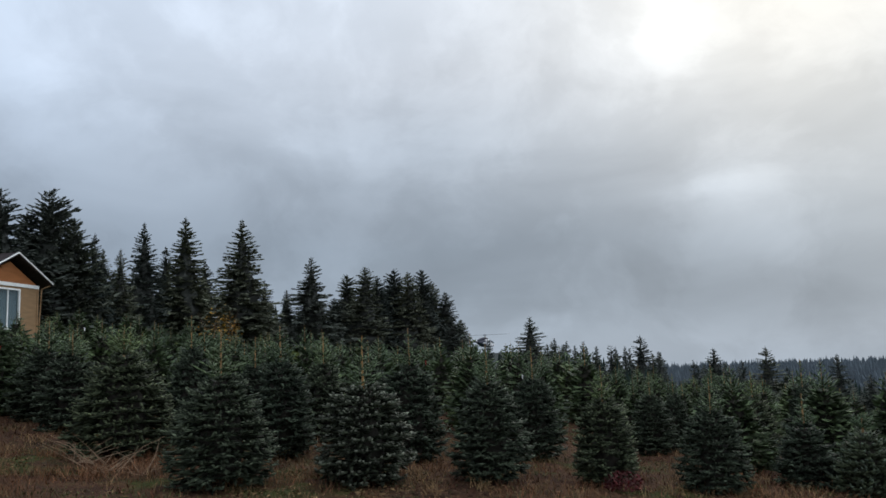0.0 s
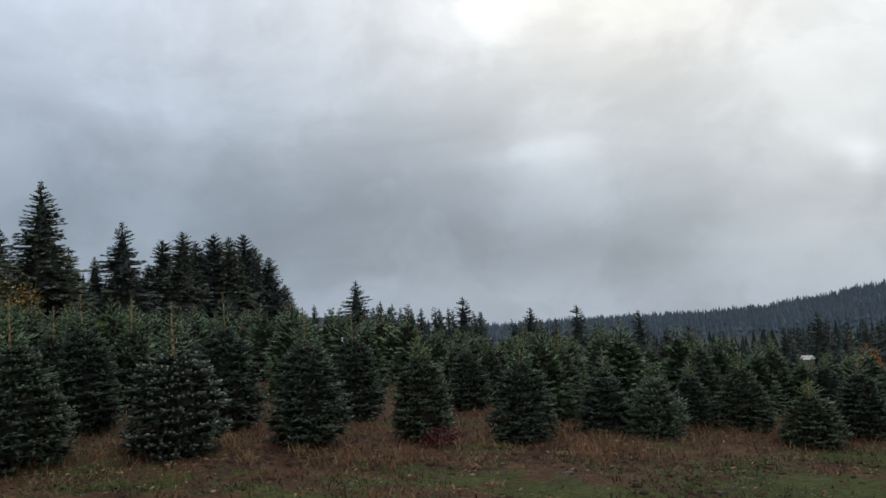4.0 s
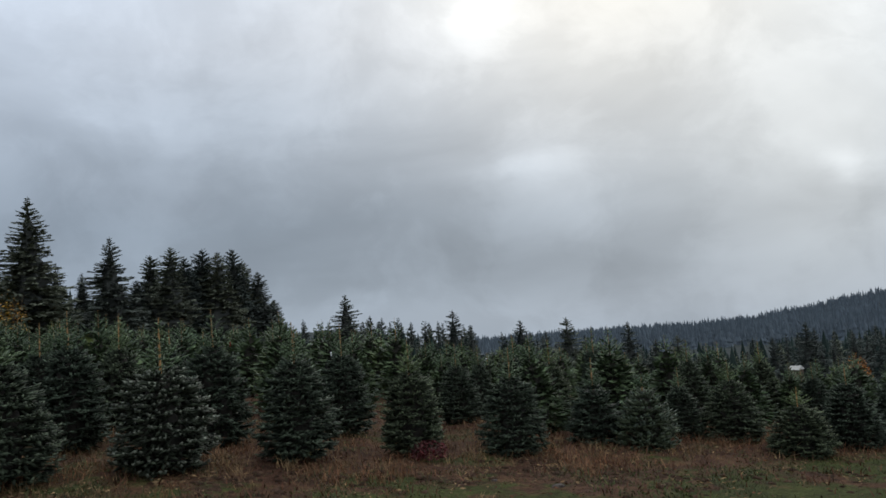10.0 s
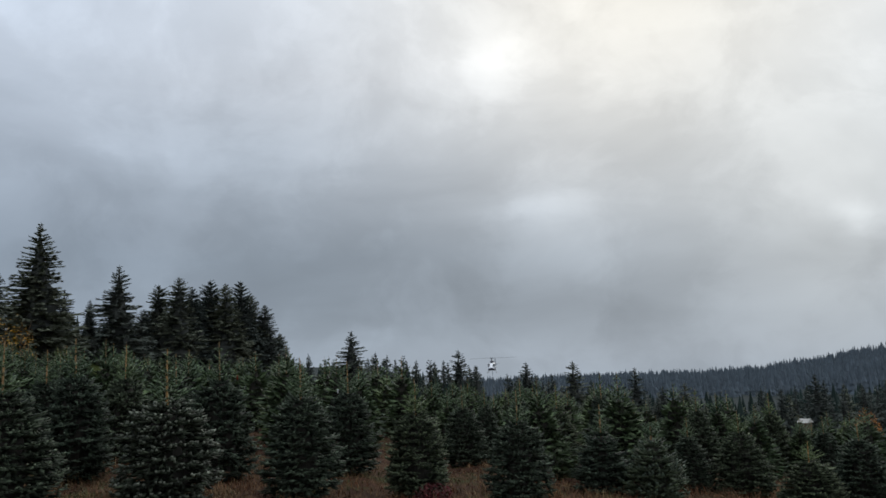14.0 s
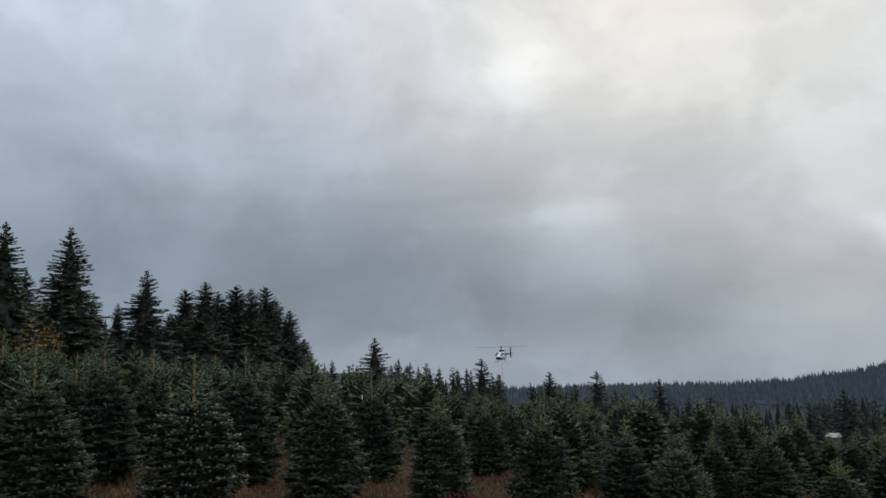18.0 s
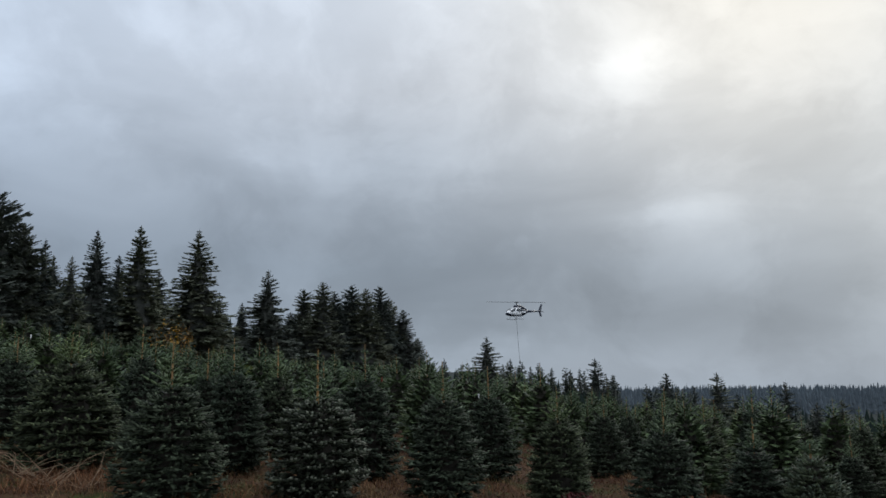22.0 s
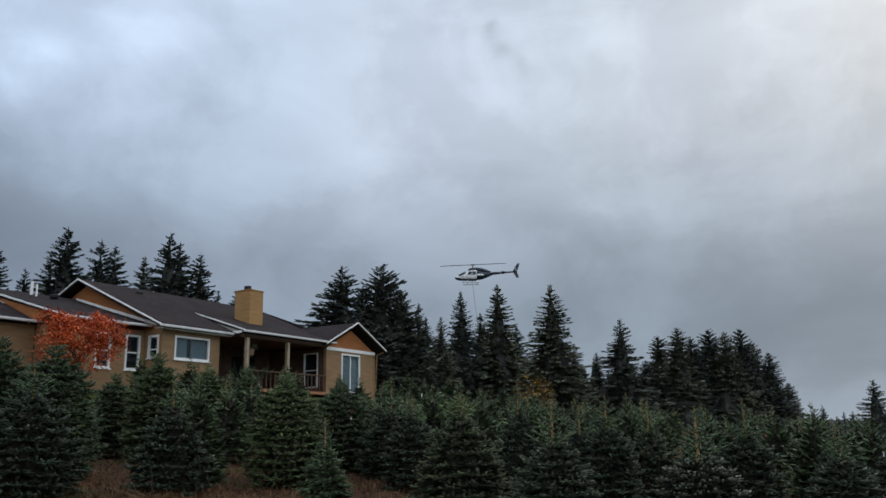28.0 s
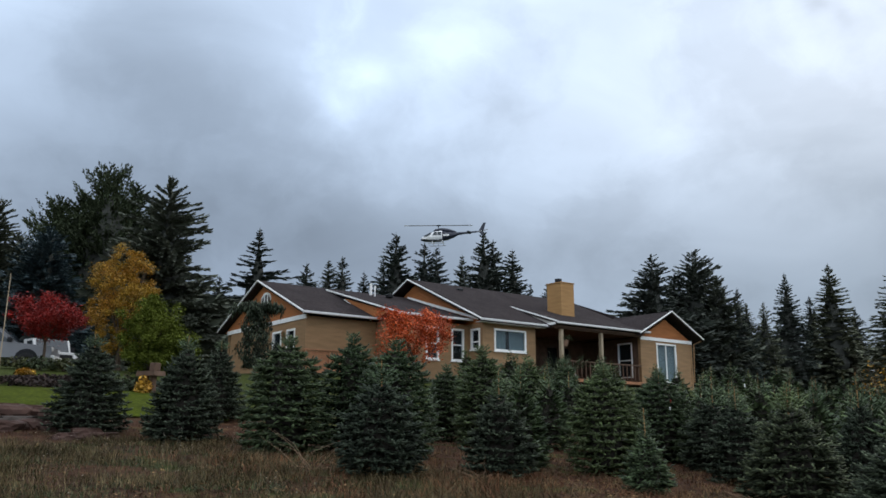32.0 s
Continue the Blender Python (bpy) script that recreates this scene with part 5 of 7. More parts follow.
    slab("roof", [(hb(-41.6), ha(ra), hz(E - 0.05)), (hb(lb), ha(ra), hz(rz)), (hb(lb), ha(23.5), hz(rz)), (hb(-41.6), ha(23.5), hz(E - 0.05))], 0.14, SHINGLE, h)
    part("rake_board", beam((hb(lb), ha(ra) - 0.02, hz(rz) + 0.015), (hb(-31.62), ha(ra) - 0.02, hz(E)), 0.05, 0.07), WHITE, h)
    part("rake_board", beam((hb(lb), ha(ra) - 0.02, hz(rz) + 0.015), (hb(-41.65), ha(ra) - 0.02, hz(E - 0.05)), 0.05, 0.07), WHITE, h)
    gutter(h, -31.62, 15.7, 20.0, E)
    # ---- back walls, chimney, roof fittings ----
    part("wall", boxed(hb(-41.2), hb(-41.0), ha(16.2), ha(39.2), -0.6, hz(6.62)), SIDING, h)
    cb, ca = -31.0, 30.75
    ch = part("chimney", boxed(hb(cb) - 0.55, hb(cb) + 0.55, ha(ca) - 0.02, ha(ca) + 1.0, hz(7.2), hz(9.55), bevel=0.015), BRICK_TAN, h, "boxy tan brick chimney")
    part("chimney_cap", boxed(hb(cb) - 0.58, hb(cb) + 0.58, ha(ca) - 0.05, ha(ca) + 1.03, hz(9.55), hz(9.60)), BRICK_TAN, ch)
    bm = tube(bmesh.new(), [(hb(cb) - 0.05, ha(ca) + 0.4, hz(9.5)), (hb(cb) - 0.05, ha(ca) + 0.4, hz(9.86))], [0.2, 0.2], 12)
    part("flue_cap", bm, BLACK, ch, "black round flue cap")
    for b, a, z, r in ((-35.0, 21.3, 8.45, 0.07), (-35.0, 21.55, 8.35, 0.045)):
        part("vent_pipe", tube(bmesh.new(), [(hb(b), ha(a), hz(z)), (hb(b), ha(a), hz(z + 0.62))], [r, r], 8), WHITE, h, "white roof vent pipe")
    for b, a, z in ((-33.7, 26.2, 9.02), (-34.6, 22.2, 8.40), (-33.2, 25.0, 8.0)):
        part("roof_vent", boxed(hb(b) - 0.15, hb(b) + 0.15, ha(a) - 0.16, ha(a) + 0.16, hz(z) - 0.05, hz(z) + 0.13, bevel=0.03), BLACK, h)
    for b, z in ((-34.2, 5.98), (-39.6, 5.85)):
        part("wall_lamp", boxed(hb(b) - 0.06, hb(b) + 0.06, ha(16.1) - 0.16, ha(16.1), hz(z) - 0.15, hz(z) + 0.1, bevel=0.02), BRASS, h, "bronze coach lamp on the wall")
    part("outlet_box", boxed(hb(-32.05), hb(-32.05) + 0.06, ha(18.35), ha(18.5), hz(5.32), hz(5.5)), WHITE, h)
    return h


make_house()


def deck_box():
    """Low stained timber enclosure against the front of the left wing."""
    e = thing("timber_enclosure", *hworld(-31.55, 17.1, 4.05), 3.76, "reddish stained timber enclosure by the house wall", "enclosure")
    for i in range(5):
        part("board", boxed(-0.03, 0.02, -1.3, 1.3, 0.02 + i * 0.19, 0.19 + i * 0.19), DECK, e)
    for y in (-1.3, -0.1, 1.2):
        part("post", boxed(0.02, 0.10, y, y + 0.09, -0.2, 1.0), DECK, e)
    part("cap_rail", boxed(-0.08, 0.12, -1.35, 1.35, 0.99, 1.03), DECK, e)


def hworld(b, a, z):
    c, s = math.cos(radians(3.76)), math.sin(radians(3.76))
    return b * c - a * s, b * s + a * c, z


deck_box()
# ---- the yard left of the house ----


def leaf_tree(name, x, y, height, wide, trunk_h, mat, label, category, seed, leaves=2600, leaf=0.09, round_top=1.0, z=None, limbs=7, low=0.0):
    """A broadleaf tree: trunk, limbs that fork into twigs, and a crown of separate leaves with gaps."""
    rng = random.Random(seed)
    z = lie(x, y) if z is None else z
    e = thing(name, x, y, z, rng.uniform(0, 360), label, category)
    part("trunk", tube(bmesh.new(), [(0, 0, -0.2), (0.03, 0.02, trunk_h * 0.6), (0.0, 0.04, trunk_h * 1.15)], [0.022 * height + 0.02, 0.017 * height + 0.01, 0.010 * height], 8), BARK, e)
    tips = []
    for k in range(limbs):
        a = k * math.tau / limbs + rng.uniform(-0.3, 0.3)
        up = rng.uniform(0.45, 1.0)
        end = Vector((math.cos(a) * wide * rng.uniform(0.55, 0.9), math.sin(a) * wide * rng.uniform(0.55, 0.9), trunk_h + (height - trunk_h) * up * 0.85))
        start = Vector((0, 0, trunk_h * rng.uniform(0.75, 1.1)))
        bend = start.lerp(end, 0.5) + Vector((0, 0, (height - trunk_h) * 0.08))
        part("limb", tube(bmesh.new(), [start, bend, end], [0.010 * height, 0.006 * height, 0.002 * height], 5), BARK, e)
        tips += [bend, end, start.lerp(end, 0.75)]
    cloud = []
    mid = (height + trunk_h) / 2 - low
    half = (height - trunk_h) / 2 + low
    clumps = []
    for k in range(120 if leaves > 20000 else 58):
        while True:
            p = Vector((rng.uniform(-1, 1), rng.uniform(-1, 1), rng.uniform(-1, 1)))
            if 0.25 < p.length < 1:
                break
        taper = 1.0 - 0.35 * max(0.0, p.z) * (2 - round_top)
        clumps.append((Vector((p.x * wide * taper, p.y * wide * taper, mid + p.z * half)), rng.uniform(0.10, 0.22) * wide))
    clumps += [(t, 0.22 * wide) for t in tips]
    verts, faces = [], []
    for k in range(leaves):
        c, r = clumps[rng.randrange(len(clumps))]
        p = c + Vector((rng.gauss(0, 0.5), rng.gauss(0, 0.5), rng.gauss(0, 0.42))) * r
        q = Euler((rng.uniform(-1, 1), rng.uniform(-1, 1), rng.uniform(0, 6.3))).to_quaternion()
        s = leaf * rng.uniform(0.6, 1.3)
        b = len(verts)
        for u, v, w in ((-0.5, 0, 0), (0, -0.32, 0.08), (0.6, 0, -0.05), (0, 0.32, 0.08)):
            verts.append(p + q @ Vector((u * s, v * s, w * s)))
        faces.append((b, b + 1, b + 2, b + 3))
    put("crown", mesh("crown", verts, faces, mat), e)
    return e


def placed(az, d):
    x, y = by_angle(az, d)
    return x, y


def cypress_meshes(seed):
    """A dense cypress of height 1: an uneven ovoid of small upswept fans, with gaps between them."""
    s = Sprays(seed)
    rng = s.rng
    wave = rng.uniform(0, math.tau, 3)
    for k in range(420):
        f = rng.uniform(0.03, 1.0) ** 0.9
        th = k * 2.39996
        rim = 0.25 * (1 - f ** 3.2) ** 0.62 * min(1.0, 0.75 + f)
        rim *= 1 + 0.12 * math.sin(2 * th + wave[0] + 5 * f) + 0.10 * math.sin(3 * th + wave[1] - 11 * f) + rng.uniform(-0.38, 0.20)
        out = np.array([math.cos(th), math.sin(th), 0.0])
        tan = np.array([-math.sin(th), math.cos(th), 0.0])
        tip = out * rim + np.array([0, 0, min(f, 0.965)])
        axis = out * rng.uniform(0.6, 1.0) + np.array([0, 0, rng.uniform(0.1, 0.6) + 0.9 * f ** 4])
        size = rng.uniform(0.045, 0.085)
        for i in range(40):
            u = rng.uniform(0, 1)
            at = tip + axis * size * (u - 0.6) * 1.5 + tan * rng.normal(0, 0.32) * size * (1.2 - u) + np.array([0, 0, rng.normal(0, 0.25) * size * (1.2 - u)])
            s.add(at, axis + rng.normal(0, 0.5, 3), size * rng.uniform(0.16, 0.36), size * rng.uniform(0.04, 0.075), 0.6)
        s.add(out * rim * 0.2 + np.array([0, 0, f * 0.93]), tip - out * rim * 0.2 - np.array([0, 0, f * 0.93]), rim * 0.8, 0.014, 0.7)
    crown = s.mesh("crown", CYPRESS, False)
    # darker core fills the cypress, painted as the shade between its fans
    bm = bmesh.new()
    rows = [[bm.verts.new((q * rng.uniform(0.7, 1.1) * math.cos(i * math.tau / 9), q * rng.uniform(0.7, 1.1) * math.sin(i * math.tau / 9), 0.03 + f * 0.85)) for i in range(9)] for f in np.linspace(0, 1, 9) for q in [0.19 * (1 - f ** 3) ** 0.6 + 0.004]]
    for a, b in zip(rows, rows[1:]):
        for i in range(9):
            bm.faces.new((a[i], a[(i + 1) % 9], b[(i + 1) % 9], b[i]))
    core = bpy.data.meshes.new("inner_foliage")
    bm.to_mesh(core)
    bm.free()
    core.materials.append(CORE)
    trunk = bpy.data.meshes.new("trunk")
    bm = tube(bmesh.new(), [(0, 0, -0.03), (0.002, 0, 0.5), (0, 0, 0.9)], [0.02, 0.012, 0.002], 7)
    bm.to_mesh(trunk)
    bm.free()
    trunk.materials.append(BARK)
    return trunk, crown, core


def yard():
    x, y = placed(-59.4, 33.6)
    leaf_tree("maple_tree", x, y, 1.7 + 33.6 * 0.156 - lie(x, y), 1.8, 1.2, LEAF_ORANGE, "small orange autumn maple beside the house", "maple tree", 3, 9000, 0.10, low=0.25)
    x, y = placed(-79.45, 33.0)
    leaf_tree("yellow_tree", x, y, 1.7 + 33 * 0.214 - lie(x, y), 1.3, 1.0, LEAF_YELLOW, "upright golden yellow autumn tree", "tree", 5, 32000, 0.065, 1.2, low=0.35)
    x, y = placed(-83.9, 36.0)
    leaf_tree("red_maple_tree", x, y, 1.7 + 36 * 0.145 - lie(x, y), 1.55, 1.3, LEAF_RED, "broad crimson japanese maple on a lawn bank", "maple tree", 7, 15000, 0.08, 1.6)
    # evergreens
    for az, d, el, w, k, label in ((-77.6, 31.5, 8.9, 1.25, 31, "feathery bright green cedar by the yellow tree"), (-76.2, 31.0, 6.6, 0.95, 32, "low spreading bright green cedar")):
        x, y = placed(az, d)
        leaf_tree("cedar_tree", x, y, 1.7 + d * math.tan(radians(el)) - lie(x, y), w, 0.7, CEDAR, label, "cedar tree", k, 26000, 0.075, -0.5, low=0.35)
    big = cypress_meshes(202)
    thin_one = tall_fir_meshes(205, 1.3, CYPRESS, 1.0, 0.25, 0.06, 0.02, full=0.6, bulge=0.55, fine=2.8)
    for k, (az, d, el, w, turn) in enumerate( ((-82.3, 56, 15.2, 0.85, 10), (-80.7, 56.5, 16.8, 0.85, 80), (-79.0, 57, 16.3, 0.8, 130), (-83.6, 57, 14.3, 1.0, 200), (-77.6, 58, 15.2, 0.75, 290))):
        x, y = placed(az, d)
        tall(thin_one if k in (0, 2, 4) else big, x, y, 1.7 + d * math.tan(radians(el)), turn, "massive dark cypress in a dense clump", w, "cypress_tree", "cypress tree", "yard evergreens")
    firs = tall_fir_meshes(203, 1.15, FIR, 1.0, 0.38, 0.16, 0.02, full=0.42, bulge=0.72, fine=2.6)
    for az, d, el, w, turn in ((-76.8, 50, 17.0, 0.98, 60), (-74.4, 54, 9.5, 0.9, 0), (-72.8, 56, 9.0, 1.0, 100), (-85.9, 54, 12.3, 1.0, 30), (-87.2, 50, 14.3, 0.9, 130)):
        x, y = placed(az, d)
        tall(firs, x, y, 1.7 + d * math.tan(radians(el)), turn, "dark fir with long level boughs", w, group="yard evergreens")
    blue = tall_fir_meshes(204, 1.2, SPRUCE_BLUE, 0.4, 0.30, 0.2, 0.02, full=0.7, bulge=0.6, fine=2.2)
    x, y = placed(-84.2, 47)
    tall(blue, x, y, 1.7 + 47 * math.tan(radians(12.8)), 0, "blue-grey spruce before the dark clump", 1.3, "spruce_tree", "spruce tree", "yard evergreens")
    weeping_tree()


def weeping_tree():
    """A weeping conifer: a bent leader with curtains of hanging foliage."""
    az, d = -70.6, 33.0
    x, y = placed(az, d)
    z = lie(x, y)
    e = thing("weeping_cedar", x, y, z, 20, "dark weeping cedar by the gable wall", "cedar tree")
    part("trunk", tube(bmesh.new(), [(0, 0, -0.2), (0.1, 0, 1.4), (-0.05, 0.1, 2.6), (0.1, 0, 3.1)], [0.10, 0.08, 0.06, 0.03], 7), BARK, e)
    s = Sprays(301)
    rng = s.rng
    arms = [((0.0, 0.0, 3.0), (math.cos(a), math.sin(a), 0.15), r) for a, r in ((0.4, 1.3), (3.6, 1.45), (2.2, 0.7), (5.2, 0.8), (1.2, 0.6))]
    for o, dr, r in arms:
        part("limb", tube(bmesh.new(), [o, (o[0] + dr[0] * r * 0.6, o[1] + dr[1] * r * 0.6, o[2] + 0.28), (o[0] + dr[0] * r, o[1] + dr[1] * r, o[2] + 0.05)], [0.035, 0.025, 0.012], 5), BARK, e)
        for i in range(260):
            u = rng.uniform(0.05, 1.0)
            p = np.array([o[0] + dr[0] * r * u, o[1] + dr[1] * r * u, o[2] + 0.28 * math.sin(u * 3)]) + rng.normal(0, 0.10, 3)
            hang = rng.uniform(0.12, 0.45)
            s.add(p, (rng.normal(0, 0.25), rng.normal(0, 0.25), -1), hang, hang * 0.13, 0.7)
    for i in range(2400):
        a, h = rng.uniform(0, math.tau), rng.uniform(0.4, 3.0)
        w = 0.9 * (1.0 - 0.25 * abs(h - 1.3)) * (1 + 0.25 * math.sin(5 * h + 2 * a))
        q = math.sqrt(rng.uniform(0.1, 1)) * w
        s.add((q * math.cos(a), q * math.sin(a), h), (rng.normal(0, 0.45), rng.normal(0, 0.45), -1), rng.uniform(0.14, 0.32), 0.032, 0.7)
    put("crown", s.mesh("crown", NEEDLE), e)
    e.scale = (0.80, 0.80, (1.7 + d * math.tan(radians(8.6)) - z) / 3.35)


yard()


def lumpy(name, x, y, z, size, mat, label, seed, category="rock", group=""):
    rng = random.Random(seed)
    bm = bmesh.new()
    bmesh.ops.create_icosphere(bm, subdivisions=3 if size[0] > 0.2 else 2, radius=1.0)
    for v in bm.verts:
        k = 1 + 0.38 * noise.noise(v.co * 1.4 + Vector((seed, 0, 0))) + 0.22 * noise.noise(v.co * 3.4 + Vector((0, seed, 0)))
        c = v.co * k
        c.z = max(-0.5, min(0.62, c.z))
        v.co = Vector((c.x * size[0], c.y * size[1], c.z * size[2]))
    o = new(name)
    me = bpy.data.meshes.new(name)
    bm.to_mesh(me)
    bm.free()
    me.materials.append(mat)
    bpy.data.objects.remove(o)
    o = new(name, me)
    o.matrix_basis = pose(x, y, z, 0, 0, rng.uniform(-20, 20))
    return tagged(o, label, category, group)


def lawn():
    """A raised lawn edged with stone."""
    verts, faces = [], []
    azs, ds = np.linspace(-92, -72.5, 30), np.linspace(21.3, 25.0, 10)
    for az in azs:
        for d in ds:
            x, y = by_angle(az, d)
            verts.append((x, y, lie(x, y) + 0.05 + 0.10 * ease(21.3, 22.0, d)))
    n = len(ds)
    faces = [(i * n + j, i * n + j + 1, (i + 1) * n + j + 1, (i + 1) * n + j) for i in range(len(azs) - 1) for j in range(n - 1)]
    faces = [f[::-1] for f in faces]
    o = new("lawn", mesh("lawn", verts, faces, LAWN, True))
    tagged(o, "short bright green mown lawn above a stone edge", "lawn", kind="structure")
    rng = random.Random(8)
    k = 0
    for az, d, w, h in ((-86.9, 21.3, 0.7, 0.24), (-85.3, 21.0, 0.65, 0.26), (-84.1, 20.9, 0.5, 0.22), (-83.1, 20.6, 0.42, 0.16), (-82.2, 20.2, 0.36, 0.13), (-85.4, 20.0, 0.5, 0.18), (-84.3, 19.7, 0.45, 0.16), (-83.2, 19.3, 0.36, 0.14), (-81.5, 18.6, 0.34, 0.16), (-80.3, 18.4, 0.3, 0.10), (-88.0, 20.5, 0.6, 0.24), (-75.6, 19.3, 0.35, 0.14), (-86.4, 19.4, 0.5, 0.18), (-74.9, 18.6, 0.4, 0.10), (-82.4, 18.0, 0.35, 0.12)):
        x, y = by_angle(az, d)
        k += 1
        lumpy("rock", x, y, rough_ground(x, y) + h * 0.30, (w * 0.8, w, h * 1.3), RED_STONE if k % 6 else STONE, "flat reddish stone laid along the lawn's edge" if k % 6 else "weathered grey-brown field stone by the lawn", 40 + k, "rock", "lawn edging stones")


lawn()


def bush(name, az, d, r, h, mat, label, seed, leaves=500, leaf=0.07):
    rng = random.Random(seed)
    x, y = by_angle(az, d)
    z = rough_ground(x, y)
    e = thing(name, x, y, z, rng.uniform(0, 360), label, "shrub")
    for k in range(5):
        a = rng.uniform(0, math.tau)
        part("stem", tube(bmesh.new(), [(0, 0, -0.05), (math.cos(a) * r * 0.3, math.sin(a) * r * 0.3, h * 0.5), (math.cos(a) * r * 0.7, math.sin(a) * r * 0.7, h * 0.9)], [0.02, 0.012, 0.005], 5), BARK, e)
    verts, faces = [], []
    for k in range(leaves):
        a, q, f = rng.uniform(0, math.tau), math.sqrt(rng.random()), rng.random()
        p = Vector((math.cos(a) * q * r, math.sin(a) * q * r, 0.05 + f * h * (1 - 0.55 * q * q)))
        t = Euler((rng.uniform(-1, 1), rng.uniform(-1, 1), rng.uniform(0, 6.3))).to_quaternion()
        s = leaf * rng.uniform(0.6, 1.4)
        b = len(verts)
        for u, v, w in ((-0.5, 0, 0), (0, -0.3, 0.1), (0.6, 0, 0), (0, 0.3, 0.1)):
            verts.append(p + t @ Vector((u * s, v * s, w * s)))
        faces.append((b, b + 1, b + 2, b + 3))
    put("foliage", mesh("foliage", verts, faces, mat), e)


for i, (az, d, r, h, mat, label) in enumerate([
        (-85.3, 30.5, 0.6, 0.38, OLIVE, "yellow-green clipped shrub in a bed"), (-84.2, 30.3, 0.6, 0.42, CYPRESS, "dark low evergreen shrub in a bed"), (-82.8, 30.4, 0.5, 0.40, OLIVE, "green shrub before the parked trucks"),
        (-81.8, 30.6, 0.5, 0.42, WEED, "greyish leafy shrub in a bed"), (-85.0, 28.6, 0.3, 0.2, LEAF_YELLOW, "low yellow flowering shrub"), (-83.4, 27.5, 0.9, 0.16, BED, "dark red-brown low ground shrub"), (-81.9, 27.2, 0.8, 0.16, BED, "dark red-brown low ground shrub"), (-85.2, 27.0, 0.9, 0.15, BED, "dark red-brown low ground shrub"), (-84.2, 26.0, 0.8, 0.22, BED, "dark red-brown low ground shrub"), (-82.4, 25.9, 0.8, 0.22, BED, "dark red-brown low ground shrub"), (-86.6, 26.5, 0.9, 0.15, BED, "dark red-brown low ground shrub"), (-77.9, 26.4, 0.7, 0.35, BED, "dark red-brown low ground shrub"),
        (-78.0, 25.0, 0.24, 0.55, LEAF_YELLOW, "small golden shrub beside a timber feeder"), (-78.4, 26.0, 0.55, 0.6, CYPRESS, "rounded dark green shrub on the lawn"), (-79.5, 26.5, 0.5, 0.4, CYPRESS, "rounded dark green shrub on the lawn"),
        (-1.0, 10.35, 0.24, 0.24, MAROON, "low dark red shrub at a fir's foot"), (-28.6, 46.0, 1.3, 3.0, LEAF_YELLOW, "orange-yellow autumn shrub behind the field"), (-27.8, 47.0, 0.9, 3.3, LEAF_YELLOW, "thin orange autumn sapling behind the field"),
        (27.7, 72.0, 1.1, 3.7, LEAF_RUST, "orange autumn tree in the valley"), (18.6, 95.0, 1.5, 3.6, LEAF_RUST, "rusty autumn tree in the valley"), (21.5, 98.0, 3.0, 4.0, BRACKEN, "bare brownish thicket in the valley")]):
    bush("shrub", az, d, r, h, mat, label, 60 + i, 380 if d < 60 else 900, 0.12 if d > 20 and d < 60 else (0.05 if d < 20 else 0.22))


def feeder():
    x, y = by_angle(-77.55, 25.2)
    e = thing("timber_feeder", x, y, lie(x, y), 30, "rough timber bird feeder on a post, on the lawn", "bird feeder")
    part("post", boxed(0.02, 0.16, -0.08, 0.08, -0.2, 0.60, bevel=0.015), DARK_WOOD_AND_SHADE, e)
    part("post", boxed(-0.22, -0.12, -0.06, 0.06, -0.2, 0.60, bevel=0.015), DARK_WOOD_AND_SHADE, e)
    part("roof", prism([(-0.40, 0.60), (0.36, 0.60), (0.32, 0.74), (-0.36, 0.74)], -0.22, 0.22, "y"), DARK_WOOD_AND_SHADE, e, "rough dark plank roof")
    part("house_box", boxed(0.02, 0.24, -0.12, 0.12, 0.74, 0.98, bevel=0.015), DARK_WOOD_AND_SHADE, e)


feeder()


def stake(az, d, h):
    x, y = by_angle(az, d)
    e = thing("tree_stake", x, y, lie(x, y), 0, "pale leaning wooden stake in the yard", "stake")
    part("pole", tube(bmesh.new(), [(0, 0, -0.2), (0.05, 0, h * 0.5), (0.12, 0, h)], [0.020, 0.018, 0.015], 6), POST, e)


stake(-86.45, 30.0, 3.2)


def wheel(parent, x, y, z, r=0.38):
    w = part("wheel", tube(bmesh.new(), [(x, y - 0.12, z), (x, y + 0.12, z)], [r, r], 20), RUBBER, parent, "black tyre")
    s = -1 if y < 0 else 1
    part("rim", tube(bmesh.new(), [(x, y + s * 0.10, z), (x, y + s * 0.135, z)], [r * 0.52, r * 0.44], 14), TRUCK_SILVER, w)


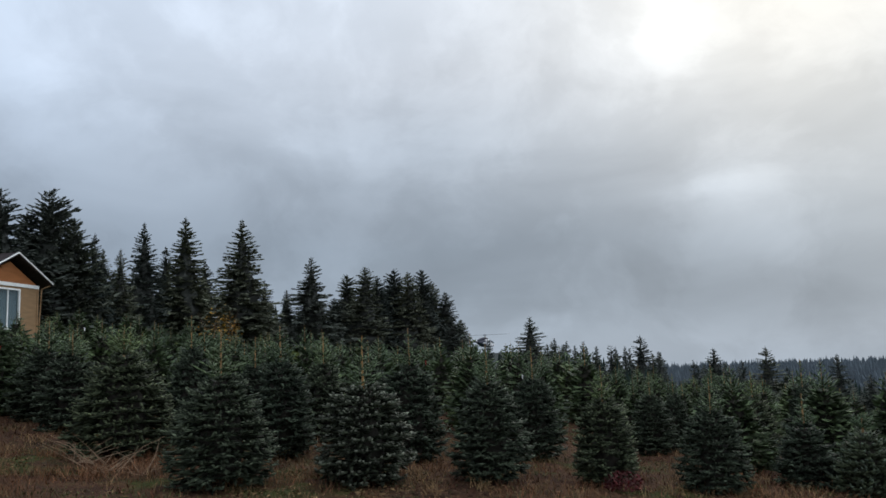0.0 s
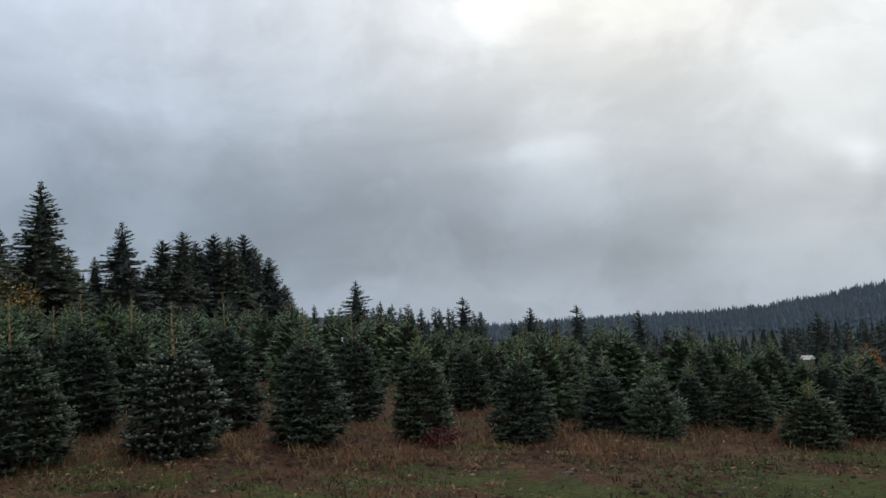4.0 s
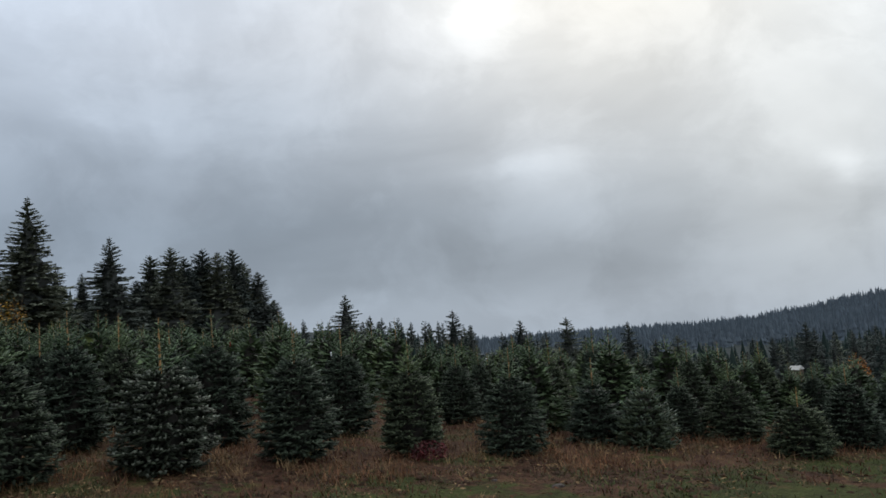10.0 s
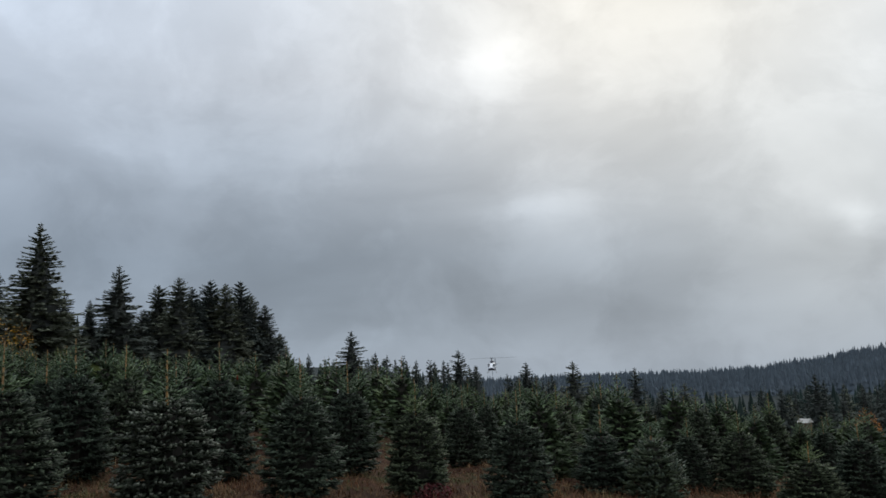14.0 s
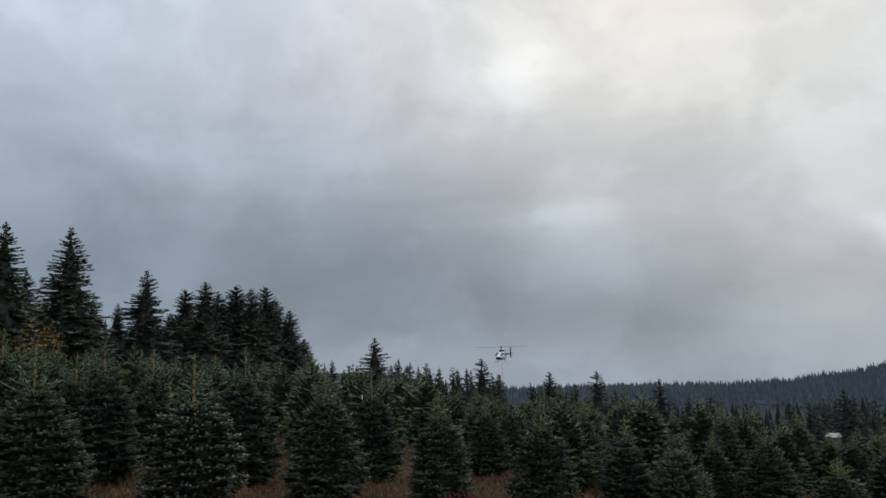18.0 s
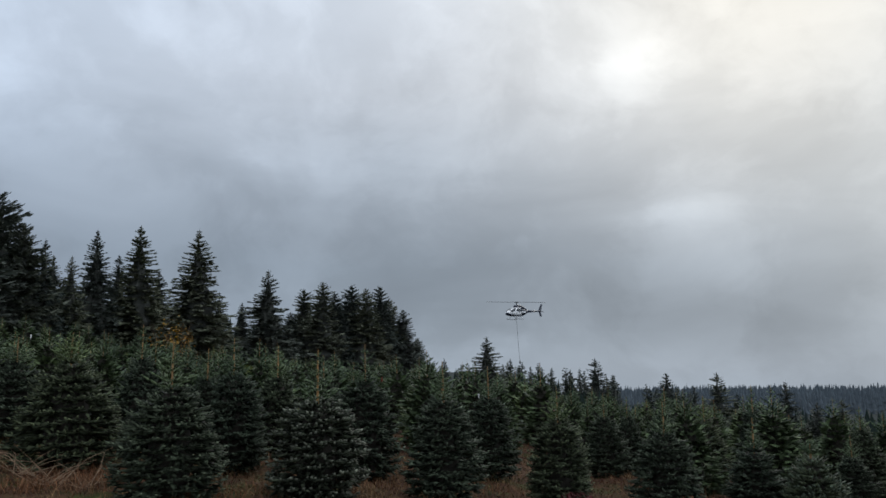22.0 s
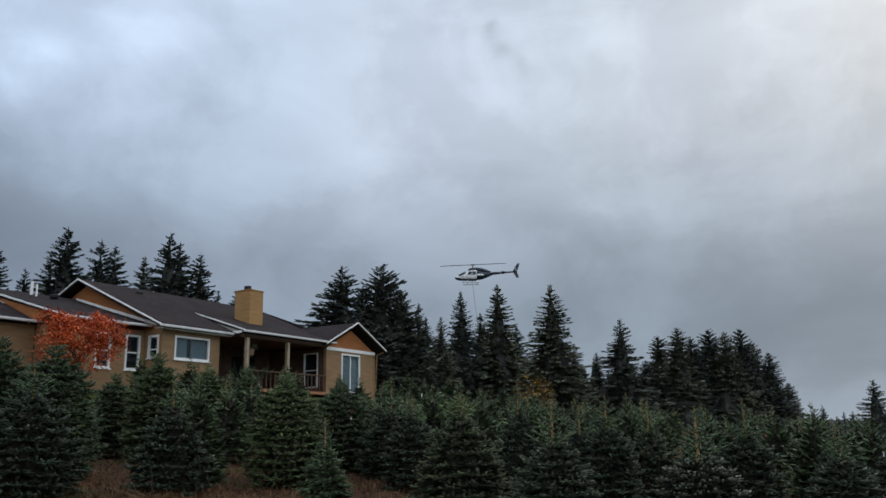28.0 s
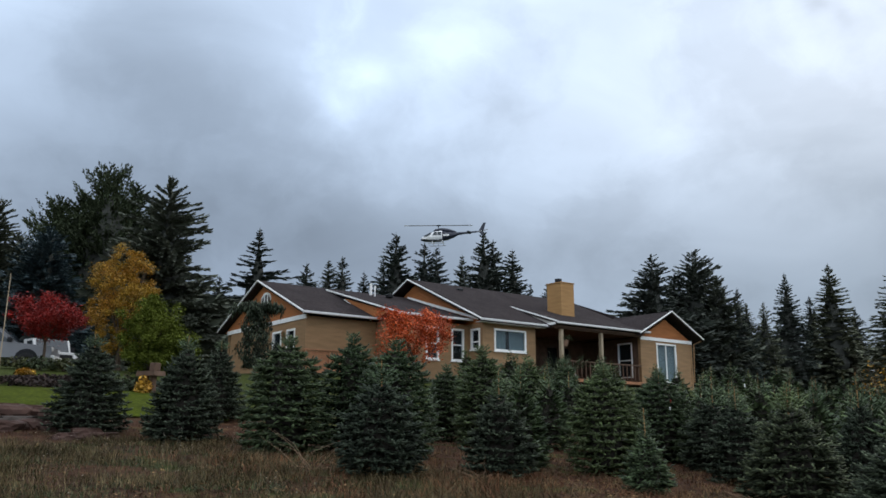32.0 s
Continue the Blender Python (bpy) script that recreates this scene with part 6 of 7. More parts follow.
def pickup(name, az, d, turn, paint, label):
    x, y = by_angle(az, d)
    e = thing(name, x, y, lie(x, y) + 0.02, turn, label, "pickup truck")
    part("body", prism([(-2.7, 0.55), (2.65, 0.55), (2.75, 0.75), (2.7, 1.05), (1.35, 1.18), (0.55, 1.20), (-2.75, 1.18)], -0.92, 0.92, "y"), paint, e)
    part("cab", prism([(1.30, 1.17), (0.60, 1.80), (-0.75, 1.82), (-1.0, 1.17)], -0.80, 0.80, "y"), paint, e)
    for s in (-1, 1):
        part("side_window", prism([(1.02, 1.22), (0.52, 1.72), (0.05, 1.72), (0.05, 1.22)], s * 0.78, s * 0.815, "y"), CANOPY_GLASS, e)
        part("side_window", prism([(-0.05, 1.22), (-0.05, 1.72), (-0.70, 1.72), (-0.85, 1.22)], s * 0.78, s * 0.815, "y"), CANOPY_GLASS, e)
        part("headlight", boxed(2.66, 2.76, s * 0.62, s * 0.86, 0.86, 1.02, bevel=0.02), ROTOR_WHITE, e)
        part("mirror", boxed(0.95, 1.12, s * 0.83, s * 1.02, 1.20, 1.40, bevel=0.02), BLACK, e)
        for wx in (1.75, -1.75):
            wheel(e, wx, s * 0.82, 0.38)
            part("wheel_arch", tube(bmesh.new(), [(wx, s * 0.80, 0.45), (wx, s * 0.925, 0.45)], [0.48, 0.48], 20), BLACK, e)
    part("windscreen", prism([(1.27, 1.22), (0.66, 1.76), (0.72, 1.78), (1.33, 1.24)], -0.70, 0.70, "y"), CANOPY_GLASS, e)
    part("bumper", boxed(2.68, 2.86, -0.9, 0.9, 0.48, 0.68, bevel=0.03), GUTTER, e)
    return e


pickup("pickup_truck", -87.0, 40.0, 72, TRUCK_SILVER, "parked silver pickup truck behind a shrub bed")


def work_truck():
    x, y = by_angle(-83.7, 44.0)
    e = thing("work_truck", x, y, lie(x, y) + 0.02, 12, "parked white work truck with a flat bed", "truck")
    part("cab", prism([(0.9, 0.5), (1.05, 1.0), (0.65, 1.75), (-0.6, 1.78), (-0.65, 0.5)], -0.85, 0.85, "y"), TRUCK_WHITE, e)
    part("hood", prism([(0.9, 0.5), (2.2, 0.55), (2.2, 1.0), (1.0, 1.15)], -0.8, 0.8, "y"), TRUCK_WHITE, e)
    part("windscreen", prism([(1.03, 1.14), (0.70, 1.72), (0.74, 1.74), (1.08, 1.15)], -0.72, 0.72, "y"), CANOPY_GLASS, e, "dark windscreen")
    part("grille", boxed(2.19, 2.24, -0.5, 0.5, 0.66, 0.92, bevel=0.01), BLACK, e)
    part("bumper", boxed(2.18, 2.34, -0.82, 0.82, 0.45, 0.60, bevel=0.02), GUTTER, e)
    part("flat_bed", boxed(-3.6, -0.7, -1.0, 1.0, 0.7, 0.85, bevel=0.02), TRUCK_WHITE, e)
    for s in (-1, 1):
        part("headlight", boxed(2.18, 2.23, s * 0.56, s * 0.76, 0.74, 0.92, bevel=0.01), ROTOR_WHITE, e)
        part("mirror", boxed(0.85, 0.95, s * 0.88, s * 1.05, 1.15, 1.40, bevel=0.01), BLACK, e)
        part("side_window", prism([(0.85, 1.05), (0.58, 1.66), (-0.1, 1.66), (-0.1, 1.05)], s * 0.83, s * 0.865, "y"), CANOPY_GLASS, e)
        for wx in (1.5, -2.4):
            wheel(e, wx, s * 0.78, 0.38)


work_truck()


def neighbour_house():
    """White-walled house far behind the windbreak, seen in gaps between trees."""
    for az, d, w, h, label in ((-27.4, 92.0, 6.0, 4.5, "pale neighbouring house glimpsed between firs"),):
        x, y = by_angle(az, d)
        e = thing("neighbour_house", x, y, lie(x, y), 30, label, "house")
        part("wall", boxed(-w / 2, w / 2, -4, 4, -1, h * 0.6), WHITE, e)
        part("roof", prism([(-w / 2 - 0.4, h * 0.6), (w / 2 + 0.4, h * 0.6), (0, h)], -4.4, 4.4, "y"), GUTTER, e, "pale grey roof")
    x, y = by_angle(24.15, 116.0)
    z = 1.7 - 116 * 0.079
    e = thing("white_shed", x, y, lie(x, y), 40, "small white-roofed shed down in the valley", "shed")
    zz = z - lie(x, y)
    part("wall", boxed(-0.7, 0.7, -0.6, 0.6, -0.3, max(1.5, zz - 0.2)), DARK_WOOD_AND_SHADE, e)
    part("roof", prism([(-0.85, max(1.5, zz - 0.2)), (0.85, max(1.5, zz - 0.2)), (0, max(1.5, zz - 0.2) + 0.5)], -0.75, 0.75, "y"), SOFFIT, e, "white metal roof")


neighbour_house()


def porch_plant(b, a, z, h, r, mat, label, seed, pot=True):
    """A potted plant with long arching fronds on the porch edge."""
    e = thing("porch_plant", *hworld(b, a, z), 0, label, "potted plant", "porch plants")
    rng = random.Random(seed)
    if pot:
        part("pot", tube(bmesh.new(), [(0, 0, 0), (0, 0, 0.28), (0, 0, 0.32), (0, 0, 0.30)], [0.13, 0.19, 0.20, 0.17], 12), FENCE, e, "terracotta pot")
    s = Sprays(seed)
    for k in range(46):
        t, up = rng.uniform(0, math.tau), rng.uniform(0.5, 2.2)
        d = np.array([math.cos(t), math.sin(t), up])
        d /= np.linalg.norm(d)
        l = h * rng.uniform(0.4, 0.62)
        for q in (0.0, 0.45, 0.8):
            s.add(np.array([0, 0, 0.28 if pot else 0.0]) + d * l * q * 1.6 - np.array([0, 0, 0.5 * q * q * r]), d - np.array([0, 0, 0.5 * q]), l * 0.7, 0.022, 0.5)
    put("foliage", s.mesh("foliage", mat), e)


porch_plant(-28.05, 27.75, 4.0, 1.25, 0.5, CYPRESS, "tall feathery dull green plant by a porch post", 401)
porch_plant(-28.1, 28.95, 4.15, 1.2, 0.45, CYPRESS, "dark arching fern on the porch edge", 402)
porch_plant(-28.6, 32.3, 4.15, 0.8, 0.4, CYPRESS, "small potted plant on the porch", 403)
porch_plant(-28.35, 28.75, 5.75, 0.5, 0.5, CYPRESS, "trailing plant in a hanging basket under the porch eave", 404)


def porch_chair(b, a, turn):
    e = thing("porch_chair", *hworld(b, a, 4.15), turn, "dark wooden armchair on the porch", "chair", "porch chairs")
    part("seat", boxed(-0.28, 0.28, -0.28, 0.28, 0.38, 0.43, bevel=0.01), DARK_WOOD_AND_SHADE, e)
    part("backrest", boxed(-0.30, -0.24, -0.28, 0.28, 0.43, 1.0, bevel=0.01), DARK_WOOD_AND_SHADE, e)
    for sx in (-0.26, 0.22):
        for sy in (-0.26, 0.22):
            part("leg", boxed(sx, sx + 0.05, sy, sy + 0.05, 0.0, 0.40), DARK_WOOD_AND_SHADE, e)
    for sy in (-0.30, 0.25):
        part("armrest", boxed(-0.28, 0.30, sy, sy + 0.06, 0.60, 0.64), DARK_WOOD_AND_SHADE, e)


porch_chair(-30.0, 30.2, -70)
porch_chair(-30.2, 33.2, -110)
HELI = [  # seconds, place of the cabin, heading
    (0, -26.17, 156.21, 5.16, -334.5),
    (0.5, -19.59, 158.16, 3.29, -344.0),
    (1, -14.90, 160.60, 1.91, -355.3),
    (1.5, -9.77, 161.96, 0.87, -363.4),
    (2, -5.69, 163.13, 0.09, -397.0),
    (2.5, -1.69, 163.21, -0.42, -425.6),
    (3, 2.10, 163.21, -2.10, -454.6),
    (3.5, 3.60, 163.18, -3.60, -478.8),
    (4.5, 4.40, 163.13, -6.15, -486.6),
    (6, 5.97, 163.06, -6.32, -498.3),
    (8, 8.05, 162.97, -6.55, -513.8),
    (9.5, 9.62, 162.90, -6.73, -525.5),
    (10.5, 10.66, 162.85, -3.85, -533.3),
    (11, 10.51, 162.85, -2.83, -531.3),
    (11.5, 10.26, 162.87, -1.48, -529.4),
    (12, 9.88, 161.94, -0.62, -526.5),
    (12.5, 10.14, 160.96, 0.29, -526.4),
    (13.5, 10.36, 159.98, 1.35, -528.3),
    (14.5, 10.31, 159.01, 2.22, -531.3),
    (16.5, 9.51, 157.15, 3.99, -526.5),
    (17.5, 8.39, 154.32, 5.05, -519.9),
    (18.5, 6.30, 150.57, 6.12, -522.6),
    (19.5, 3.17, 145.88, 7.87, -520.7),
    (20, 1.06, 143.03, 8.62, -520.5),
    (20.5, -1.04, 140.73, 9.61, -518.4),
    (21, -3.48, 138.38, 10.65, -514.4),
    (21.5, -6.43, 135.95, 11.81, -510.7),
    (22, -9.44, 133.39, 12.82, -505.0),
    (22.5, -12.35, 130.72, 14.12, -499.3),
    (23, -16.34, 127.85, 15.34, -497.2),
    (23.5, -19.67, 124.91, 16.58, -492.9),
    (24, -24.42, 122.55, 17.72, -489.2),
    (24.5, -27.97, 120.24, 19.04, -486.0),
    (25, -32.67, 117.50, 20.24, -483.5),
    (25.5, -37.80, 115.39, 21.45, -482.0),
    (26, -42.96, 113.00, 22.51, -481.7),
    (26.5, -47.66, 110.06, 23.67, -480.3),
    (28.5, -66.66, 95.12, 25.65, -481.8),
    (29, -70.97, 91.33, 26.15, -482.7),
    (29.5, -75.79, 87.06, 26.55, -483.8),
    (30, -80.05, 82.17, 27.15, -486.1),
    (30.5, -84.42, 78.01, 28.04, -489.1),
    (31, -88.16, 72.67, 28.27, -492.3),
    (31.5, -92.44, 67.53, 29.03, -495.7),
    (32, -95.60, 61.72, 29.61, -499.0),
]
# ---- the helicopter ----


def hull(rings, mat, parent, name, label="", smooth=True):
    """A skin through rings of (x, half width, z low, z high, squareness)."""
    bm = bmesh.new()
    n = 16
    loops = []
    for x, w, lo, hi, sq in rings:
        ring = []
        for k in range(n):
            a = k * math.tau / n
            c, s = math.cos(a), math.sin(a)
            c, s = math.copysign(abs(c) ** sq, c), math.copysign(abs(s) ** sq, s)
            ring.append(bm.verts.new((x, w * c, (lo + hi) / 2 + (hi - lo) / 2 * s)))
        loops.append(ring)
    for r0, r1 in zip(loops, loops[1:]):
        for k in range(n):
            bm.faces.new((r0[k], r0[(k + 1) % n], r1[(k + 1) % n], r1[k]))
    bm.faces.new(loops[0][::-1])
    bm.faces.new(loops[-1])
    bmesh.ops.recalc_face_normals(bm, faces=bm.faces)
    return part(name, bm, mat, parent, label, smooth=smooth)


def make_helicopter():
    h = thing("helicopter", 0, 0, 0, 0, "white and navy light helicopter trailing a long line", "helicopter")
    # nose at +x, mast over the origin
    hull([(2.62, 0.10, -0.85, -0.66, 1), (2.45, 0.34, -1.0, -0.50, 0.9), (2.05, 0.56, -1.1, -0.34, 0.8), (1.75, 0.62, -1.12, -0.30, 0.75)], HELI_WHITE, h, "nose", "white nose")
    hull([(1.76, 0.625, -1.12, -0.30, 0.75), (1.2, 0.67, -1.15, 0.0, 0.7), (0.6, 0.69, -1.15, 0.30, 0.68), (-0.35, 0.69, -1.14, 0.38, 0.68), (-0.6, 0.68, -1.13, 0.36, 0.68)], HELI_WHITE, h, "cabin", "white cabin")
    hull([(-0.6, 0.67, -1.12, 0.34, 0.7), (-1.3, 0.60, -1.05, 0.20, 0.75), (-2.1, 0.42, -0.78, 0.10, 0.85), (-2.9, 0.24, -0.42, 0.06, 0.95)], HELI_BLUE, h, "rear_fuselage", "navy rear fuselage with pale markings")
    hull([(0.75, 0.10, 0.28, 0.42, 0.9), (0.45, 0.34, 0.22, 0.70, 0.8), (-0.5, 0.40, 0.2, 0.80, 0.8), (-1.4, 0.36, 0.05, 0.68, 0.85), (-2.2, 0.22, 0.0, 0.40, 0.9), (-2.7, 0.12, -0.05, 0.18, 1)], HELI_BLUE, h, "engine_cowling", "navy engine cowling")
    hull([(-2.8, 0.23, -0.40, 0.06, 1), (-4.5, 0.16, -0.20, 0.10, 1), (-6.4, 0.10, -0.02, 0.17, 1)], HELI_BLUE, h, "tail_boom", "navy tail boom")
    hull([(2.68, 0.12, -0.92, -0.66, 1), (2.47, 0.37, -1.04, -0.66, 0.9), (2.05, 0.59, -1.14, -0.78, 0.8), (1.2, 0.69, -1.19, -0.98, 0.72), (-0.2, 0.70, -1.18, -1.06, 0.7), (-0.62, 0.69, -1.16, -0.95, 0.7)], HELI_BLUE, h, "belly", "navy belly and chin")
    for s in (1, -1):
        part("windscreen", prism([(2.18, -0.42), (1.74, -0.46), (1.20, -0.30), (0.98, 0.12), (1.36, -0.04)], s * 0.30, s * 0.68, "y"), CANOPY_GLASS, h, "dark cockpit glass")
        part("cabin_window", prism([(0.80, -0.40), (0.18, -0.40), (0.18, 0.12), (0.62, 0.12)], s * 0.60, s * 0.705, "y"), CANOPY_GLASS, h)
        part("cabin_window", prism([(0.08, -0.40), (-0.50, -0.40), (-0.46, 0.12), (0.08, 0.12)], s * 0.60, s * 0.705, "y"), CANOPY_GLASS, h)
        part("marking_bar", boxed(-1.62, -0.72, s * 0.56, s * 0.672, -0.52, -0.28), HELI_WHITE, h)
        bm = tube(bmesh.new(), [(1.55, s * 0.92, -1.56), (1.3, s * 0.92, -1.66), (-0.95, s * 0.92, -1.66)], [0.04, 0.045, 0.04], 8)
        part("skid", bm, ROTOR, h, "grey landing skid", smooth=True)
    for x in (0.85, -0.6):
        bm = tube(bmesh.new(), [(x, -0.92, -1.64), (x, -0.72, -1.30), (x, -0.3, -1.10), (x, 0.3, -1.10), (x, 0.72, -1.30), (x, 0.92, -1.64)], [0.045] * 6, 8)
        part("cross_tube", bm, HELI_WHITE, h, smooth=True)
    part("tail_fin", prism([(-5.95, 0.12), (-6.68, 1.32), (-7.05, 1.32), (-6.62, 0.02), (-6.90, -0.85), (-6.55, -0.85), (-6.0, 0.0)], -0.05, 0.05, "y"), HELI_BLUE, h, "swept navy tail fin")
    part("stabiliser", boxed(-4.75, -4.30, -0.98, 0.98, -0.06, -0.01, bevel=0.015), HELI_BLUE, h)
    part("mast", tube(bmesh.new(), [(0, 0, 0.6), (0, 0, 1.22)], [0.08, 0.06], 10), BLACK, h)
    # turning parts
    rotor = part("main_rotor", boxed(-0.34, 0.34, -0.13, 0.13, 1.14, 1.28, bevel=0.03), BLACK, h, "two-bladed main rotor")
    for s in (1, -1):
        part("blade", prism([(s * 0.3, -0.17), (s * 4.45, -0.17), (s * 4.45, 0.17), (s * 0.3, 0.17)], 1.20, 1.245, "z"), ROTOR, rotor)
        part("blade_tip", prism([(s * 4.45, -0.17), (s * 5.08, -0.17), (s * 5.08, 0.17), (s * 4.45, 0.17)], 1.20, 1.245, "z"), ROTOR_WHITE, rotor)
    tail = part("tail_rotor", boxed(-0.07, 0.07, -0.05, 0.05, -0.07, 0.07, bevel=0.01), BLACK, h, "small two-bladed tail rotor")
    for s in (1, -1):
        part("blade", boxed(-0.06, 0.06, -0.015, 0.015, s * 0.07, s * 0.80), ROTOR, tail)
    # long line
    bm = tube(bmesh.new(), [(0.1, 0, -1.12), (-0.25, 0, -4.5), (-0.75, 0, -8.6)], [0.028, 0.024, 0.024], 6)
    line = part("long_line", bm, CABLE, h, "dark steel long line hanging below")
    bm = tube(bmesh.new(), [(-0.74, 0, -8.5), (-0.76, 0, -8.7), (-0.79, 0, -8.95), (-0.80, 0, -9.05)], [0.05, 0.12, 0.12, 0.05], 8)
    part("hook_weight", bm, BLACK, line, "black hook weight")
    return h, rotor, tail


HELICOPTER, MAIN_ROTOR, TAIL_ROTOR = make_helicopter()


def motions():
    rows = []
    for t, x, y, z, az in HELI:
        fast = ease(16.5, 24, t)
        bank = 1.0 * ease(16, 22, t)
        # heading az is clockwise from +y; the nose is +x
        turn = Euler((radians(0), 0, radians(90 - az))).to_matrix().to_4x4()
        tilt = Euler((radians(-bank), radians(0.5 - 1.5 * fast + 2.2 * ease(28, 32, t)), 0)).to_matrix().to_4x4()
        rows.append((t, Matrix.Translation((x, y, z)) @ turn @ tilt))
    walk(HELICOPTER, rows)
    # the main rotor turns at a nearly even speed; its angle to the line of sight at whole seconds
    step = 0.1
    place = np.array([(t, x, y, az) for t, x, y, z, az in HELI])
    whole, last = [], None
    for k in range(33):
        x, y, az = (float(np.interp(k, place[:, 0], place[:, i])) for i in (1, 2, 3))
        aim = SEEN_ANGLE.get(k, 80.0) - math.degrees(math.atan2(x, y)) + az
        if last is not None:
            aim = last + 720.0 + (aim - last - 720.0 + 90.0) % 180.0 - 90.0
        whole.append(aim)
        last = aim
    walk(MAIN_ROTOR, [(k * step, pose(0, 0, 0, 0, 0, float(np.interp(k * step, range(33), whole)))) for k in range(int(32 / step) + 1)])
    walk(TAIL_ROTOR, [(k * step, pose(-6.55, 0.12, 0.12, 0, 83.0 * k, 0)) for k in range(int(32 / step) + 1)])


SEEN_ANGLE = {17: 70.0, 20: -75.0, 22: -80.0, 23: 66.0, 24: 12.0, 25: -62.0, 26: -80.0, 29: 82.0, 30: 70.0, 31: 88.0, 32: 92.0}
# ---- ground cover ----


def blades(name, count, mat, label, place, tall_range, width, seed, category="grass", droop=0.5):
    """Many thin bent blades in one mesh, rooted on the ground; place(rng) gives a clump's centre and spread."""
    rng = np.random.default_rng(seed)
    verts, faces = [], []
    made = 0
    while made < count:
        spot = place(rng)
        if spot is None:
            continue
        cx, cy, spread, n, tall_k = spot
        for _ in range(n):
            x, y = cx + rng.normal(0, spread), cy + rng.normal(0, spread)
            z = rough_ground(x, y) - 0.01
            h = rng.uniform(*tall_range) * tall_k
            a = rng.uniform(0, math.tau)
            lean = rng.uniform(0.1, 1.0) * droop * h
            ux, uy = math.cos(a), math.sin(a)
            w = width * rng.uniform(0.6, 1.4)
            px, py = -uy * w, ux * w
            b = len(verts)
            verts += [(x - px, y - py, z), (x + px, y + py, z), (x + ux * lean * 0.4 + px * 0.7, y + uy * lean * 0.4 + py * 0.7, z + h * 0.6),
                      (x + ux * lean * 0.4 - px * 0.7, y + uy * lean * 0.4 - py * 0.7, z + h * 0.6), (x + ux * lean, y + uy * lean, z + h)]
            faces += [(b, b + 1, b + 2, b + 3), (b + 3, b + 2, b + 4)]
            made += 1
    o = new(name, mesh(name, verts, faces, mat))
    tagged(o, label, category, kind="stuff")


def polar(rng, az0, az1, d0, d1):
    az, d = rng.uniform(az0, az1), math.sqrt(rng.uniform(d0 * d0, d1 * d1))
    return by_angle(az, d)


def front_line(x):
    return 10.6 + 0.3 * x if x > -12 else 7.0 + 0.32 * (x + 12)


def straw_spot(rng):
    x, y = polar(rng, -88, 34, 5.5, 17)
    back = y - front_line(x)
    if back < -1.6 and rng.random() < 0.8:
        return None
    return x, y, rng.uniform(0.05, 0.2), int(rng.integers(14, 50)), rng.uniform(0.6, 1.25) * (1.0 if back > -0.9 else 0.6)


def bracken_spot(rng):
    x, y = polar(rng, -88, 34, 5.5, 20)
    back = y - front_line(x)
    if back < -1.2 and rng.random() < 0.7:
        return None
    return x, y, rng.uniform(0.1, 0.45), int(rng.integers(10, 30)), rng.uniform(0.5, 1.2)


def turf_spot(rng):
    x, y = polar(rng, -88, 34, 5.2, 12)
    back = y - front_line(x)
    if back > -0.8 or noise.noise((x * 0.6, y * 0.6, 1.0)) < 0.02:
        return None
    return x, y, rng.uniform(0.1, 0.35), int(rng.integers(14, 40)), rng.uniform(0.6, 1.3)


def weed_spot(rng):
    x, y = polar(rng, -88, -40, 6, 19)
    if y - front_line(x) > 0.5 and rng.random() < 0.6:
        return None
    if noise.noise((x * 0.9, y * 0.9, 4.0)) < -0.02 and rng.random() < 0.85:
        return None
    return x, y, rng.uniform(0.06, 0.25), int(rng.integers(6, 16)), rng.uniform(0.5, 1.3)


def litter(name, count, mat, label, place, size, seed, category="leaf litter"):
    """Small curled dead leaves and frond pieces lying on the ground, in one mesh."""
    rng = np.random.default_rng(seed)
    verts, faces = [], []
    made = 0
    while made < count:
        spot = place(rng)
        if spot is None:
            continue
        cx, cy, spread, n, _ = spot
        for _ in range(n):
            x, y = cx + rng.normal(0, spread * 1.6), cy + rng.normal(0, spread * 1.6)
            z = rough_ground(x, y) + rng.uniform(0.004, 0.05)
            a, l = rng.uniform(0, math.tau), rng.uniform(*size)
            ux, uy, t1, t2 = math.cos(a) * l, math.sin(a) * l, rng.uniform(-0.35, 0.35) * l, rng.uniform(-0.5, 0.5) * l
            b = len(verts)
            w = rng.uniform(0.15, 0.38)
            verts += [(x - ux, y - uy, z - t1), (x + uy * w, y - ux * w, z + t2), (x + ux, y + uy, z + t1), (x - uy * w, y + ux * w, z + abs(t2) * 0.6)]
            faces.append((b, b + 1, b + 2, b + 3))
            made += 1
    tagged(new(name, mesh(name, verts, faces, mat)), label, category, kind="stuff")


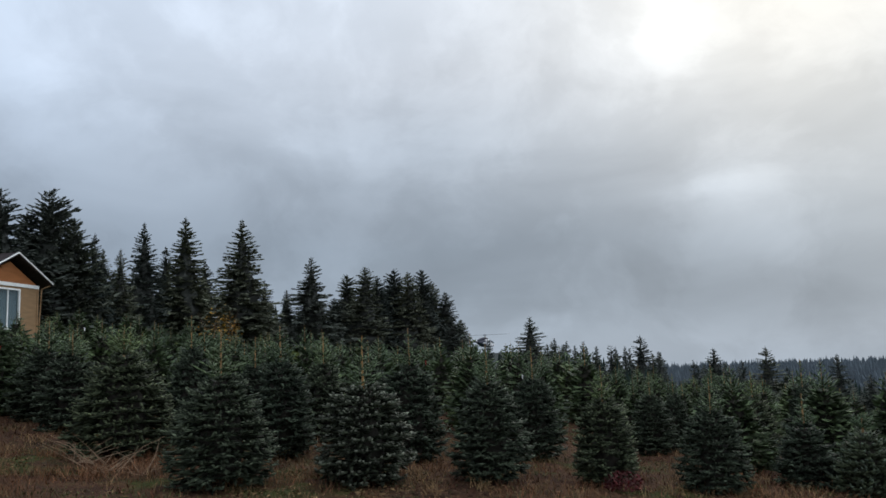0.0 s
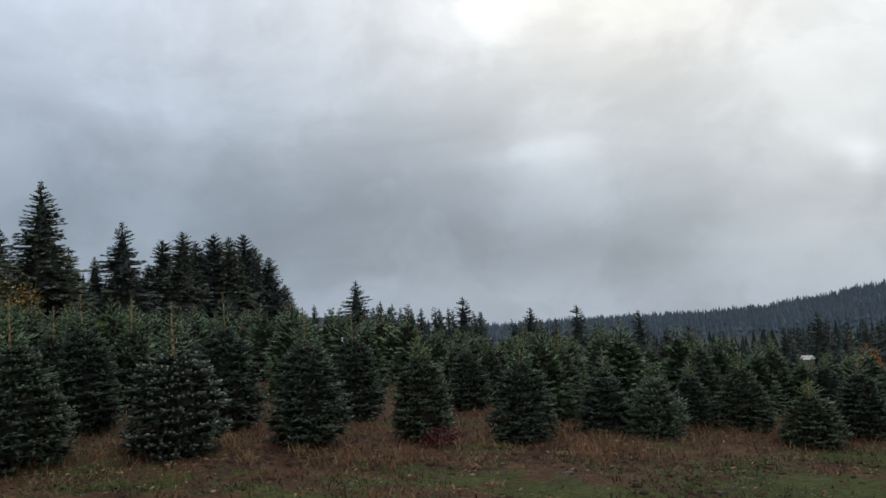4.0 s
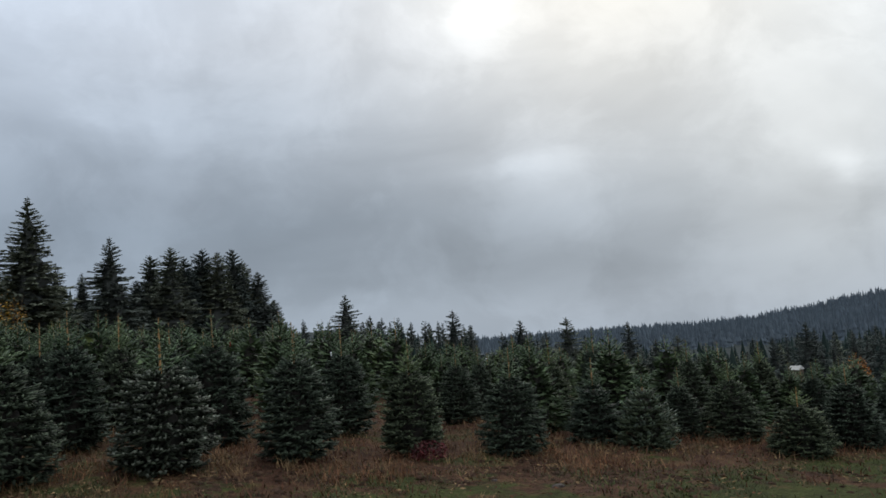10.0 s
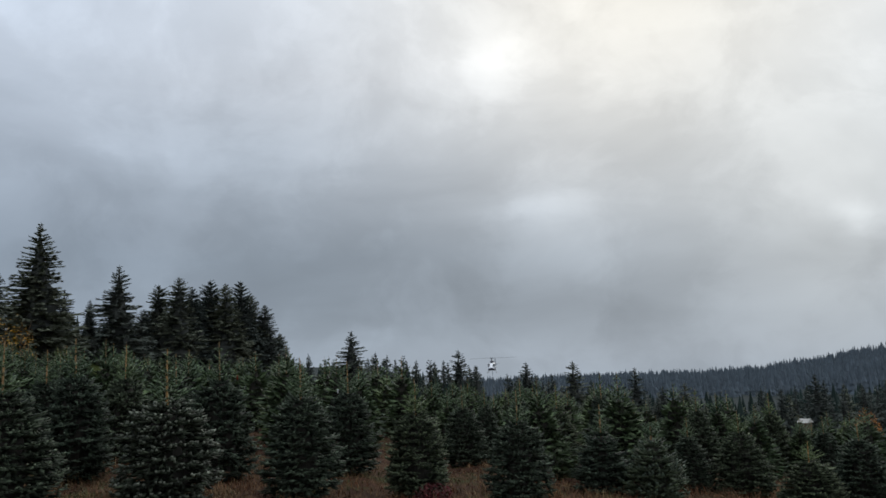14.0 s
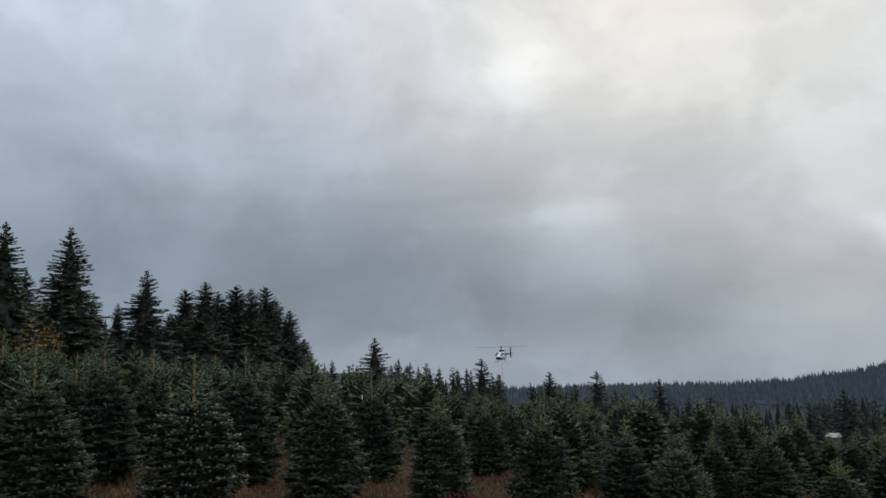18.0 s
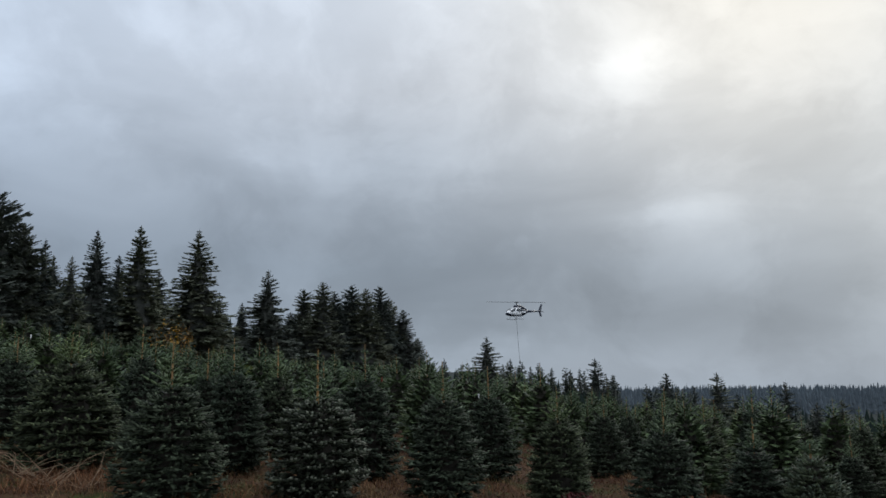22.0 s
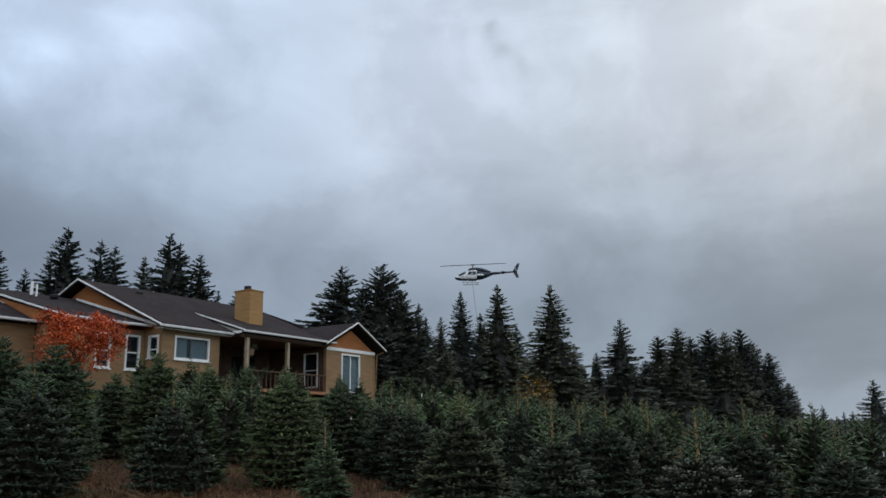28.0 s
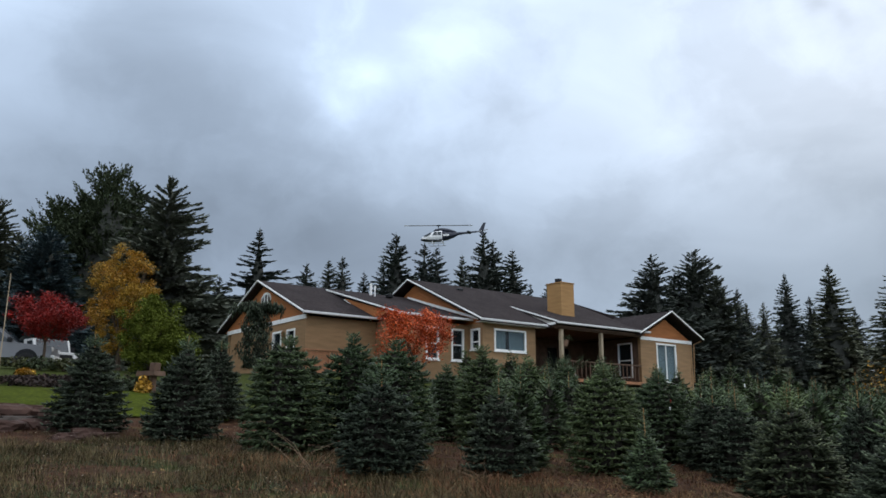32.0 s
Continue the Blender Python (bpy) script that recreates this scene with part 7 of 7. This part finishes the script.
def mounds(name, count, mat, label, place, size, flat, seed, category):
    """Many small uneven domes lying on the ground, in one mesh."""
    rng = np.random.default_rng(seed)
    verts, faces = [], []
    made = 0
    while made < count:
        spot = place(rng)
        if spot is None:
            continue
        cx, cy, spread, n, _ = spot
        for _ in range(max(1, n // 6)):
            x, y = cx + rng.normal(0, spread), cy + rng.normal(0, spread)
            z, r = rough_ground(x, y), rng.uniform(*size)
            b = len(verts)
            for ring, (k, up) in enumerate(((1.0, -0.25), (0.72, 0.55), (0.32, 0.9))):
                for i in range(7):
                    a = (i + 0.5 * ring) * math.tau / 7
                    q = r * k * rng.uniform(0.75, 1.25)
                    verts.append((x + q * math.cos(a), y + q * math.sin(a), z + r * flat * up * rng.uniform(0.7, 1.3)))
            verts.append((x, y, z + r * flat))
            for ring in range(2):
                for i in range(7):
                    j = (i + 1) % 7
                    faces.append((b + ring * 7 + i, b + ring * 7 + j, b + ring * 7 + 7 + j, b + ring * 7 + 7 + i))
            faces += [(b + 14 + i, b + 14 + (i + 1) % 7, b + 21) for i in range(7)]
            made += 1
    tagged(new(name, mesh(name, verts, faces, mat, True)), label, category, kind="stuff")


def clod_spot(rng):
    x, y = polar(rng, -88, 36, 5.4, 12.5)
    if y - front_line(x) > 0.4 or noise.noise((x * 0.7, y * 0.7, 41.0)) < 0.1:
        return None
    return x, y, rng.uniform(0.08, 0.25), int(rng.integers(10, 34)), 1.0


def seed_heads(count, seed):
    """Small pale seed heads on thin stalks above the weeds."""
    rng = np.random.default_rng(seed)
    verts, faces = [], []
    for _ in range(count):
        x, y = polar(rng, -90, -66, 7, 19)
        z, h, q = rough_ground(x, y), rng.uniform(0.10, 0.45), rng.uniform(0.004, 0.009)
        b = len(verts)
        verts += [(x - 0.002, y, z), (x + 0.002, y, z), (x, y, z + h), (x - q, y, z + h), (x + q, y, z + h), (x, y - q, z + h), (x, y + q, z + h), (x, y, z + h + q), (x, y, z + h - q)]
        faces += [(b, b + 1, b + 2)] + [(b + i, b + j, b + k) for i, j in ((3, 5), (5, 4), (4, 6), (6, 3)) for k in (7, 8)]
    tagged(new("seed_heads", mesh("seed_heads", verts, faces, SEED)), "pale dry seed heads on thin weed stalks", "weeds", kind="stuff")


def rust_spot(rng):
    x, y = polar(rng, -90, 30, 6.5, 15)
    back = y - front_line(x)
    if not -3.2 < back < 1.5 or noise.noise((x * 0.7, y * 0.7, 14.0)) < 0.05 or (x > -6 and rng.random() < 0.6) or back < -1.5 and rng.random() < 0.75:
        return None
    return x, y, rng.uniform(0.06, 0.22), int(rng.integers(14, 40)), rng.uniform(0.5, 1.2)


def leafy_spot(rng):
    x, y = polar(rng, -90, -52, 6, 17)
    if y - front_line(x) > 0.3 or noise.noise((x * 0.5, y * 0.5, 21.0)) < -0.1:
        return None
    return x, y, rng.uniform(0.08, 0.3), int(rng.integers(10, 34)), rng.uniform(0.5, 1.3)


def bank_spot(rng):
    x, y = polar(rng, -91, -50, 5.5, 18)
    if y - front_line(x) > 0.2 or noise.noise((x * 0.8, y * 0.8, 51.0)) < -0.06:
        return None
    return x, y, rng.uniform(0.08, 0.3), int(rng.integers(14, 40)), rng.uniform(0.5, 1.3)


def near_spot(rng):
    x, y = polar(rng, -90, 34, 5.2, 14)
    k = noise.noise((x * 0.8, y * 0.8, 9.0))
    if k < -0.1:
        return None
    return x, y, rng.uniform(0.05, 0.22), int(rng.integers(10, 34)), rng.uniform(0.5, 1.2)


blades("dry_grass", 26000, STRAW, "straw-coloured dead grass tufts among the firs", straw_spot, (0.03, 0.18), 0.0030, 71, droop=1.7)
blades("rust_grass", 17000, RUST_GRASS, "reddish-brown tall dead grass before the firs", rust_spot, (0.04, 0.19), 0.0032, 79, droop=1.6)
blades("dead_bracken", 26000, BRACKEN, "rust-brown dead bracken and leaves", bracken_spot, (0.02, 0.11), 0.0075, 72, "bracken", 1.8)
blades("green_turf", 26000, GRASS, "short green moss and turf", turf_spot, (0.015, 0.045), 0.007, 73, "grass", 1.6)
blades("grey_weeds", 14000, WEED, "grey-green weeds gone to seed", weed_spot, (0.03, 0.17), 0.0042, 74, "weeds", 1.9)
blades("olive_weeds", 26000, OLIVE, "low olive-green weeds in the mown strip", near_spot, (0.015, 0.075), 0.0048, 75, "weeds", 1.8)
blades("leafy_weeds", 12000, LEAFY, "low dark green leafy weeds on the bank", leafy_spot, (0.02, 0.10), 0.007, 80, "weeds", 1.9)
blades("bank_grass", 34000, BANK_GRASS, "low tangled olive and straw grass on the bank", bank_spot, (0.03, 0.17), 0.0042, 84, "grass", 1.4)
blades("seeding_grass", 2600, SEED_STRAW, "thin pale seeding grass stalks on the bank", leafy_spot, (0.06, 0.24), 0.0022, 81, "grass", 0.7)
litter("leaf_litter", 40000, BRACKEN, "brown dead leaves and frond scraps on the ground", bracken_spot, (0.010, 0.030), 76)
litter("straw_litter", 7000, STRAW, "flattened straw scraps on the ground", near_spot, (0.012, 0.040), 77)
mounds("soil_clods", 1300, CLOD, "dark crumbled soil and leaf clods", clod_spot, (0.02, 0.065), 0.4, 83, "soil")
seed_heads(170, 78)


def dead_branch(x, y, seed, label, n=7, size=0.6):
    rng = random.Random(seed)
    z = rough_ground(x, y)
    e = thing("dead_branch", x, y, z, rng.uniform(0, 360), label, "branch", "fallen branches")
    for k in range(n * 2):
        a = rng.uniform(-0.9, 0.9) + (math.pi if k % 2 else 0)
        l, up = size * rng.uniform(0.3, 1.0), rng.uniform(0.1, 1.1)
        s = Vector((rng.uniform(-0.2, 0.2) * size, rng.uniform(-0.2, 0.2) * size, 0.0))
        m = s + Vector((math.cos(a) * l * 0.5, math.sin(a) * l * 0.5, up * l * rng.uniform(0.4, 0.6)))
        t = s + Vector((math.cos(a + 0.2) * l, math.sin(a + 0.2) * l, up * l * rng.uniform(0.6, 0.9)))
        part("twig", tube(bmesh.new(), [s, m, t], [0.006, 0.004, 0.0015], 4), TWIG, e)


dead_branch(-6.5, 9.0, 1, "pale bare fallen branch in dry grass", 10, 0.75)
dead_branch(-7.1, 9.35, 2, "pale bare fallen branch in dry grass", 8, 0.65)
dead_branch(-6.0, 9.05, 6, "pale bare fallen branch in dry grass", 6, 0.5)
dead_branch(4.7, 10.9, 3, "pale broken twigs lying at a fir's foot", 4, 0.3)
dead_branch(-11.0, 7.6, 4, "tall reddish dead stalks before a fir", 8, 0.7)
dead_branch(-12.6, 5.2, 5, "thin upright reddish dead stalks before a fir", 7, 0.8)


def stones():
    rng = random.Random(77)
    for k in range(5):
        az, d = rng.uniform(-30, 30), rng.uniform(7.2, 10.2)
        x, y = by_angle(az, d)
        s = rng.uniform(0.025, 0.06)
        lumpy("stone", x, y, rough_ground(x, y) + s * 0.1, (s * 1.3, s, s * 0.8), STONE, "small grey field stone in moss", 100 + k, "stone", "field stones")


stones()


def tree_tag(x, y, z, mat, label, turn):
    """A strip of plastic ribbon tied to a fir's upper bough."""
    e = thing("tree_tag", x, y, z, turn, label, "tag", "tree tags")
    part("ribbon", prism([(-0.008, -0.05), (0.008, -0.055), (0.010, 0.0), (-0.006, 0.0)], -0.001, 0.001, "y"), mat, e)
    part("knot", tube(bmesh.new(), [(-0.012, 0, 0.0), (0.0, 0.012, 0.008), (0.012, 0, 0.0)], [0.004, 0.006, 0.004], 6), mat, e)


tree_tag(-1.62, 12.40, 1.44, GUTTER, "small white plastic ribbon tied to a fir", 20)
for az, d, el, mat, label in ((-41.88, 17.3, 2.05, LEAF_RED, "small red plastic ribbon tied to a fir"), (-41.95, 17.3, 1.55, WHITE, "small white plastic ribbon tied to a fir"),
                               (-48.0, 24.5, 3.8, SOFFIT, "pinkish faded ribbon tied to a fir"), (-37.1, 15.4, 3.1, WHITE, "small white plastic ribbon tied to a fir")):
    x, y = by_angle(az, d)
    tree_tag(x, y, 1.72 + d * math.tan(radians(el)), mat, label, -az)
tree_tag(-2.95, 11.55, 1.72, LEAF_RED, "small red plastic ribbon tied to a fir", -10)

motions()
